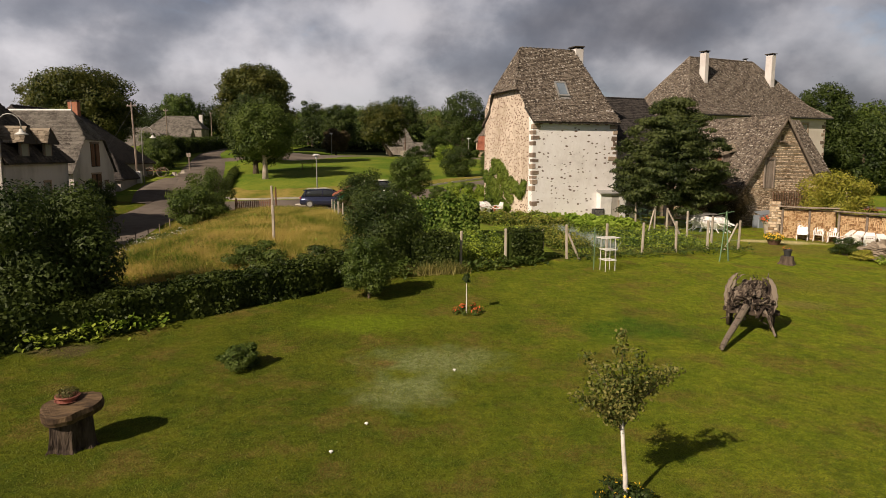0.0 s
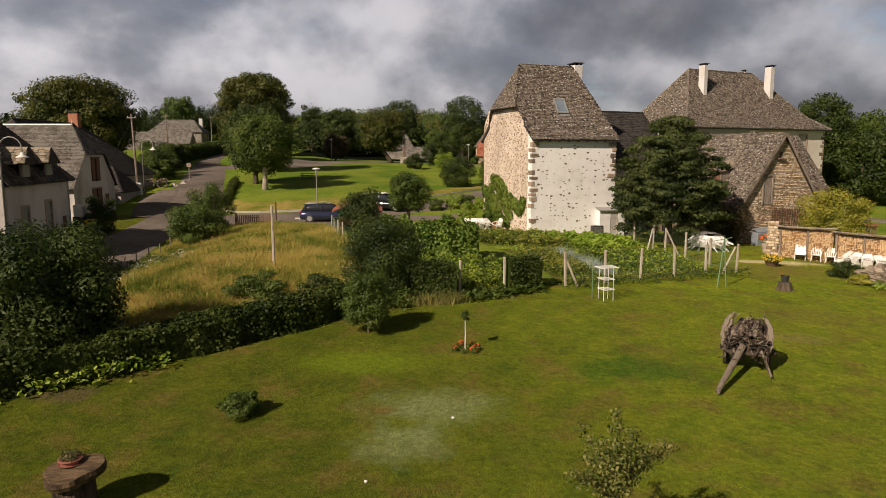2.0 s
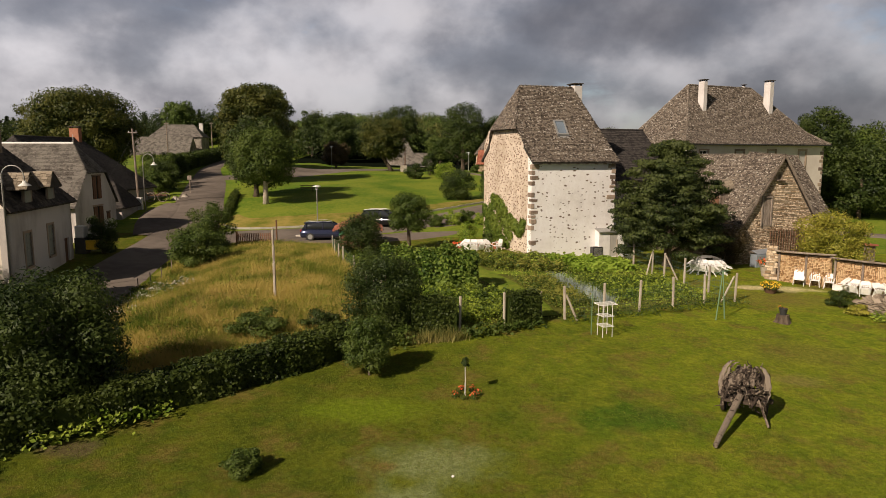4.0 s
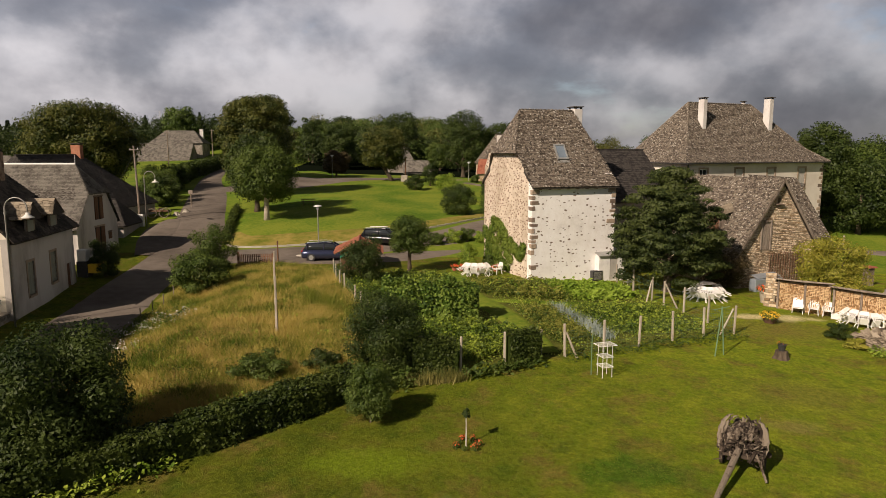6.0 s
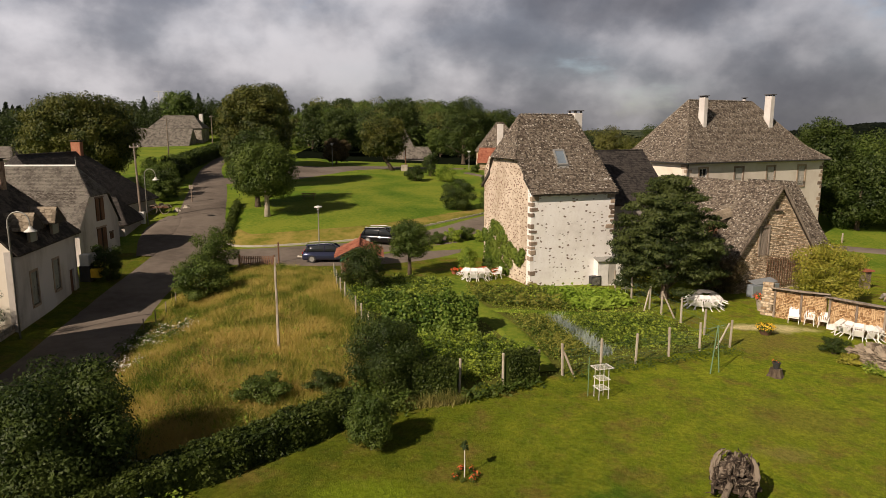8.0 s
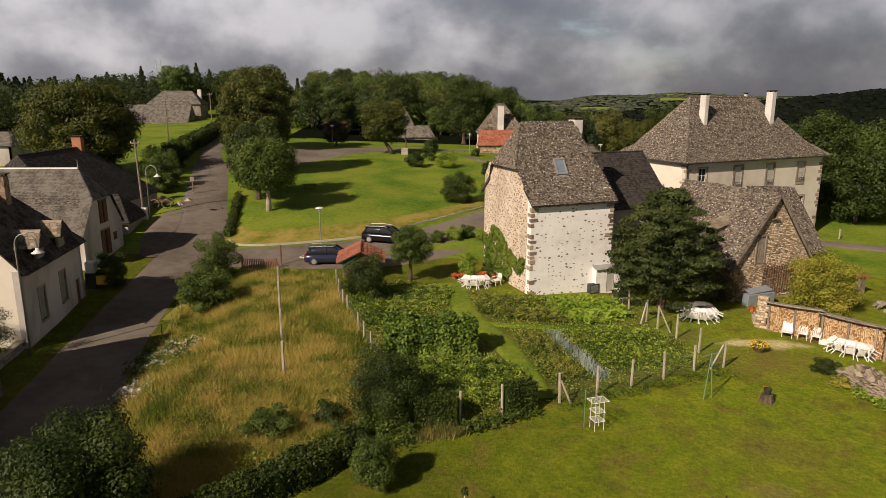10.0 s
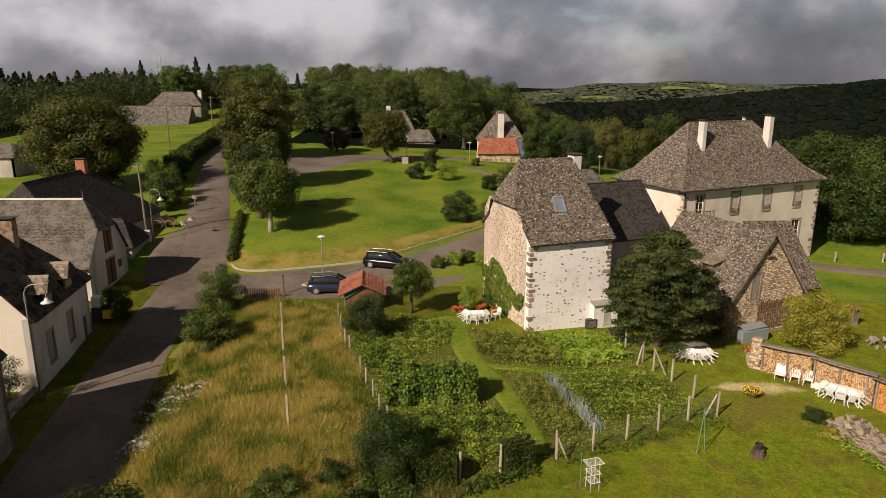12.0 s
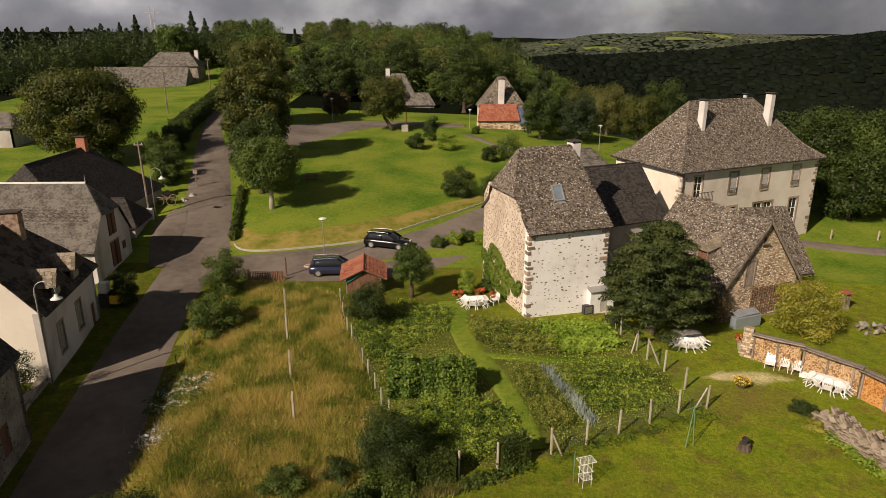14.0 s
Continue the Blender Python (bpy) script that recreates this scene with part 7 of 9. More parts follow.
ivy()
for x, y, w, h, mt in ((2.0, 53.6, 2.1, 2.3, L_BRIGHT), (3.9, 54.2, 1.6, 1.2, L_MID)):
    shrub("terrace_shrub", x, y, w, h, mt, "leafy shrub beside the terrace", int(x * 10), .14, 2200, 8)
for i, (x, y) in enumerate(((.9, 53.0), (1.4, 52.9), (2.9, 53.2), (3.3, 53.5), (4.2, 52.6))):
    flower_pot(x, y, gz(x, y), .24, .32, TERRA, "terracotta pot of red flowers on the terrace", F_RED, L_MID, False, 60 + i, 220, size=.11)
for i, (x, y, w, h) in enumerate(((-.6, 65.0, 1.8, 1.3), (1.0, 65.6, 2.0, 1.6), (2.4, 66.4, 1.8, 1.5), (3.8, 65.4, 1.6, 1.4))):
    shrub("lane_shrub", x, y, w, h, L_BRIGHT if i % 2 else L_MID, "round leafy shrub beside the lane", 70 + i, .15, 1600, 7)
strip("terrace_grass", [(-3, 62.6, 2), (1, 63.8, 3.0), (5, 66, 3.4)], GREEN, .09, "strip of grass between lane and terrace", "grass")


# ---- tiled shed and cars ----
shed = thing("garden_shed", pose(-6.85, 53.4, gz(-6.85, 53.4), 0, 0, 6), "small garden shed with red tiled roof", "shed")
for x_ in (-1.5, 1.42):
    part("side_wall", box(x_, 0, -.2, x_ + .08, 3.6, 1.5), WOOD, shed)
part("front_wall", hull([(-1.42, 0, -.2), (1.42, 0, -.2), (-1.42, 0, 1.5), (1.42, 0, 1.5), (0, 0, 2.1), (-1.42, .08, -.2), (1.42, .08, -.2), (-1.42, .08, 1.5), (1.42, .08, 1.5), (0, .08, 2.1)]), WOOD_BROWN, shed)
for s_ in (-1, 1):
    a_, b_, c_, d_ = (s_ * 1.95, -.35, 1.35), (s_ * 1.95, 3.9, 1.35), (0, 3.9, 2.28), (0, -.35, 2.28)
    part("roof", hull([a_, b_, c_, d_] + [(x, y, z - .08) for x, y, z in (a_, b_, c_, d_)]), SLATE_BASE, shed)
    slate_part(shed, [[b_, a_, d_, c_] if s_ < 0 else [a_, b_, c_, d_]], TILE_RED, 201, w=.22, h=.33, lift=.02, thick=.05)
part("ridge", tube([(0, -.4, 2.33), (0, 3.95, 2.33)], [.09, .09], 6), TILE_RED, shed)
tarp = part("tarpaulin", hull([(-1.5, -.12, 1.0), (-.2, -.12, 1.75), (-1.5, -.12, 1.25), (-.2, -.12, 1.9), (-1.5, -.08, 1.0), (-.2, -.08, 1.75), (-1.5, -.08, 1.25), (-.2, -.08, 1.9)]), plain("green_tarpaulin", (0.04, 0.22, 0.13), 0.5), shed)


def loft(stations, mat, name, parent, label=""):
    """Skin over cross-sections (x, [(y, z), ...]) that run from the left sill over the top to the right."""
    bm = bmesh.new()
    rings = [[bm.verts.new((x, y, z)) for y, z in sec] for x, sec in stations]
    for p, q in zip(rings, rings[1:]):
        for k in range(len(p)):
            bm.faces.new((p[k], p[(k + 1) % len(p)], q[(k + 1) % len(p)], q[k]))
    bm.faces.new(rings[0][::-1]); bm.faces.new(rings[-1])
    bmesh.ops.recalc_face_normals(bm, faces=list(bm.faces))
    bmesh.ops.bevel(bm, geom=[e for e in bm.edges if e.calc_face_angle(0) > .6], offset=.03, segments=2, affect="EDGES")
    return part(name, bm, mat, parent, label, True)


def paint_material(name, c):
    m = bpy.data.materials.new(name)
    m.use_nodes = True
    b = m.node_tree.nodes["Principled BSDF"]
    b.inputs["Base Color"].default_value = rgb(c)
    b.inputs["Metallic"].default_value, b.inputs["Roughness"].default_value = 0.55, 0.22
    b.inputs["Coat Weight"].default_value = 0.8
    return m


def car(m, paint, label, L=4.5, W=1.84, H=1.62):
    ob = thing("parked_car", m, label, "car", "parked cars")
    w = W / 2
    def sec(zl, zs, k=1.0):
        return [(-w * k, zl), (-w * k * 1.01, (zl + zs) / 2), (-w * k * .95, zs), (w * k * .95, zs), (w * k * 1.01, (zl + zs) / 2), (w * k, zl)]
    h = L / 2
    loft([(-h, sec(.38, .78, .9)), (-h + .12, sec(.26, .98, .97)), (-h + .9, sec(.24, .98)), (.6, sec(.24, .95)), (h - .75, sec(.24, .86, .98)), (h - .15, sec(.27, .72, .93)), (h, sec(.36, .60, .84))], paint, "body", ob)
    def cab(z0, z1, k0, k1):
        return [(-w * k0, z0), (-w * k1, z1), (w * k1, z1), (w * k0, z0)]
    loft([(-h + .12, cab(.95, .97, .92, .86)), (-h + .45, cab(.95, H - .14, .93, .76)), (-.3, cab(.94, H - .05, .94, .78)), (.35, cab(.93, H - .10, .94, .76)), (1.25, cab(.90, .93, .92, .86))], GLASS, "cabin_glass", ob)
    loft([(-h + .30, [(-w * .78, H - .16), (-w * .74, H - .09), (w * .74, H - .09), (w * .78, H - .16)]), (-.3, [(-w * .80, H - .08), (-w * .74, H), (w * .74, H), (w * .80, H - .08)]), (.42, [(-w * .76, H - .14), (-w * .72, H - .06), (w * .72, H - .06), (w * .76, H - .14)])], paint, "roof", ob)
    for sy in (-1, 1):
        part("roof_rail", tube([(-h + .5, sy * w * .72, H + .0), (-.3, sy * w * .72, H + .05), (.3, sy * w * .70, H - .01)], [.02] * 3, 5), METAL, ob)
        for xa, xb in (((-h + .45), (-h + .62)), ((-.38), (-.28)), ((.42), (1.22))):
            part("pillar", tube([(xa if xa < 0 else xb, sy * w * .945, .94), ((xa + xb) / 2 if xa < 0 else xa, sy * w * .80, H - .12)], [.045, .035], 5), paint, ob)
        part("mirror", box(.85, sy * (w + .08) - .09, .92, 1.0, sy * (w + .08) + .09, 1.06, .03), paint, ob)
        part("headlight", box(h - .34, sy * w * .68 - .2, .62, h - .06, sy * w * .68 + .2, .74, .03), GLASSW, ob)
        part("tail_light", box(-h + .0, sy * w * .74 - .16, .78, -h + .14, sy * w * .74 + .14, .95, .02), plain("red_lens", (0.35, 0.02, 0.02), 0.2), ob)
        for x in (-h + .85, h - .85):
            bm = lathe([(.22, -.1), (.33, -.1), (.34, -.05), (.34, .05), (.33, .1), (.22, .1)], 20)
            bmesh.ops.transform(bm, matrix=pose(x, sy * (w - .08), .34, 90), verts=list(bm.verts))
            tyre = part("tyre", bm, DARKMETAL, ob)
            bm = bmesh.new()
            for k in range(5):
                a = k * math.tau / 5
                add_tube(bm, [(0, 0, 0), (.2 * math.cos(a), .2 * math.sin(a), 0)], [.04, .03], 5)
            add_tube(bm, [(0, 0, -.02), (0, 0, .03)], [.215, .215], 16)
            bmesh.ops.transform(bm, matrix=pose(x, sy * (w + .0), .34, 90), verts=list(bm.verts))
            part("rim", bm, METAL, tyre)
    part("bumper", box(-h - .02, -w * .8, .34, -h + .12, w * .8, .52, .03), DARKMETAL, ob)
    part("grille", box(h - .06, -w * .5, .40, h + .012, w * .5, .56, .02), DARKMETAL, ob)
    part("number_plate", box(-h - .035, -.26, .58, -h + .02, .26, .69), LAMPW, ob)
    return ob


GLASSW = plain("clear_lamp_lens", (0.55, 0.56, 0.58), 0.15)
car(pose(-10.1, 58.3, gz(-10.1, 58.3) + .08, 0, 0, 4), paint_material("dark_blue_paint", (0.045, 0.055, 0.11)), "dark blue estate car parked beside the shed", 4.6)
car(pose(-5.7, 65.0, gz(-5.7, 65.0) + .10, 0, 0, -17), paint_material("black_paint", (0.012, 0.013, 0.015)), "black sport utility car parked on the lane", 4.7)
isl = thing("traffic_island", pose(-10.3, 60.4, gz(-10.3, 60.4), 0, 0, 8), "small grass island with pale kerb", "island", kind="structure")
part("kerb", tube([(3.0 * math.cos(a), .72 * math.sin(a), .10) for a in np.linspace(0, math.tau, 25)], [.09] * 25, 6), KERB, isl)
part("turf", hull([(2.95 * math.cos(a), .68 * math.sin(a), z) for a in np.linspace(0, math.tau, 24) for z in (0, .15)] + [(x, 0, .24) for x in (-1.5, 1.5)]), BANK, isl)


def kerb_line(pts, group):
    C = smooth_line([(x, y, 0) for x, y in pts], 1.0)
    bm0 = box(-.5, -.07, -.1, .49, .07, .13, .015)
    me = bpy.data.meshes.new("kerb_stone"); bm0.to_mesh(me); bm0.free(); me.materials.append(KERB)
    x0, y0 = C[0][:2]
    ob = thing("kerb", pose(x0, y0, gz(x0, y0)), "pale stone kerb between lane and green", "kerb", kind="structure")
    for p, q in zip(C, C[1:]):
        d = q - p
        o = new("kerb_stone", me); o.parent = ob
        cx, cy = (p + q)[:2] / 2
        o.matrix_basis = pose(cx - x0, cy - y0, gz(cx, cy) - gz(x0, y0) + .05, 0, 0, math.degrees(math.atan2(d[1], d[0]))) @ Matrix.Diagonal((np.hypot(*d[:2]), 1, 1, 1))


kerb_line([(-21.6, 65.6), (-20.6, 64.3), (-18.5, 63.9), (-14.0, 64.8), (-8, 66.8), (-3.0, 70.8), (2.6, 75.6), (8, 81)], "kerbs")


# ---- lamps, poles and wires ----
def swan_lamp(x, y, h, dirx, diry, label):
    ob = thing("street_lamp", pose(x, y, gz(x, y)), label, "street lamp", "swan-neck street lamps")
    R = .62
    pts = [(0, 0, -.2), (0, 0, h - R)] + [(dirx * R * (1 - math.cos(a)), diry * R * (1 - math.cos(a)), h - R + R * math.sin(a)) for a in np.linspace(.3, math.pi, 8)] + [(dirx * 2 * R, diry * 2 * R, h - R - .25)]
    part("pole", tube(pts, [.06, .045] + [.035] * (len(pts) - 2), 8), LAMPPOLE, ob, "", True)
    part("collar", tube([(0, 0, h - R - .35), (0, 0, h - R - .2)], [.075, .075], 8), LAMPPOLE, ob)
    bm = lathe([(.10, .30), (.12, .18), (.34, .03), (.36, 0.0), (.30, 0.0), (.08, .14)], 16)
    bmesh.ops.transform(bm, matrix=pose(dirx * 2 * R, diry * 2 * R, h - R - .55), verts=list(bm.verts))
    part("shade", bm, LAMPW, ob, "pale bell-shaped shade", True)
    return ob


LAMPPOLE = plain("grey_lamp_pole", (0.30, 0.30, 0.27), 0.5, 0.4)
swan_lamp(-25.15, 38.2, 7.6, .98, .1, "swan-neck street lamp with bell shade")
swan_lamp(-31.5, 70.5, 8.76 - gz(-31.5, 70.5), .98, -.1, "swan-neck street lamp with bell shade")


def post_lamp(x, y, h):
    ob = thing("park_lamp", pose(x, y, gz(x, y)), "slim post lamp with flat round head", "street lamp", "post lamps on the green")
    part("pole", tube([(0, 0, -.2), (0, 0, h - .3)], [.055, .045], 8), LAMPPOLE, ob)
    part("base_sleeve", tube([(0, 0, 0), (0, 0, 1.0)], [.075, .07], 8), LAMPPOLE, ob)
    part("lantern", tube([(0, 0, h - .3), (0, 0, h)], [.10, .13], 10), GLASSW, ob)
    part("hood", lathe([(.38, h - .02), (.36, h + .03), (.06, h + .12)], 16), LAMPW, ob)


for x, y, h in ((-11.5, 61.0, 4.5), (4.76, 125.0, 3.4), (25.5, 109.5, 4.0), (-22, 133, 4.3)):
    post_lamp(x, y, h)


def wooden_pole(x, y, h, lean=0.0, name="utility_pole"):
    ob = thing(name, pose(x, y, gz(x, y), 0, lean), "grey utility pole with insulators", "utility pole", "utility poles")
    part("pole", tube([(0, 0, -.3), (0, 0, h * .5), (0, 0, h)], [.15, .12, .09], 8), WOOD, ob)
    part("crossarm", box(-.5, -.05, h - .45, .5, .05, h - .35), WOOD, ob)
    for s in (-.4, 0, .4):
        part("insulator", tube([(s, 0, h - .35), (s, 0, h - .2)], [.04, .03], 6), LAMPW, ob)


wooden_pole(-32.75, 71.8, 11.4 - gz(-32.75, 71.8), -1.5)
wooden_pole(-56, 137, 8.5)
wooden_pole(-56.5, 165, 8.5)
wooden_pole(-66, 122, 8.0)
box_ = thing("meter_box", pose(-32.3, 70.9, gz(-32.3, 70.9)), "pale utility cabinet at the pole's foot", "cabinet")
part("cabinet", box(-.35, -.2, 0, .35, .2, 1.3, .02), LAMPW, box_)


def cable(p, q, sag, label="thin overhead cable between poles"):
    p, q = Vector(p), Vector(q)
    pts = [p.lerp(q, k / 14) - Vector((0, 0, sag * 4 * (k / 14) * (1 - k / 14))) - p for k in range(15)]
    ob = part("overhead_cable", tube(pts, [.012] * 15, 4), DARKMETAL)
    ob.matrix_basis = Matrix.Translation(p)
    tagged(ob, label, "cable", "overhead cables")


zt = 11.1
cable((-32.9, 71.8, zt), (-56, 137, gz(-56, 137) + 8.2), 1.6)
cable((-32.7, 71.7, zt), (-31.2, 62.0, 6.2), .2)
cable((-56, 137, gz(-56, 137) + 8.2), (-56.5, 165, gz(-56.5, 165) + 8.2), .4)


def antenna(parent, x, y, z, h, n):
    a = part("aerial", tube([(x, y, z), (x, y, z + h)], [.025, .02], 5), METAL, parent)
    part("boom", tube([(x - .2, y, z + h - .1), (x + 1.5, y, z + h)], [.015, .015], 4), METAL, a)
    for k in range(n):
        xx = x + .0 + k * .2
        part("element", tube([(xx, y - .35 + .02 * k, z + h - .08 + .01 * k), (xx, y + .35 - .02 * k, z + h - .08 + .01 * k)], [.008, .008], 4), METAL, a)


antenna(h1, 4.6, 5.0, 8.6, 3.4, 7)
antenna(h2, 9.6, 3.4, 7.8, 2.2, 6)

py = thing("power_pylon", pose(-174, 420, gz(-174, 420)) @ Matrix.Diagonal((.9, .9, .9, 1)), "distant steel lattice power pylon", "pylon")
bm = bmesh.new()
for sx in (-1, 1):
    for sy in (-1, 1):
        add_tube(bm, [(sx * 3, sy * 3, -1), (sx * 1.0, sy * 1.0, 24), (sx * 1.6, sy * .6, 29), (sx * 1.6, sy * .3, 34)], [.2, .16, .14, .12], 4)
for k in range(9):
    z0_, z1_ = k * 3.0, (k + 1) * 3.0
    r0_, r1_ = 3 - 2 * z0_ / 24 if z0_ < 24 else 1.2, 3 - 2 * z1_ / 24 if z1_ < 24 else 1.2
    for s in (-1, 1):
        add_tube(bm, [(-r0_, s * r0_, z0_), (r1_, s * r1_, z1_)], [.10, .10], 3)
        add_tube(bm, [(r0_, s * r0_, z0_), (-r1_, s * r1_, z1_)], [.10, .10], 3)
for zz, ww in ((30, 5.0), (34, 5.0)):
    add_tube(bm, [(-ww, 0, zz), (ww, 0, zz)], [.14, .14], 4)
part("lattice", bm, METAL, py)


# ---- things on the green and across the road ----
def picnic_table(x, y, rz):
    ob = thing("picnic_table", pose(x, y, gz(x, y), 0, 0, rz), "dark wooden picnic table on the grass", "table")
    part("tabletop", box(-.9, -.36, .70, .9, .36, .76), WOOD_BROWN, ob)
    for s in (-.72, .72):
        part("bench", box(-.9, s - .13, .41, .9, s + .13, .46), WOOD_BROWN, ob)
    for x_ in (-.6, .6):
        for s in (-1, 1):
            part("leg", tube([(x_, s * .25, .70), (x_, s * .7, 0)], [.045, .045], 4), WOOD_BROWN, ob)
        part("brace", tube([(x_, -.75, .40), (x_, .75, .40)], [.035, .035], 4), WOOD_BROWN, ob)


picnic_table(-17.4, 86.0, 12)
well = thing("stone_well", pose(-7.0, 120.7, gz(-7.0, 120.7)), "small square stone well post beside the lime", "well")
part("block", box(-.6, -.6, -.2, .6, .6, 1.1, .06), STONE_GREY, well)
part("post", tube([(.2, .2, 1.0), (.2, .2, 4.2)], [.10, .08], 7), WOOD_BROWN, well)

wg = thing("display_wagon", pose(-32.3, 75.6, gz(-32.3, 75.6), 0, 0, 10), "old wooden wagon displayed on the grass", "cart")
part("bed", box(-1.0, -.5, .65, 1.0, .5, .78), WOOD_BROWN, wg)
for k in range(6):
    part("side_bar", tube([(-1 + k * .4, -.5, .75), (-1 + k * .4, -.62, 1.15)], [.03, .03], 5), WOOD_BROWN, wg)
for x_ in (-.65, .65):
    for s in (-.62, .62):
        n = 18
        part("wheel", tube([(x_ + .5 * math.cos(a), s, .5 + .5 * math.sin(a)) for a in np.linspace(0, math.tau, n + 1)], [.045] * (n + 1), 5), WOOD, wg)
ts = thing("trail_sign", pose(-31.2, 82.5, gz(-31.2, 82.5)), "plain wooden sign post on the grass", "sign")
part("post", box(-.06, -.06, -.2, .06, .06, 2.2), WOOD, ts)
part("board", box(-.25, -.09, 1.7, .25, -.06, 2.2), WOOD, ts)
for x, y in ((-30.8, 76.8), (-30.4, 78.6), (-33.8, 79.6)):
    fs = part("boulder", stump_mesh(.4, .25, .4, int(-x * 10)), STONE_GREY)
    fs.matrix_basis = pose(x, y, gz(x, y))
    tagged(fs, "pale boulder on the grass", "rock", "boulders on the grass")

# low walls and gardens before the road houses
gw = thing("garden_wall", pose(-25.2, 33.2, gz(-25.2, 33.2) - .1, 0, 0, 98), "low stone garden wall along the road", "wall")
part("core", box(0, .03, -.3, 6.4, .4, .75), MORTAR, gw)
V, F = stones(6.4, .75, 23, (.35, .2))
tagged(from_np("stone_facing", V, F, STONE_GREY, gw), kind="stuff")
part("coping", box(-.05, -.06, .755, 6.45, .46, .83, .02), CONC, gw)
shrub("front_garden_shrub", -27.0, 36.9, 3.8, 3.2, L_DARK, "large dark front-garden shrub beside the house", 80, .15, 2600, 9)
shrub("front_garden_shrub", -27.4, 34.4, 3.4, 2.6, L_DARK, "dark front-garden shrub behind the wall", 81, .14, 2000, 8)
shrub("front_garden_shrub", -26.3, 51.2, 2.7, 3.0, L_DARK, "dark shrub in front of the gabled house", 82, .16, 3600, 10)
gas = thing("garden_clutter", pose(-27.6, 50.6, gz(-27.6, 50.6)), "white canister and yellow crate beside the wall", "crate")
part("canister", box(-.35, -.35, 1.2, .35, .35, 2.1, .05), LAMPW, gas)
part("stand", box(-.4, -.4, -.1, .4, .4, 1.2, .03), DARKMETAL, gas)
part("crate", box(.45, -.4, .3, 1.2, .3, 1.0, .03), F_YELL, gas)


# ---- vegetable garden ----
def leaf_patch(name, poly, h, n, size, mat, label, seed, lump=.8, blades=False, kind="stuff", category="plants", edge=.28, lean=.32, mask=None, clear=None):
    """Low leafy plants filling a plot."""
    rng = np.random.default_rng(seed)
    P = np.array(poly, float)
    lo, hi = P.min(0), P.max(0)
    xy = lo + (hi - lo) * rng.random((int(n * 2.2), 2))
    ok = in_poly(xy[:, 0], xy[:, 1], poly)
    xy = xy[ok]
    if mask is not None:
        w1 = np.sin(xy[:, 0] * .83 + 1.4 * np.sin(xy[:, 1] * .47 + seed)) * np.sin(xy[:, 1] * .61 + 1.2 * np.sin(xy[:, 0] * .9)) + .35 * np.sin(xy[:, 0] * 2.3 + xy[:, 1] * 1.7)
        xy = xy[w1 + .5 * rng.normal(size=len(xy)) * .4 > mask]
    if clear is not None:
        xy = xy[~in_poly(xy[:, 0], xy[:, 1], clear)]
    xy = xy[:n]
    xy = xy + rng.normal(size=xy.shape) * edge
    n = len(xy)
    f = .5 + .25 * np.sin(xy[:, 0] * 6.3 * lump + 1.2 * np.sin(xy[:, 1] * 3.1)) + .25 * np.sin(xy[:, 1] * 5.7 * lump + seed)
    z = h * (.25 + .75 * f) * np.sqrt(rng.random(n))
    o = P.mean(0)
    zo = gz(*o)
    C = np.stack([xy[:, 0] - o[0], xy[:, 1] - o[1], ground_z(xy[:, 0], xy[:, 1]) - zo + z], 1)
    if blades:
        a = rng.random(n) * math.tau
        C[:, 2] -= z
        L = h * (.6 + .6 * rng.random(n)) * (.6 + .6 * f)
        side = np.stack([np.cos(a), np.sin(a), np.zeros(n)], 1) * size * (.6 + .8 * rng.random(n))[:, None] * .5
        ln = rng.normal(size=(n, 2)) * lean
        tip = C + np.stack([ln[:, 0] * L, ln[:, 1] * L, L], 1)
        V = np.stack([C - side, C + side, tip], 1).reshape(-1, 3)
        F = np.arange(n)[:, None] * 3 + np.arange(3)[None, :]
    else:
        nn = rng.normal(size=(n, 3)) * .55 + np.array([0, 0, 1.0])
        nn /= np.linalg.norm(nn, axis=1)[:, None]
        t = np.cross(nn, rng.normal(size=(n, 3)))
        t /= np.linalg.norm(t, axis=1)[:, None]
        b = np.cross(nn, t)
        s = size * (.6 + .8 * rng.random(n))[:, None]
        V = np.stack([C - t * s * .5, C + b * s * .36 + nn * s * .1, C + t * s * .5, C - b * s * .36 + nn * s * .1], 1).reshape(-1, 3)
        F = np.arange(n)[:, None] * 4 + np.arange(4)[None, :]
    ob = from_np(name, V, F, mat)
    ob.matrix_basis = pose(o[0], o[1], zo)
    return tagged(ob, label, category, kind=kind)


L_VEG = leafm("vegetable_leaves", (0.078, 0.138, 0.013), (0.18, 0.265, 0.028), (0.34, 0.41, 0.056), 0.28, 0.5)
L_SQUASH = leafm("squash_leaves", (0.10, 0.18, 0.012), (0.19, 0.30, 0.025), (0.29, 0.40, 0.05))
L_BEAN = leafm("climbing_bean_leaves", (0.036, 0.078, 0.010), (0.090, 0.160, 0.020), (0.20, 0.28, 0.045), 0.28, 0.55)
L_LEEK = leafm("blue_grey_leek_leaves", (0.15, 0.20, 0.18), (0.26, 0.32, 0.29), (0.38, 0.44, 0.40))
L_OCHRE = leafm("ageing_bean_leaves", (0.075, 0.105, 0.014), (0.155, 0.19, 0.028), (0.30, 0.30, 0.058), 0.28, 0.5)
leaf_patch("potato_bed", [(-6.4, 44.6), (-4.8, 40.6), (.1, 46.0), (.4, 49.5), (-3.4, 51.0), (-6.6, 48.0)], .50, 14000, .13, L_VEG, "leafy bed of potato plants", 1)
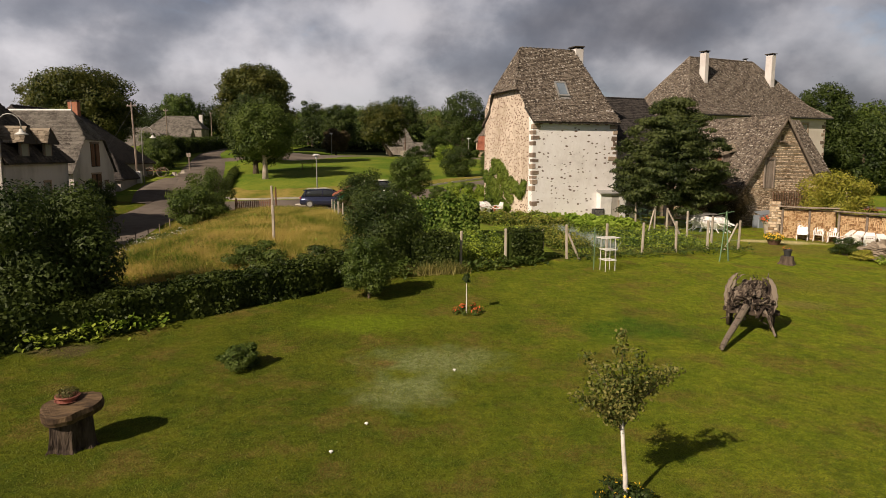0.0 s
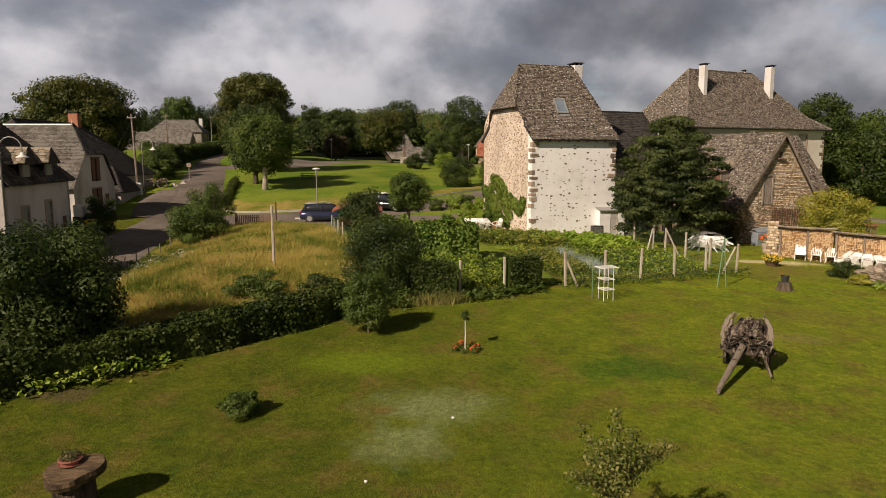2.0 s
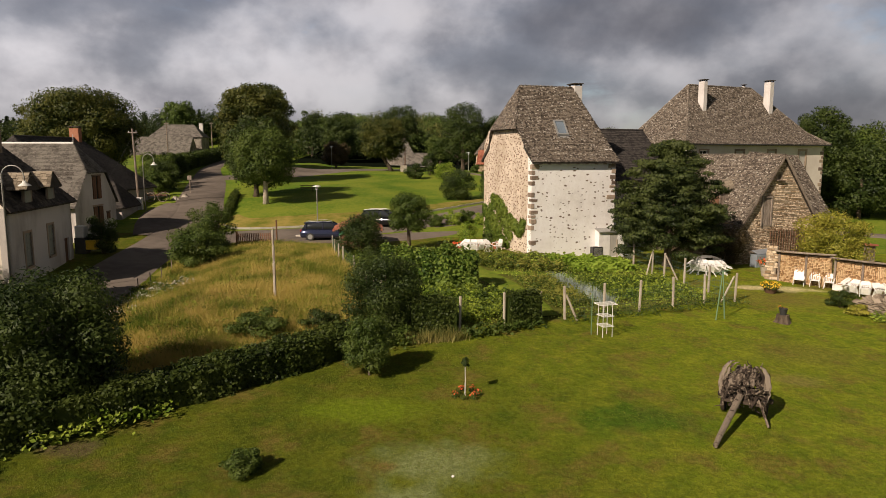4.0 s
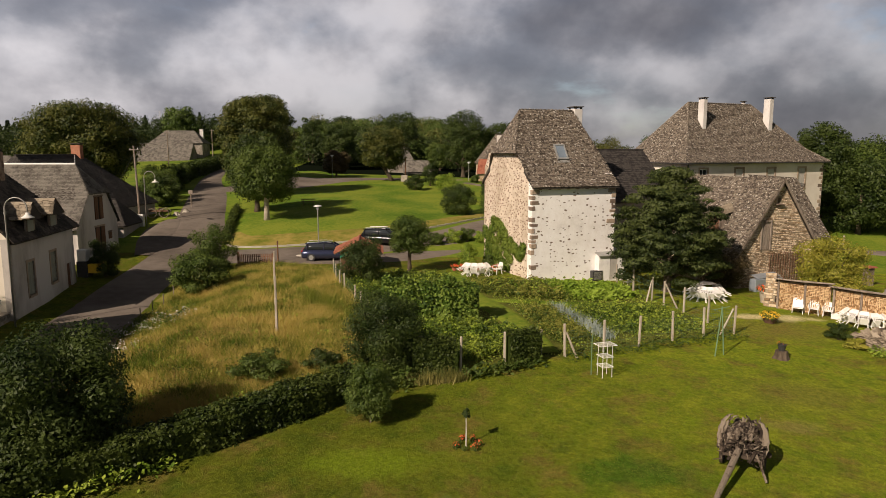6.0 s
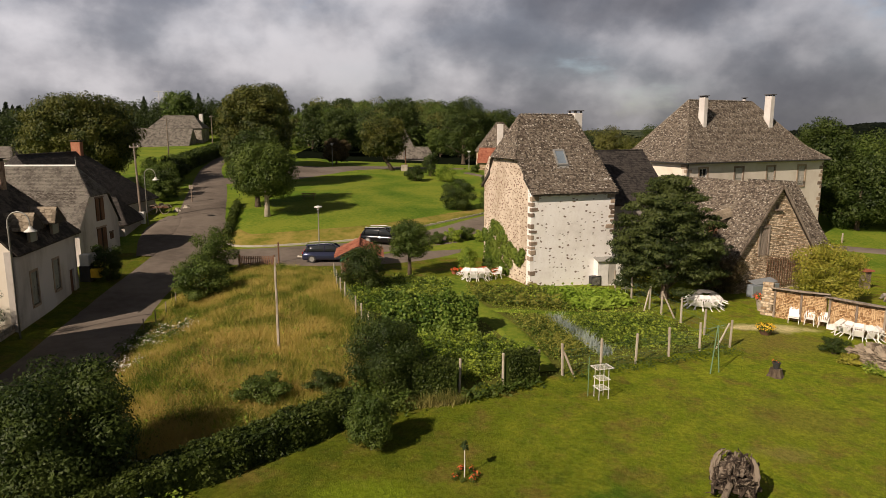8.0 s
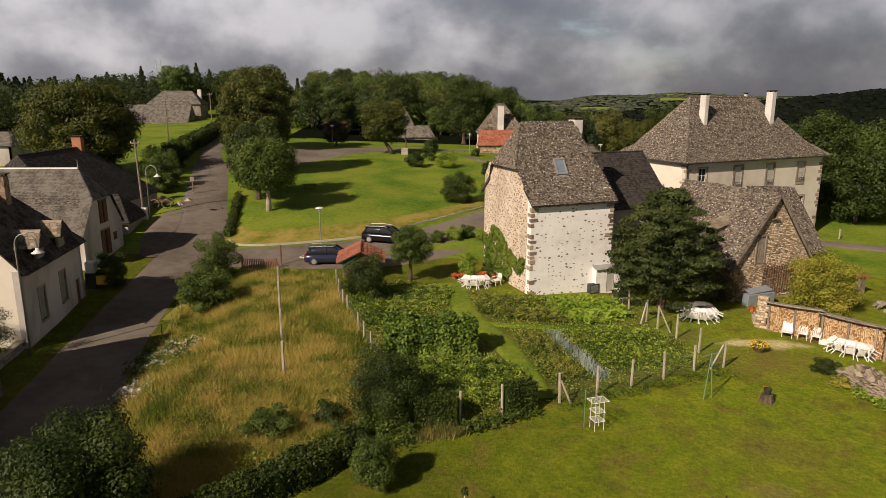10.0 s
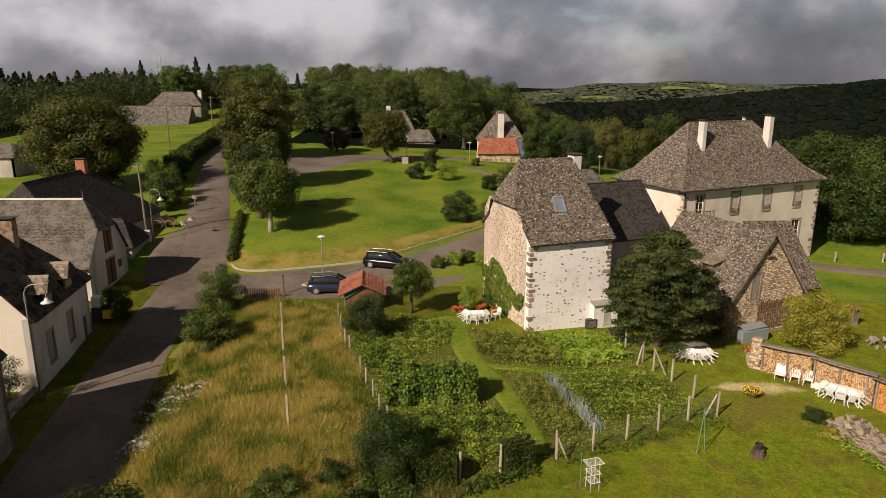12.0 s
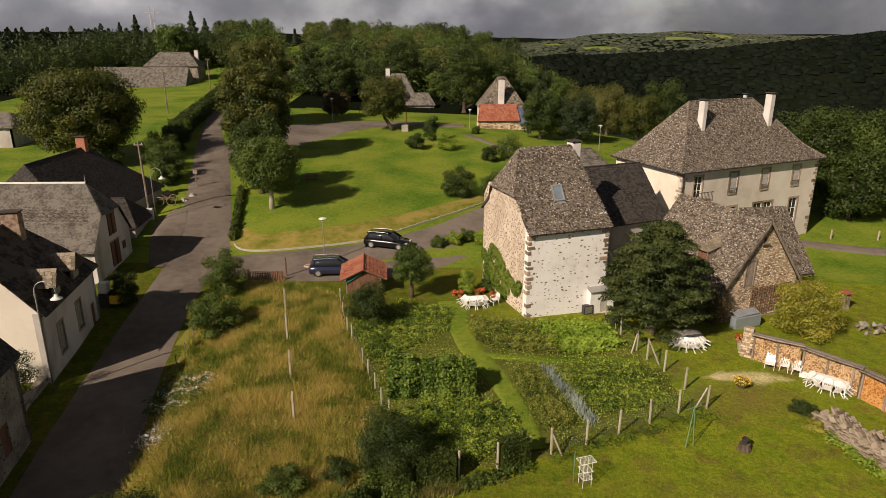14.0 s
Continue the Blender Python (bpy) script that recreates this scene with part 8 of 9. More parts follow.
leaf_patch("bean_bed", [(2.2, 47.4), (2.6, 44.0), (5.0, 42.6), (8.2, 42.5), (7.2, 46.8)], .7, 11000, .12, L_OCHRE, "bed of ageing yellow-green bean plants", 2)
leaf_patch("squash_bed", [(6.6, 47.0), (7.6, 43.3), (9.5, 42.4), (12.9, 44.2), (12.2, 47.4)], .6, 7500, .24, L_SQUASH, "bed of broad bright green squash leaves", 3)
leaf_patch("climbing_plants", [(-3.2, 34.4), (-2.4, 31.0), (.6, 30.4), (4.2, 31.6), (3.8, 34.6), (1.5, 36.2)], .8, 13000, .12, L_BRIGHT, "dense yellow-green garden plants beside the fence", 4)
leaf_patch("vegetable_rows", [(7.6, 40.4), (9.2, 35.2), (14.2, 36.4), (13.6, 40.6), (12.0, 41.3)], .42, 8500, .11, L_VEG, "mixed rows of low vegetables", 5, 1.4)
leaf_patch("bolting_lettuce", [(4.6, 39.4), (5.8, 33.2), (7.6, 33.6), (6.2, 39.8)], .75, 5500, .10, L_OCHRE, "row of bolting lettuces and weeds", 6, 1.3)
leaf_patch("leek_row", [(6.5, 40.3), (7.1, 40.3), (9.1, 34.2), (8.4, 33.7)], .55, 1500, .045, L_LEEK, "row of blue-grey leeks", 7, 1, True, edge=.08)
PATH_P = [(-.4, 51.5), (2.1, 51.5), (2.3, 47), (2.9, 43.3), (4.4, 39.8), (5.5, 35), (5.9, 31.4), (4.5, 31.2), (3.6, 35), (2.4, 39.1), (.9, 43), (.1, 47)]
# darker leaf copy: shade in the gaps between plants is put into the colour
L_UNDER = leafm("shaded_garden_leaves", (0.030, 0.058, 0.009), (0.062, 0.105, 0.015), (0.12, 0.17, 0.028))
leaf_patch("potato_undergrowth", [(-6.4, 44.6), (-4.8, 40.6), (.1, 46.0), (.4, 49.5), (-3.4, 51.0), (-6.6, 48.0)], .62, 4200, .16, L_UNDER, "darker green plants in the potato bed", 14, 1.1)
leaf_patch("vegetable_undergrowth", [(7.6, 40.4), (9.2, 35.2), (14.2, 36.4), (13.6, 40.6), (12.0, 41.3)], .6, 6000, .11, L_UNDER, "darker green plants among the vegetable rows", 15, 1.2)
leaf_patch("fence_undergrowth", [(-3.2, 34.4), (-2.4, 31.0), (.6, 30.4), (4.2, 31.6), (3.8, 34.6), (1.5, 36.2)], .9, 5200, .15, L_UNDER, "darker green plants beside the fence", 16, 1.2)
leaf_patch("lettuce_undergrowth", [(4.6, 39.4), (5.8, 33.2), (7.6, 33.6), (6.2, 39.8)], .6, 2400, .12, L_UNDER, "green weeds among bolting lettuces", 17, 1.4)
leaf_patch("garden_weeds", GARDEN, .28, 18000, .09, L_VEG, "low weeds between the garden beds", 11, 1.7, clear=PATH_P, edge=.1)
leaf_patch("tall_weeds", [(2.4, 47.2), (3.0, 43.6), (8.4, 42.4), (9.2, 35.0), (14.0, 36.6), (13.2, 41.0), (8.0, 40.8), (7.6, 46.5)], .9, 2600, .15, L_BRIGHT, "tall bright weeds among the beds", 12, 1.1)
leaf_patch("bean_undergrowth", [(2.2, 47.4), (2.6, 44.0), (5.0, 42.6), (8.2, 42.5), (7.2, 46.8)], .6, 3500, .17, L_MID, "green undergrowth in the bean bed", 13, 1.3)
leaf_patch("fence_flowers", [(5.9, 31.0), (10.0, 33.0), (16.0, 36.0), (16.6, 35.4), (10.2, 32.3), (6.2, 30.4)], .5, 4200, .11, L_MID, "leafy plants along the garden fence", 8)
leaf_patch("iris_border", [(-1.5, 27.5), (1.0, 28.0), (1.0, 28.45), (-1.6, 28.1)], .5, 1300, .035, leafm("dry_iris_leaves", (0.08, 0.10, 0.02), (0.17, 0.17, 0.04), (0.32, 0.28, 0.09)), "strip of yellowing iris leaves below the fence", 9, 1, True, edge=.1)
leaf_patch("hedge_end_plants", [(-4.3, 26.9), (-1.5, 27.0), (-1.2, 28.6), (-4.1, 29.2)], .8, 2600, .13, L_MID, "mixed leafy plants at the hedge's end", 44, 1.0, edge=.2)
leaf_patch("border_plants", [(1.0, 28.0), (4.6, 29.7), (4.5, 30.2), (.9, 28.8)], .55, 1500, .14, L_MID, "leafy border plants below the fence", 10, 1.2, edge=.15)
crown_box("climbing_bean_row", (-3.4, 37.3), (2.0, 37.0), 1.3, 2.1, L_BEAN, "tall dense row of climbing beans", 18, .19, 780, "beans", rough=2.6)
crown_box("fence_hedge", (2.95, 30.1), (4.5, 30.65), .8, 1.45, L_HEDGE, "clipped dark hedge block at the garden gate", 19, .10, 1300)
crown_box("fence_hedge", (-1.4, 28.9), (.6, 29.15), .9, 1.5, L_HEDGE, "clipped dark hedge block beside the evergreen", 22, .10, 1300)
shrub("white_flowered_shrub", -2.6, 38.2, 1.4, 1.5, L_GREY, "grey-leaved shrub with white flowers", 44, .13, 1500, 7)
strip("garden_path", [(.6, 51.5, 2.6), (1.2, 47.5, 2.2), (1.9, 43.2, 2.0), (3.4, 39.5, 1.9), (4.6, 35.0, 1.6), (5.2, 31.4, 1.2)], GREEN, .05, "mown grass path through the vegetable garden", "path")
strip("cross_path", [(2.2, 42.2, .9), (7, 41.5, .8), (13.6, 42.0, .9)], GREEN, .045, "mown grass path through the vegetable garden", "path")


# ---- meadow ----
MEADOW_IN = [(-16.4, 27.0), (-15.9, 18.8), (-13.8, 19.4), (-10.2, 22.8), (-5.0, 27.4), (-4.4, 29.4), (-4.9, 38.5), (-7.6, 46.0), (-9.2, 52.6), (-14.0, 55.8), (-17.4, 56.4), (-19.6, 50.0), (-18.2, 42.0), (-16.0, 32.0)]
def meadow_material(name, cols, isl):
    """Grass whose colour drifts in patches several metres wide."""
    return material(name, cols, 0.9, 5, 0.6, 0, None, 0.36, island=isl, leaf=0.35, spec=0.15, swing=2.8)


L_MEADOW = meadow_material("mixed_meadow_blades", ((0.075, 0.125, 0.013), (0.18, 0.22, 0.025), (0.32, 0.31, 0.05), (0.52, 0.405, 0.115)), 0.66)
L_RUST = meadow_material("dry_golden_heads", ((0.20, 0.145, 0.038), (0.34, 0.245, 0.07), (0.50, 0.375, 0.13)), 0.4)
leaf_patch("meadow_grass", MEADOW_IN, .50, 140000, .032, L_MEADOW, "tall mixed green and golden meadow grass", 31, .85, True, category="grass", lean=.55)
leaf_patch("dry_meadow_grass", MEADOW_IN, .46, 12000, .024, L_RUST, "tall dry golden meadow grass", 32, .3, True, category="grass", mask=.22, lean=.5)
leaf_patch("dry_grass_drift", [(-17.0, 35.6), (-13.0, 36.4), (-9.6, 34.6), (-9.0, 31.6), (-12.0, 30.4), (-16.0, 31.6)], .44, 9000, .024, L_RUST, "drift of tall rusty dry grass", 33, .4, True, category="grass", edge=.9, lean=.6)
leaf_patch("dry_grass_drift", [(-12.5, 29.0), (-8.4, 29.6), (-7.2, 26.8), (-10.4, 24.6), (-13.4, 25.6)], .44, 4500, .024, L_RUST, "drift of tall rusty dry grass", 41, .4, True, category="grass", edge=.9, lean=.6)
leaf_patch("meadow_weeds", MEADOW_IN, .50, 12000, .12, L_BRIGHT, "green weeds among the meadow grass", 34, .3, mask=.0)
# herb patches, thickened so their dark leaves add the grass's own shade
leaf_patch("meadow_herbs", MEADOW_IN, .48, 17000, .10, L_MID, "dark green herbs in patches of the meadow", 39, .5, mask=.30)
leaf_patch("rusty_sorrel", MEADOW_IN, .55, 5000, .026, leafm("sorrel_heads", (0.24, 0.13, 0.04), (0.38, 0.22, 0.075), (0.52, 0.34, 0.14), 0.3, 0.5), "rusty seed heads of sorrel and dry grass", 40, .4, True, category="grass", mask=.30)
leaf_patch("meadow_tufts", MEADOW_IN, .55, 12000, .035, L_GRASS, "taller green tufts in the meadow", 42, .8, True, category="grass", mask=.40, lean=.4)
leaf_patch("daisy_clump", [(-17.9, 35.8), (-16.0, 35.8), (-14.8, 38.6), (-15.4, 39.4), (-17.8, 38.8)], .75, 1100, .085, F_WHITE, "clump of white wild flowers beside the road", 35, .7, category="flowers")
leaf_patch("daisy_clump", [(-17.3, 32.0), (-16.0, 32.0), (-15.8, 33.6), (-17.2, 33.4)], .7, 420, .085, F_WHITE, "clump of white wild flowers beside the road", 36, .7, category="flowers")
leaf_patch("verge_weeds", [(-18.2, 35.5), (-15.4, 35.9), (-15.2, 39.6), (-18.4, 40.0)], .7, 3600, .12, L_MID, "leafy weeds below white wild flowers", 37, .7)
leaf_patch("wall_foot_plants", [(22.65, 33.87), (21.98, 33.65), (23.85, 27.3), (24.7, 27.6)], .5, 2200, .16, L_BRIGHT, "leafy green plants along the stone wall", 43, .9, edge=.12)
leaf_patch("hedge_foot_weeds", [(-12.3, 18.9), (-9.3, 21.3), (-8.9, 20.9), (-11.9, 18.4)], .75, 1700, .16, L_BRIGHT, "bright weeds at the hedge's foot", 38, .9)
shrub("meadow_shrub", -8.0, 28.0, 2.6, 1.3, L_MID, "low leafy shrub behind the hedge", 45, .14, 2600, 9)
shrub("meadow_shrub", -5.4, 29.0, 2.2, 1.0, L_DARK, "low dark shrub behind the hedge", 46, .12, 1800, 8)
for i in range(7):
    x, y = -18.9 - .12 * i + .0, 40 + 2.0 * i
    concrete_post(x + .3, y, .9, "thin grey stake at the road's edge", "roadside stakes", .06, WOOD, "stake")

# small daisies and mushrooms on the lawn
for x, y in ((-1.65, 13.7), (-2.2, 12.4), (.3, 17.0)):
    mu = part("mushroom", lathe([(.012, -.01), (.012, .03), (.045, .035), (.035, .055), (.01, .065)], 10), F_WHITE)
    mu.matrix_basis = pose(x, y, gz(x, y))
    tagged(mu, "small white mushroom in the lawn", "mushroom", "mushrooms on the lawn")

# short mown blades that roughen the near lawn
rngl = np.random.default_rng(77)
nl = 210000
dl = 7.5 + 26 * rngl.random(nl) ** 1.5
al = radians(90) + radians(42) * (2 * rngl.random(nl) - 1)
xl_, yl_ = dl * np.cos(al), dl * np.sin(al)
okl = in_poly(xl_, yl_, [(-12.6, 5), (-12.6, 19.2), (-7.8, 22.6), (-3.6, 26.4), (1.2, 28.2), (6.4, 30.2), (16.6, 35.2), (21.6, 34.5), (23, 28), (23, 5)])
xl_, yl_ = xl_[okl], yl_[okl]
nl = len(xl_)
Cl = np.stack([xl_, yl_, ground_z(xl_, yl_) - .01], 1)
aa, hh = rngl.random(nl) * math.tau, .022 + .032 * rngl.random(nl)
wd = (.005 + .009 * rngl.random(nl)) * (.6 + np.hypot(xl_, yl_) / 22)
sd = np.stack([np.cos(aa), np.sin(aa), np.zeros(nl)], 1) * wd[:, None]
tp = Cl + np.stack([rngl.normal(size=nl) * .05, rngl.normal(size=nl) * .05, hh], 1)
tagged(from_np("lawn_blades", np.stack([Cl - sd, Cl + sd, tp], 1).reshape(-1, 3), np.arange(nl * 3).reshape(-1, 3), L_LAWNB), "short mown grass blades on the lawn", "grass", kind="stuff")

# ---- more trees ----
rngt = np.random.default_rng(404)
for i in range(26):
    x, y = -40 + i * 3.1 + 2.5 * rngt.random(), (152 if i > 14 else 170) + 24 * rngt.random()
    w, h = 6 + 5.5 * rngt.random(), (6 + 7.5 * rngt.random() ** 1.3) * (1 if i < 15 else .85)
    tree("wood_edge_tree", x, y, w, h, (L_MID, L_FAR_MID, L_DARK, L_FAR_WARM, L_DARK, L_MID, L_FAR)[i % 7], "round leafy tree at the wood's edge", 300 + i, .04, .5, 3600, 12, group="trees at the wood's edge", flat=.9, lobe=.95)
for i, (x, y, w, h) in enumerate(((4.5, 152, 12, 16), (12.5, 155, 11, 13.5), (-11, 176, 12, 15), (-25, 163, 10, 12))):
    tree("tall_wood_tree", x, y, w, h, L_DARK, "tall dark tree standing out of the wood", 360 + i, .03, .5, 7000, 20, flat=.8, lobe=.85)
for i, (x, y, w, h) in enumerate(((48.5, 77.5, 8, 9), (55.5, 76.5, 9, 9.5), (63, 76, 9, 9), (70, 74, 9, 9))):
    tree("lane_tree", x, y, w, h, (L_DARK, L_MID)[i % 2], "leafy dark tree above the lane", 340 + i, .02, .42, 7000, 18, group="trees above the lane")
for x in (43.2, 48.5, 54.0):
    concrete_post(x, 71.3, 1.1, "short pale post beside the lane", "lane posts", .14, CONC, "post")
tree("tall_tree", 45.2, 80.5, 7.5, 13.6, L_DARK, "tall dark tree beside the big house", 50, .06, .42, 9000, 20, cone=.3)
for i, (x, y, w, h) in enumerate(((51, 84, 9, 10.5), (56.5, 92, 10, 11.5), (50, 95, 9, 11), (63, 85, 10, 10), (70, 99, 11, 11), (60, 104, 10, 11), (77, 88, 11, 11))):
    tree("valley_tree", x, y, w, h, (L_MID, L_DARK, L_FAR)[i % 3], "leafy tree on the valley slope", 51 + i, .1, .5, 6000, 16, group="valley trees")
for i, (x, y, w, h, mt) in enumerate(((16.6, 116, 7.5, 8.6, L_DARK), (22.5, 115, 8, 8.0, L_SPRUCE), (31, 128, 9, 9.5, L_FAR_WARM), (36, 124, 9, 8.5, L_LIME), (41, 127, 9, 12, L_DARK), (27, 133, 8, 8.5, L_LIME))):
    tree("garden_tree", x, y, w, h, mt, "dense round tree at the hamlet's edge", 61 + i, .08, .42, 7000, 16)
for i, (x, y, w, h, mt) in enumerate(((9.8, 100.5, 5, 3.8, L_MID), (6.8, 98.5, 3.0, 2.4, L_DARK), (-2.2, 112, 3.2, 4.4, L_DARK), (-4.5, 106, 3.4, 2.6, L_DARK), (0.2, 105.5, 4.4, 2.8, L_BRIGHT), (5.8, 79.5, 3.4, 3.4, L_MID), (6.9, 77.0, 2.2, 2.8, L_BRIGHT), (5.6, 118.2, 1.8, 1.4, L_MID))):
    shrub("green_shrub", x, y, w, h, mt, "leafy shrub on the green", 90 + i, .22, 2200, 9, group="shrubs on the green")
for i, (x, y, w, h) in enumerate(((-38.5, 90.5, 5.5, 4.6), (-36.2, 86.5, 4.6, 4.0), (-40.6, 96, 5.2, 4.4), (-41, 102, 4.5, 4), (-43.5, 110, 4.6, 3.6), (-47, 92, 5, 3.4), (-35.5, 83.5, 3.5, 3.0))):
    shrub("roadside_hedge_bush", x, y, w, h, L_DARK if i % 2 else L_MID, "dense bush in the hedge along the road", 110 + i, .28, 2600, 10, group="roadside hedge bushes")
tree("copper_tree", -22, 138, 6, 5.5, L_BROWN, "dark copper-leaved tree behind the car park", 130, .1, .5, 5000, 14)
# never in view; added to cast the shadow on the lawn's left edge
tree("shade_tree", -19.3, 11.6, 6.0, 7.0, L_DARK, "tree out of view, added to shade the lawn", 131, .2, .4, 5000, 14)


# ---- woods ----
def woods(name, spots, mat, label, seed, per=800, leaf=.56):
    """Many tree crowns standing close: (x, y, width, height) each."""
    rng = np.random.default_rng(seed)
    Vs, Fs, k = [], [], 0
    for i, (x, y, w, h, cone) in enumerate(spots):
        z = gz(x, y)
        if cone:
            n = per
            f = rng.random(n) ** .7
            a = rng.random(n) * math.tau
            R = w * .5 * (1 - f) * (.75 + .35 * rng.random(n)) * (.8 + .25 * np.sin(f * 38))
            P = np.stack([x + np.cos(a) * R, y + np.sin(a) * R, z + h * (.06 + .94 * f)], 1)
            nn = np.stack([np.cos(a), np.sin(a), np.full(n, .7)], 1) + rng.normal(size=(n, 3)) * .4
            nn /= np.linalg.norm(nn, axis=1)[:, None]
            t = np.cross(nn, rng.normal(size=(n, 3))); t /= np.linalg.norm(t, axis=1)[:, None]
            b = np.cross(nn, t)
            s = leaf * (.5 + .8 * rng.random(n))[:, None]
            V = np.stack([P - t * s * .5, P + b * s * .35, P + t * s * .5, P - b * s * .35], 1).reshape(-1, 3)
            F = np.arange(n)[:, None] * 4 + np.arange(4)[None, :]
        else:
            lb = lobes_for(x, y, z - h * .05, z + h, w, 9, seed * 1000 + i)
            V, F = foliage(lb, int(per * 1.25), leaf * .88, seed * 1000 + i, shell=.30, tri=True)
        Vs.append(V); Fs.append(F + k); k += len(V)
    return tagged(from_np(name, np.concatenate(Vs), np.concatenate(Fs), mat), label, "woods", kind="stuff")


def wood_spots(n, x0, x1, y0, y1, w, h, seed, keep, cone=0):
    rng = np.random.default_rng(seed)
    out, tries = [], 0
    while len(out) < n and tries < n * 40:
        tries += 1
        x, y = x0 + (x1 - x0) * rng.random(), y0 + (y1 - y0) * rng.random()
        if keep(x, y) and all((x - a) ** 2 + (y - b) ** 2 > (w * .42) ** 2 for a, b, *_ in out[-160:]):
            out.append((x, y, w * (.75 + .5 * rng.random()), h * (.72 + .45 * rng.random()), cone))
    return out


def hill_ok(x, y):
    field = -.240 < x / y < -.190 and y > 190
    lane = abs(x + 55 + (y - 150) * .35) < 9 and y < 260
    return not field and not lane and y > 150 - .0 * x and not (x < -45 and y < 168) and not (-30 < x < 5 and y < 172) and not (0 < x < 20 and y < 140) and not (26 < x < 40 and y < 130)


hs = wood_spots(270, -105, 78, 165, 335, 11.5, 9.5, 1, lambda x, y: hill_ok(x, y) and x > -62 - (y - 165) * .25)
woods("hill_woods", hs[0::3], L_FAR_MID, "mixed green trees covering the hill", 1)
woods("hill_woods", hs[1::3], L_FAR, "darker trees covering the hill", 2)
woods("hill_woods", hs[2::3], L_FAR_WARM, "yellowish trees covering the hill", 3)
vs_ = wood_spots(165, 40, 190, 95, 330, 11, 10.5, 4, lambda x, y: x > 42 + max(0, 120 - y) * .35 and not (x < 75 and y < 108))
# dark leaf tones carry the cloud shade over this slope
woods("valley_woods", vs_[0::2], L_FAR, "dense woods on the valley slope", 4)
woods("valley_woods", vs_[1::2], L_SPRUCE, "dark woods on the valley slope", 5)
sp = wood_spots(380, -470, -105, 215, 640, 10, 8.5, 6, lambda x, y: -.8 < x / y < -.40 and x < -112, 1)
woods("spruce_wood", sp, L_SPRUCE, "dark spruce plantation on the ridge", 6, 190, 1.5)
sp2 = [(x, y, w, top - gz(x, y), 1) for x, y, w, top in ((-154, 350, 13, 29.5), (-163, 352, 11, 26), (-128, 356, 13, 31.5), (-120, 352, 11, 28), (-113, 356, 11, 26), (-70, 328, 4, 23.0))]
woods("tall_spruces", sp2, L_SPRUCE, "tall dark spruces on the crest behind the barn", 7, 1500, 1.1)
lw = wood_spots(60, -118, -66, 165, 232, 10, 11, 8, lambda x, y: not (-104 < x and y < 212))
woods("left_woods", lw[0::2], L_FAR, "mixed trees behind the hamlet", 8)
woods("left_woods", lw[1::2], L_DARK, "mixed trees behind the hamlet", 9)

for i, (x, y, w, top) in enumerate(((-60, 330, 14, 26.5), (-49, 334, 16, 28), (-40, 330, 14, 26.5), (-25, 322, 14, 24.5), (-4, 320, 16, 26), (6, 326, 14, 25), (18, 330, 15, 23), (31, 330, 15, 20.5), (-87, 335, 13, 28), (-96, 328, 13, 27), (-104, 332, 14, 27), (-80, 206, 11, 24.5))):
    tree("skyline_tree", x, y, w, top + .8 - gz(x, y), (L_MID, L_DARK, L_FAR_MID)[i % 3], "tall rounded tree on the hill's crest", 380 + i, .06, .85, 3600, 18, group="trees on the crest", flat=.85, lobe=.9)


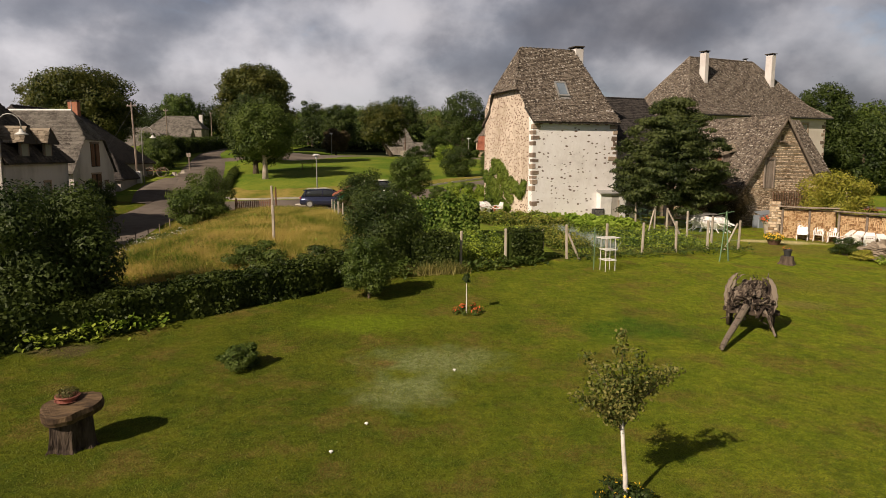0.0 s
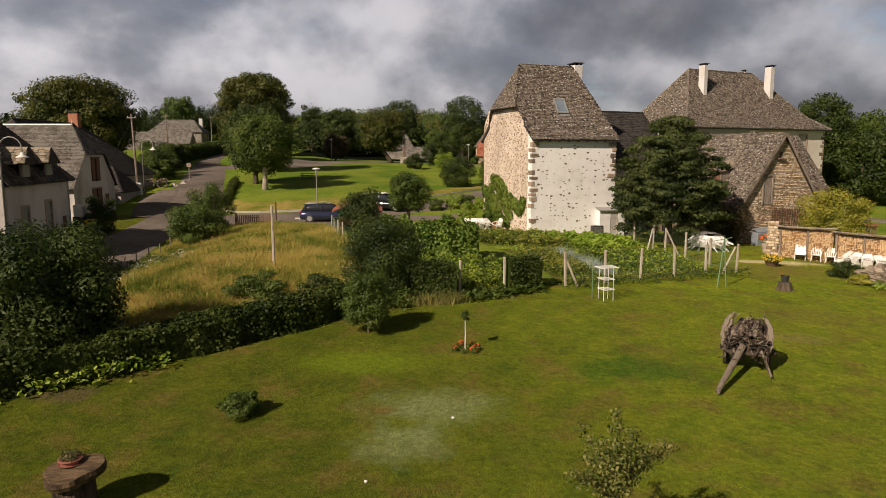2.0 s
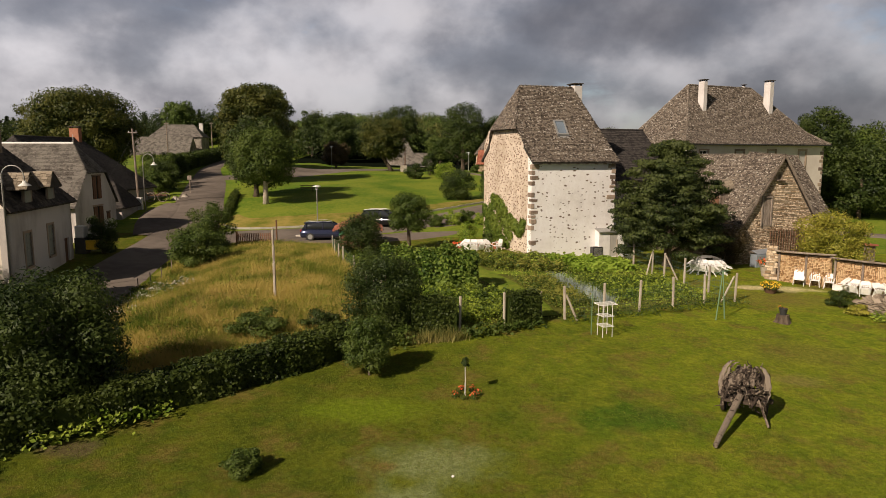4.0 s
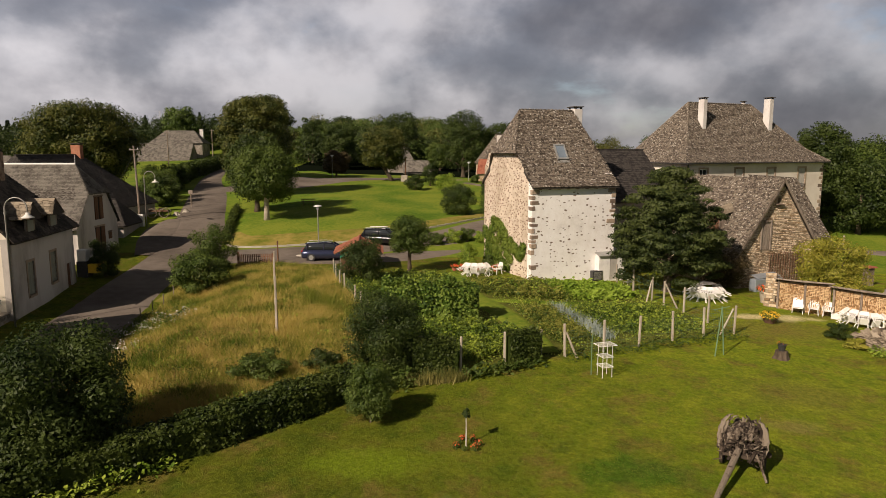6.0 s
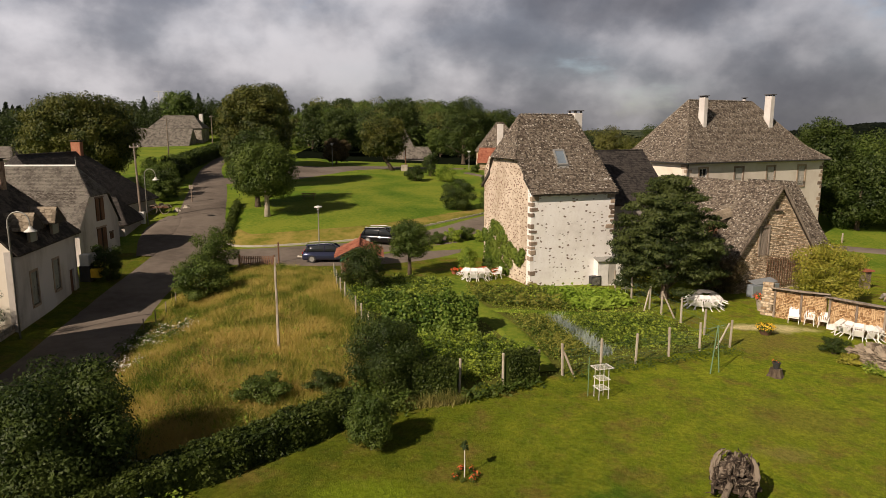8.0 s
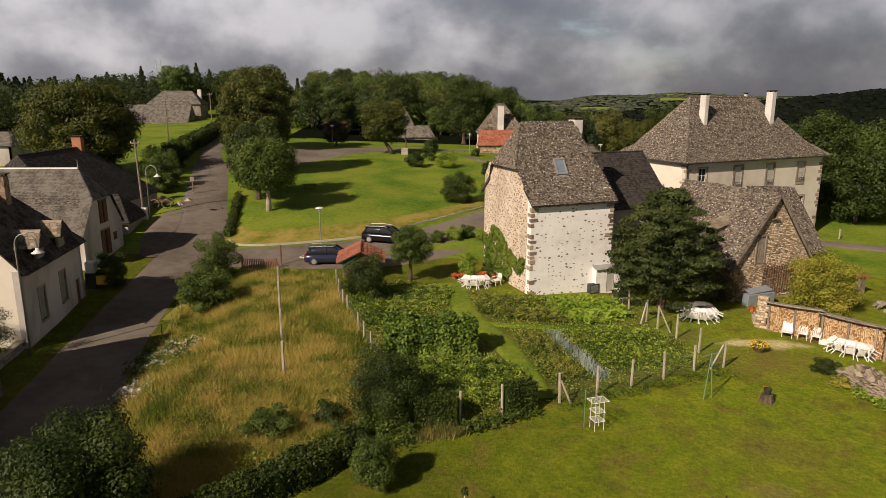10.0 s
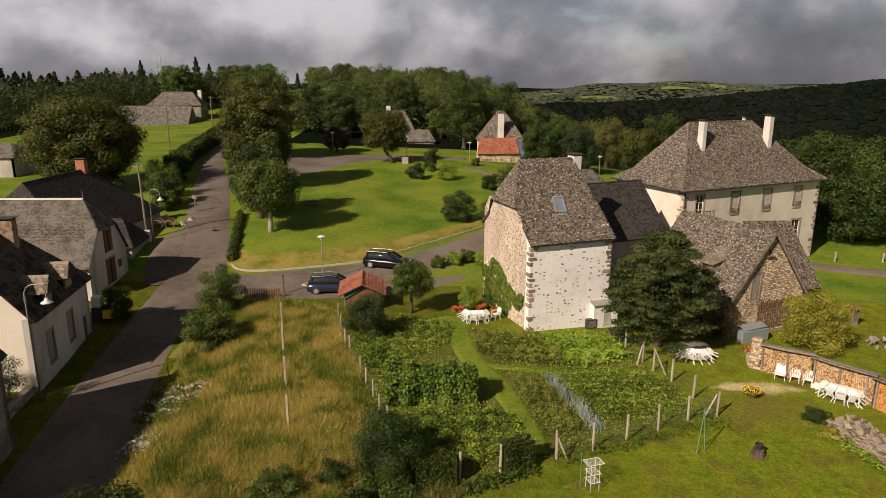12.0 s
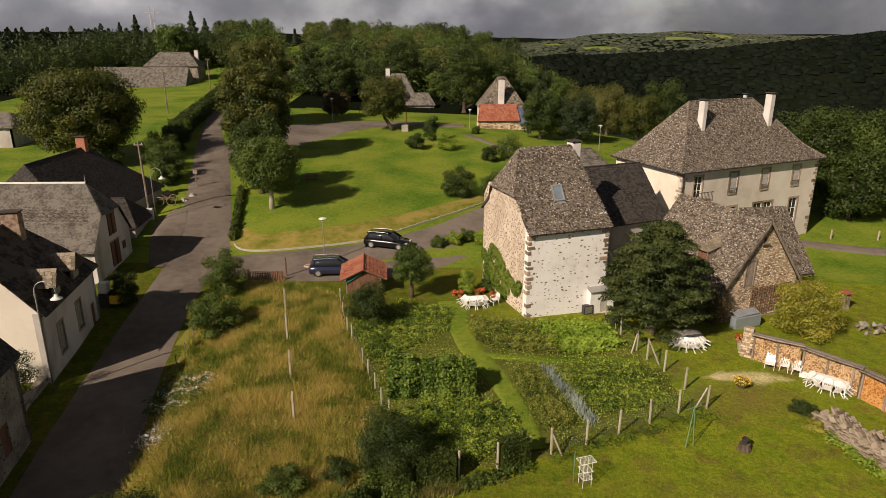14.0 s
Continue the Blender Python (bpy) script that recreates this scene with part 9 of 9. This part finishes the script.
def far_canopy():
    """Wooded far slopes: crowns as low mounds scattered over the hills beyond the valley."""
    rng = np.random.default_rng(12)
    n = 21000
    y = 380 + 2350 * rng.random(n) ** 1.25
    u = -.78 + 1.56 * rng.random(n) ** .8
    x = u * y
    keep = ~far_field(x, y) & ((u > .08) | (y < 800))
    x, y = x[keep], y[keep]
    r = np.hypot(x, y)
    n = len(x)
    z = ground_z(x, y)
    w = (5.5 + 6 * rng.random(n)) * (1 + r / 2000)
    h = (3.0 + 3 * rng.random(n))
    ang = rng.random(n) * math.tau
    ring = [(1.0, .0), (.72, .68)]
    V, F = [], []
    m = 5
    cols = []
    for rr, zz in ring:
        for k in range(m):
            th = ang + k * math.tau / m
            jx = w * .55 * rr * (.8 + .4 * rng.random(n))
            cols.append(np.stack([x + np.cos(th) * jx, y + np.sin(th) * jx, z - 1 + h * (zz + .12 * (rng.random(n) - .5))], 1))
    cols.append(np.stack([x, y, z - 1 + h * (1 + .1 * rng.random(n))], 1))
    V = np.stack(cols, 1)
    kk = V.shape[1]
    base = np.arange(n)[:, None] * kk
    faces = []
    for q in range(1):
        for k in range(m):
            faces.append((q * m + k, q * m + (k + 1) % m, (q + 1) * m + (k + 1) % m, (q + 1) * m + k))
    quads = np.concatenate([base + np.array(f)[None, :] for f in faces], 0)
    tris = np.concatenate([base + np.array((m + k, m + (k + 1) % m, 2 * m))[None, :] for k in range(m)], 0)
    for name, pick, mat, label in (("far_woods", y < 1400, FARWOOD, "wooded hillside across the valley, coloured dark for cloud shade"), ("hilltop_woods", y >= 1400, HILLWOOD, "woods on the distant hill, coloured pale for sun and haze")):
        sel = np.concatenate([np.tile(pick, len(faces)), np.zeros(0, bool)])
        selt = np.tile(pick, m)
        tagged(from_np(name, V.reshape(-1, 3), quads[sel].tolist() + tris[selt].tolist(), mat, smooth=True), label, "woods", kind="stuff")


# cloud shade is put into the dark tone, sun and haze into the pale
FARWOOD = material("cloud_shaded_woods", ((0.004, 0.0058, 0.0045), (0.0058, 0.0085, 0.006), (0.010, 0.013, 0.009)), 0.004, 6, 0.95, 0, None, 0.3, island=0.30, spec=0.0)
HILLWOOD = material("hazy_distant_woods", ((0.028, 0.038, 0.024), (0.046, 0.058, 0.037), (0.075, 0.084, 0.056)), 0.004, 6, 0.95, 0, None, 0.3, island=0.45, spec=0.0)
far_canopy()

# ---- beyond the woodpile ----
bp_ = thing("brick_gate_pier", pose(34.7, 53.6, gz(34.7, 53.6), 0, 0, 15), "small stone pier with a red tile cap", "pier")
part("shaft", box(-.3, -.3, -.2, .3, .3, 1.45, .04), STONE_OBJ, bp_)
part("cap", hull([(-.45, -.45, 1.45), (.45, -.45, 1.45), (-.45, .45, 1.45), (.45, .45, 1.45), (-.4, -.4, 1.56), (.4, -.4, 1.56), (-.4, .4, 1.56), (.4, .4, 1.56), (0, 0, 1.62)]), TILE_RED, bp_)
rh = thing("rubble_heap", pose(34.6, 48.7, gz(34.6, 48.7)), "low heap of pale rubble and old timber", "heap")
rngr = np.random.default_rng(91)
for i in range(46):
    a, r = rngr.random() * math.tau, 2.0 * rngr.random() ** .6
    s_ = .14 + .22 * rngr.random()
    p_ = [Vector((math.cos(a) * r, math.sin(a) * r * .6, .5 * (1 - r / 2.1) + .05)) + Vector(rngr.normal(size=3)) * s_ * .5 for _ in range(8)]
    part("rubble", hull(p_), STONE_OBJ if i % 3 else BOARD, rh)
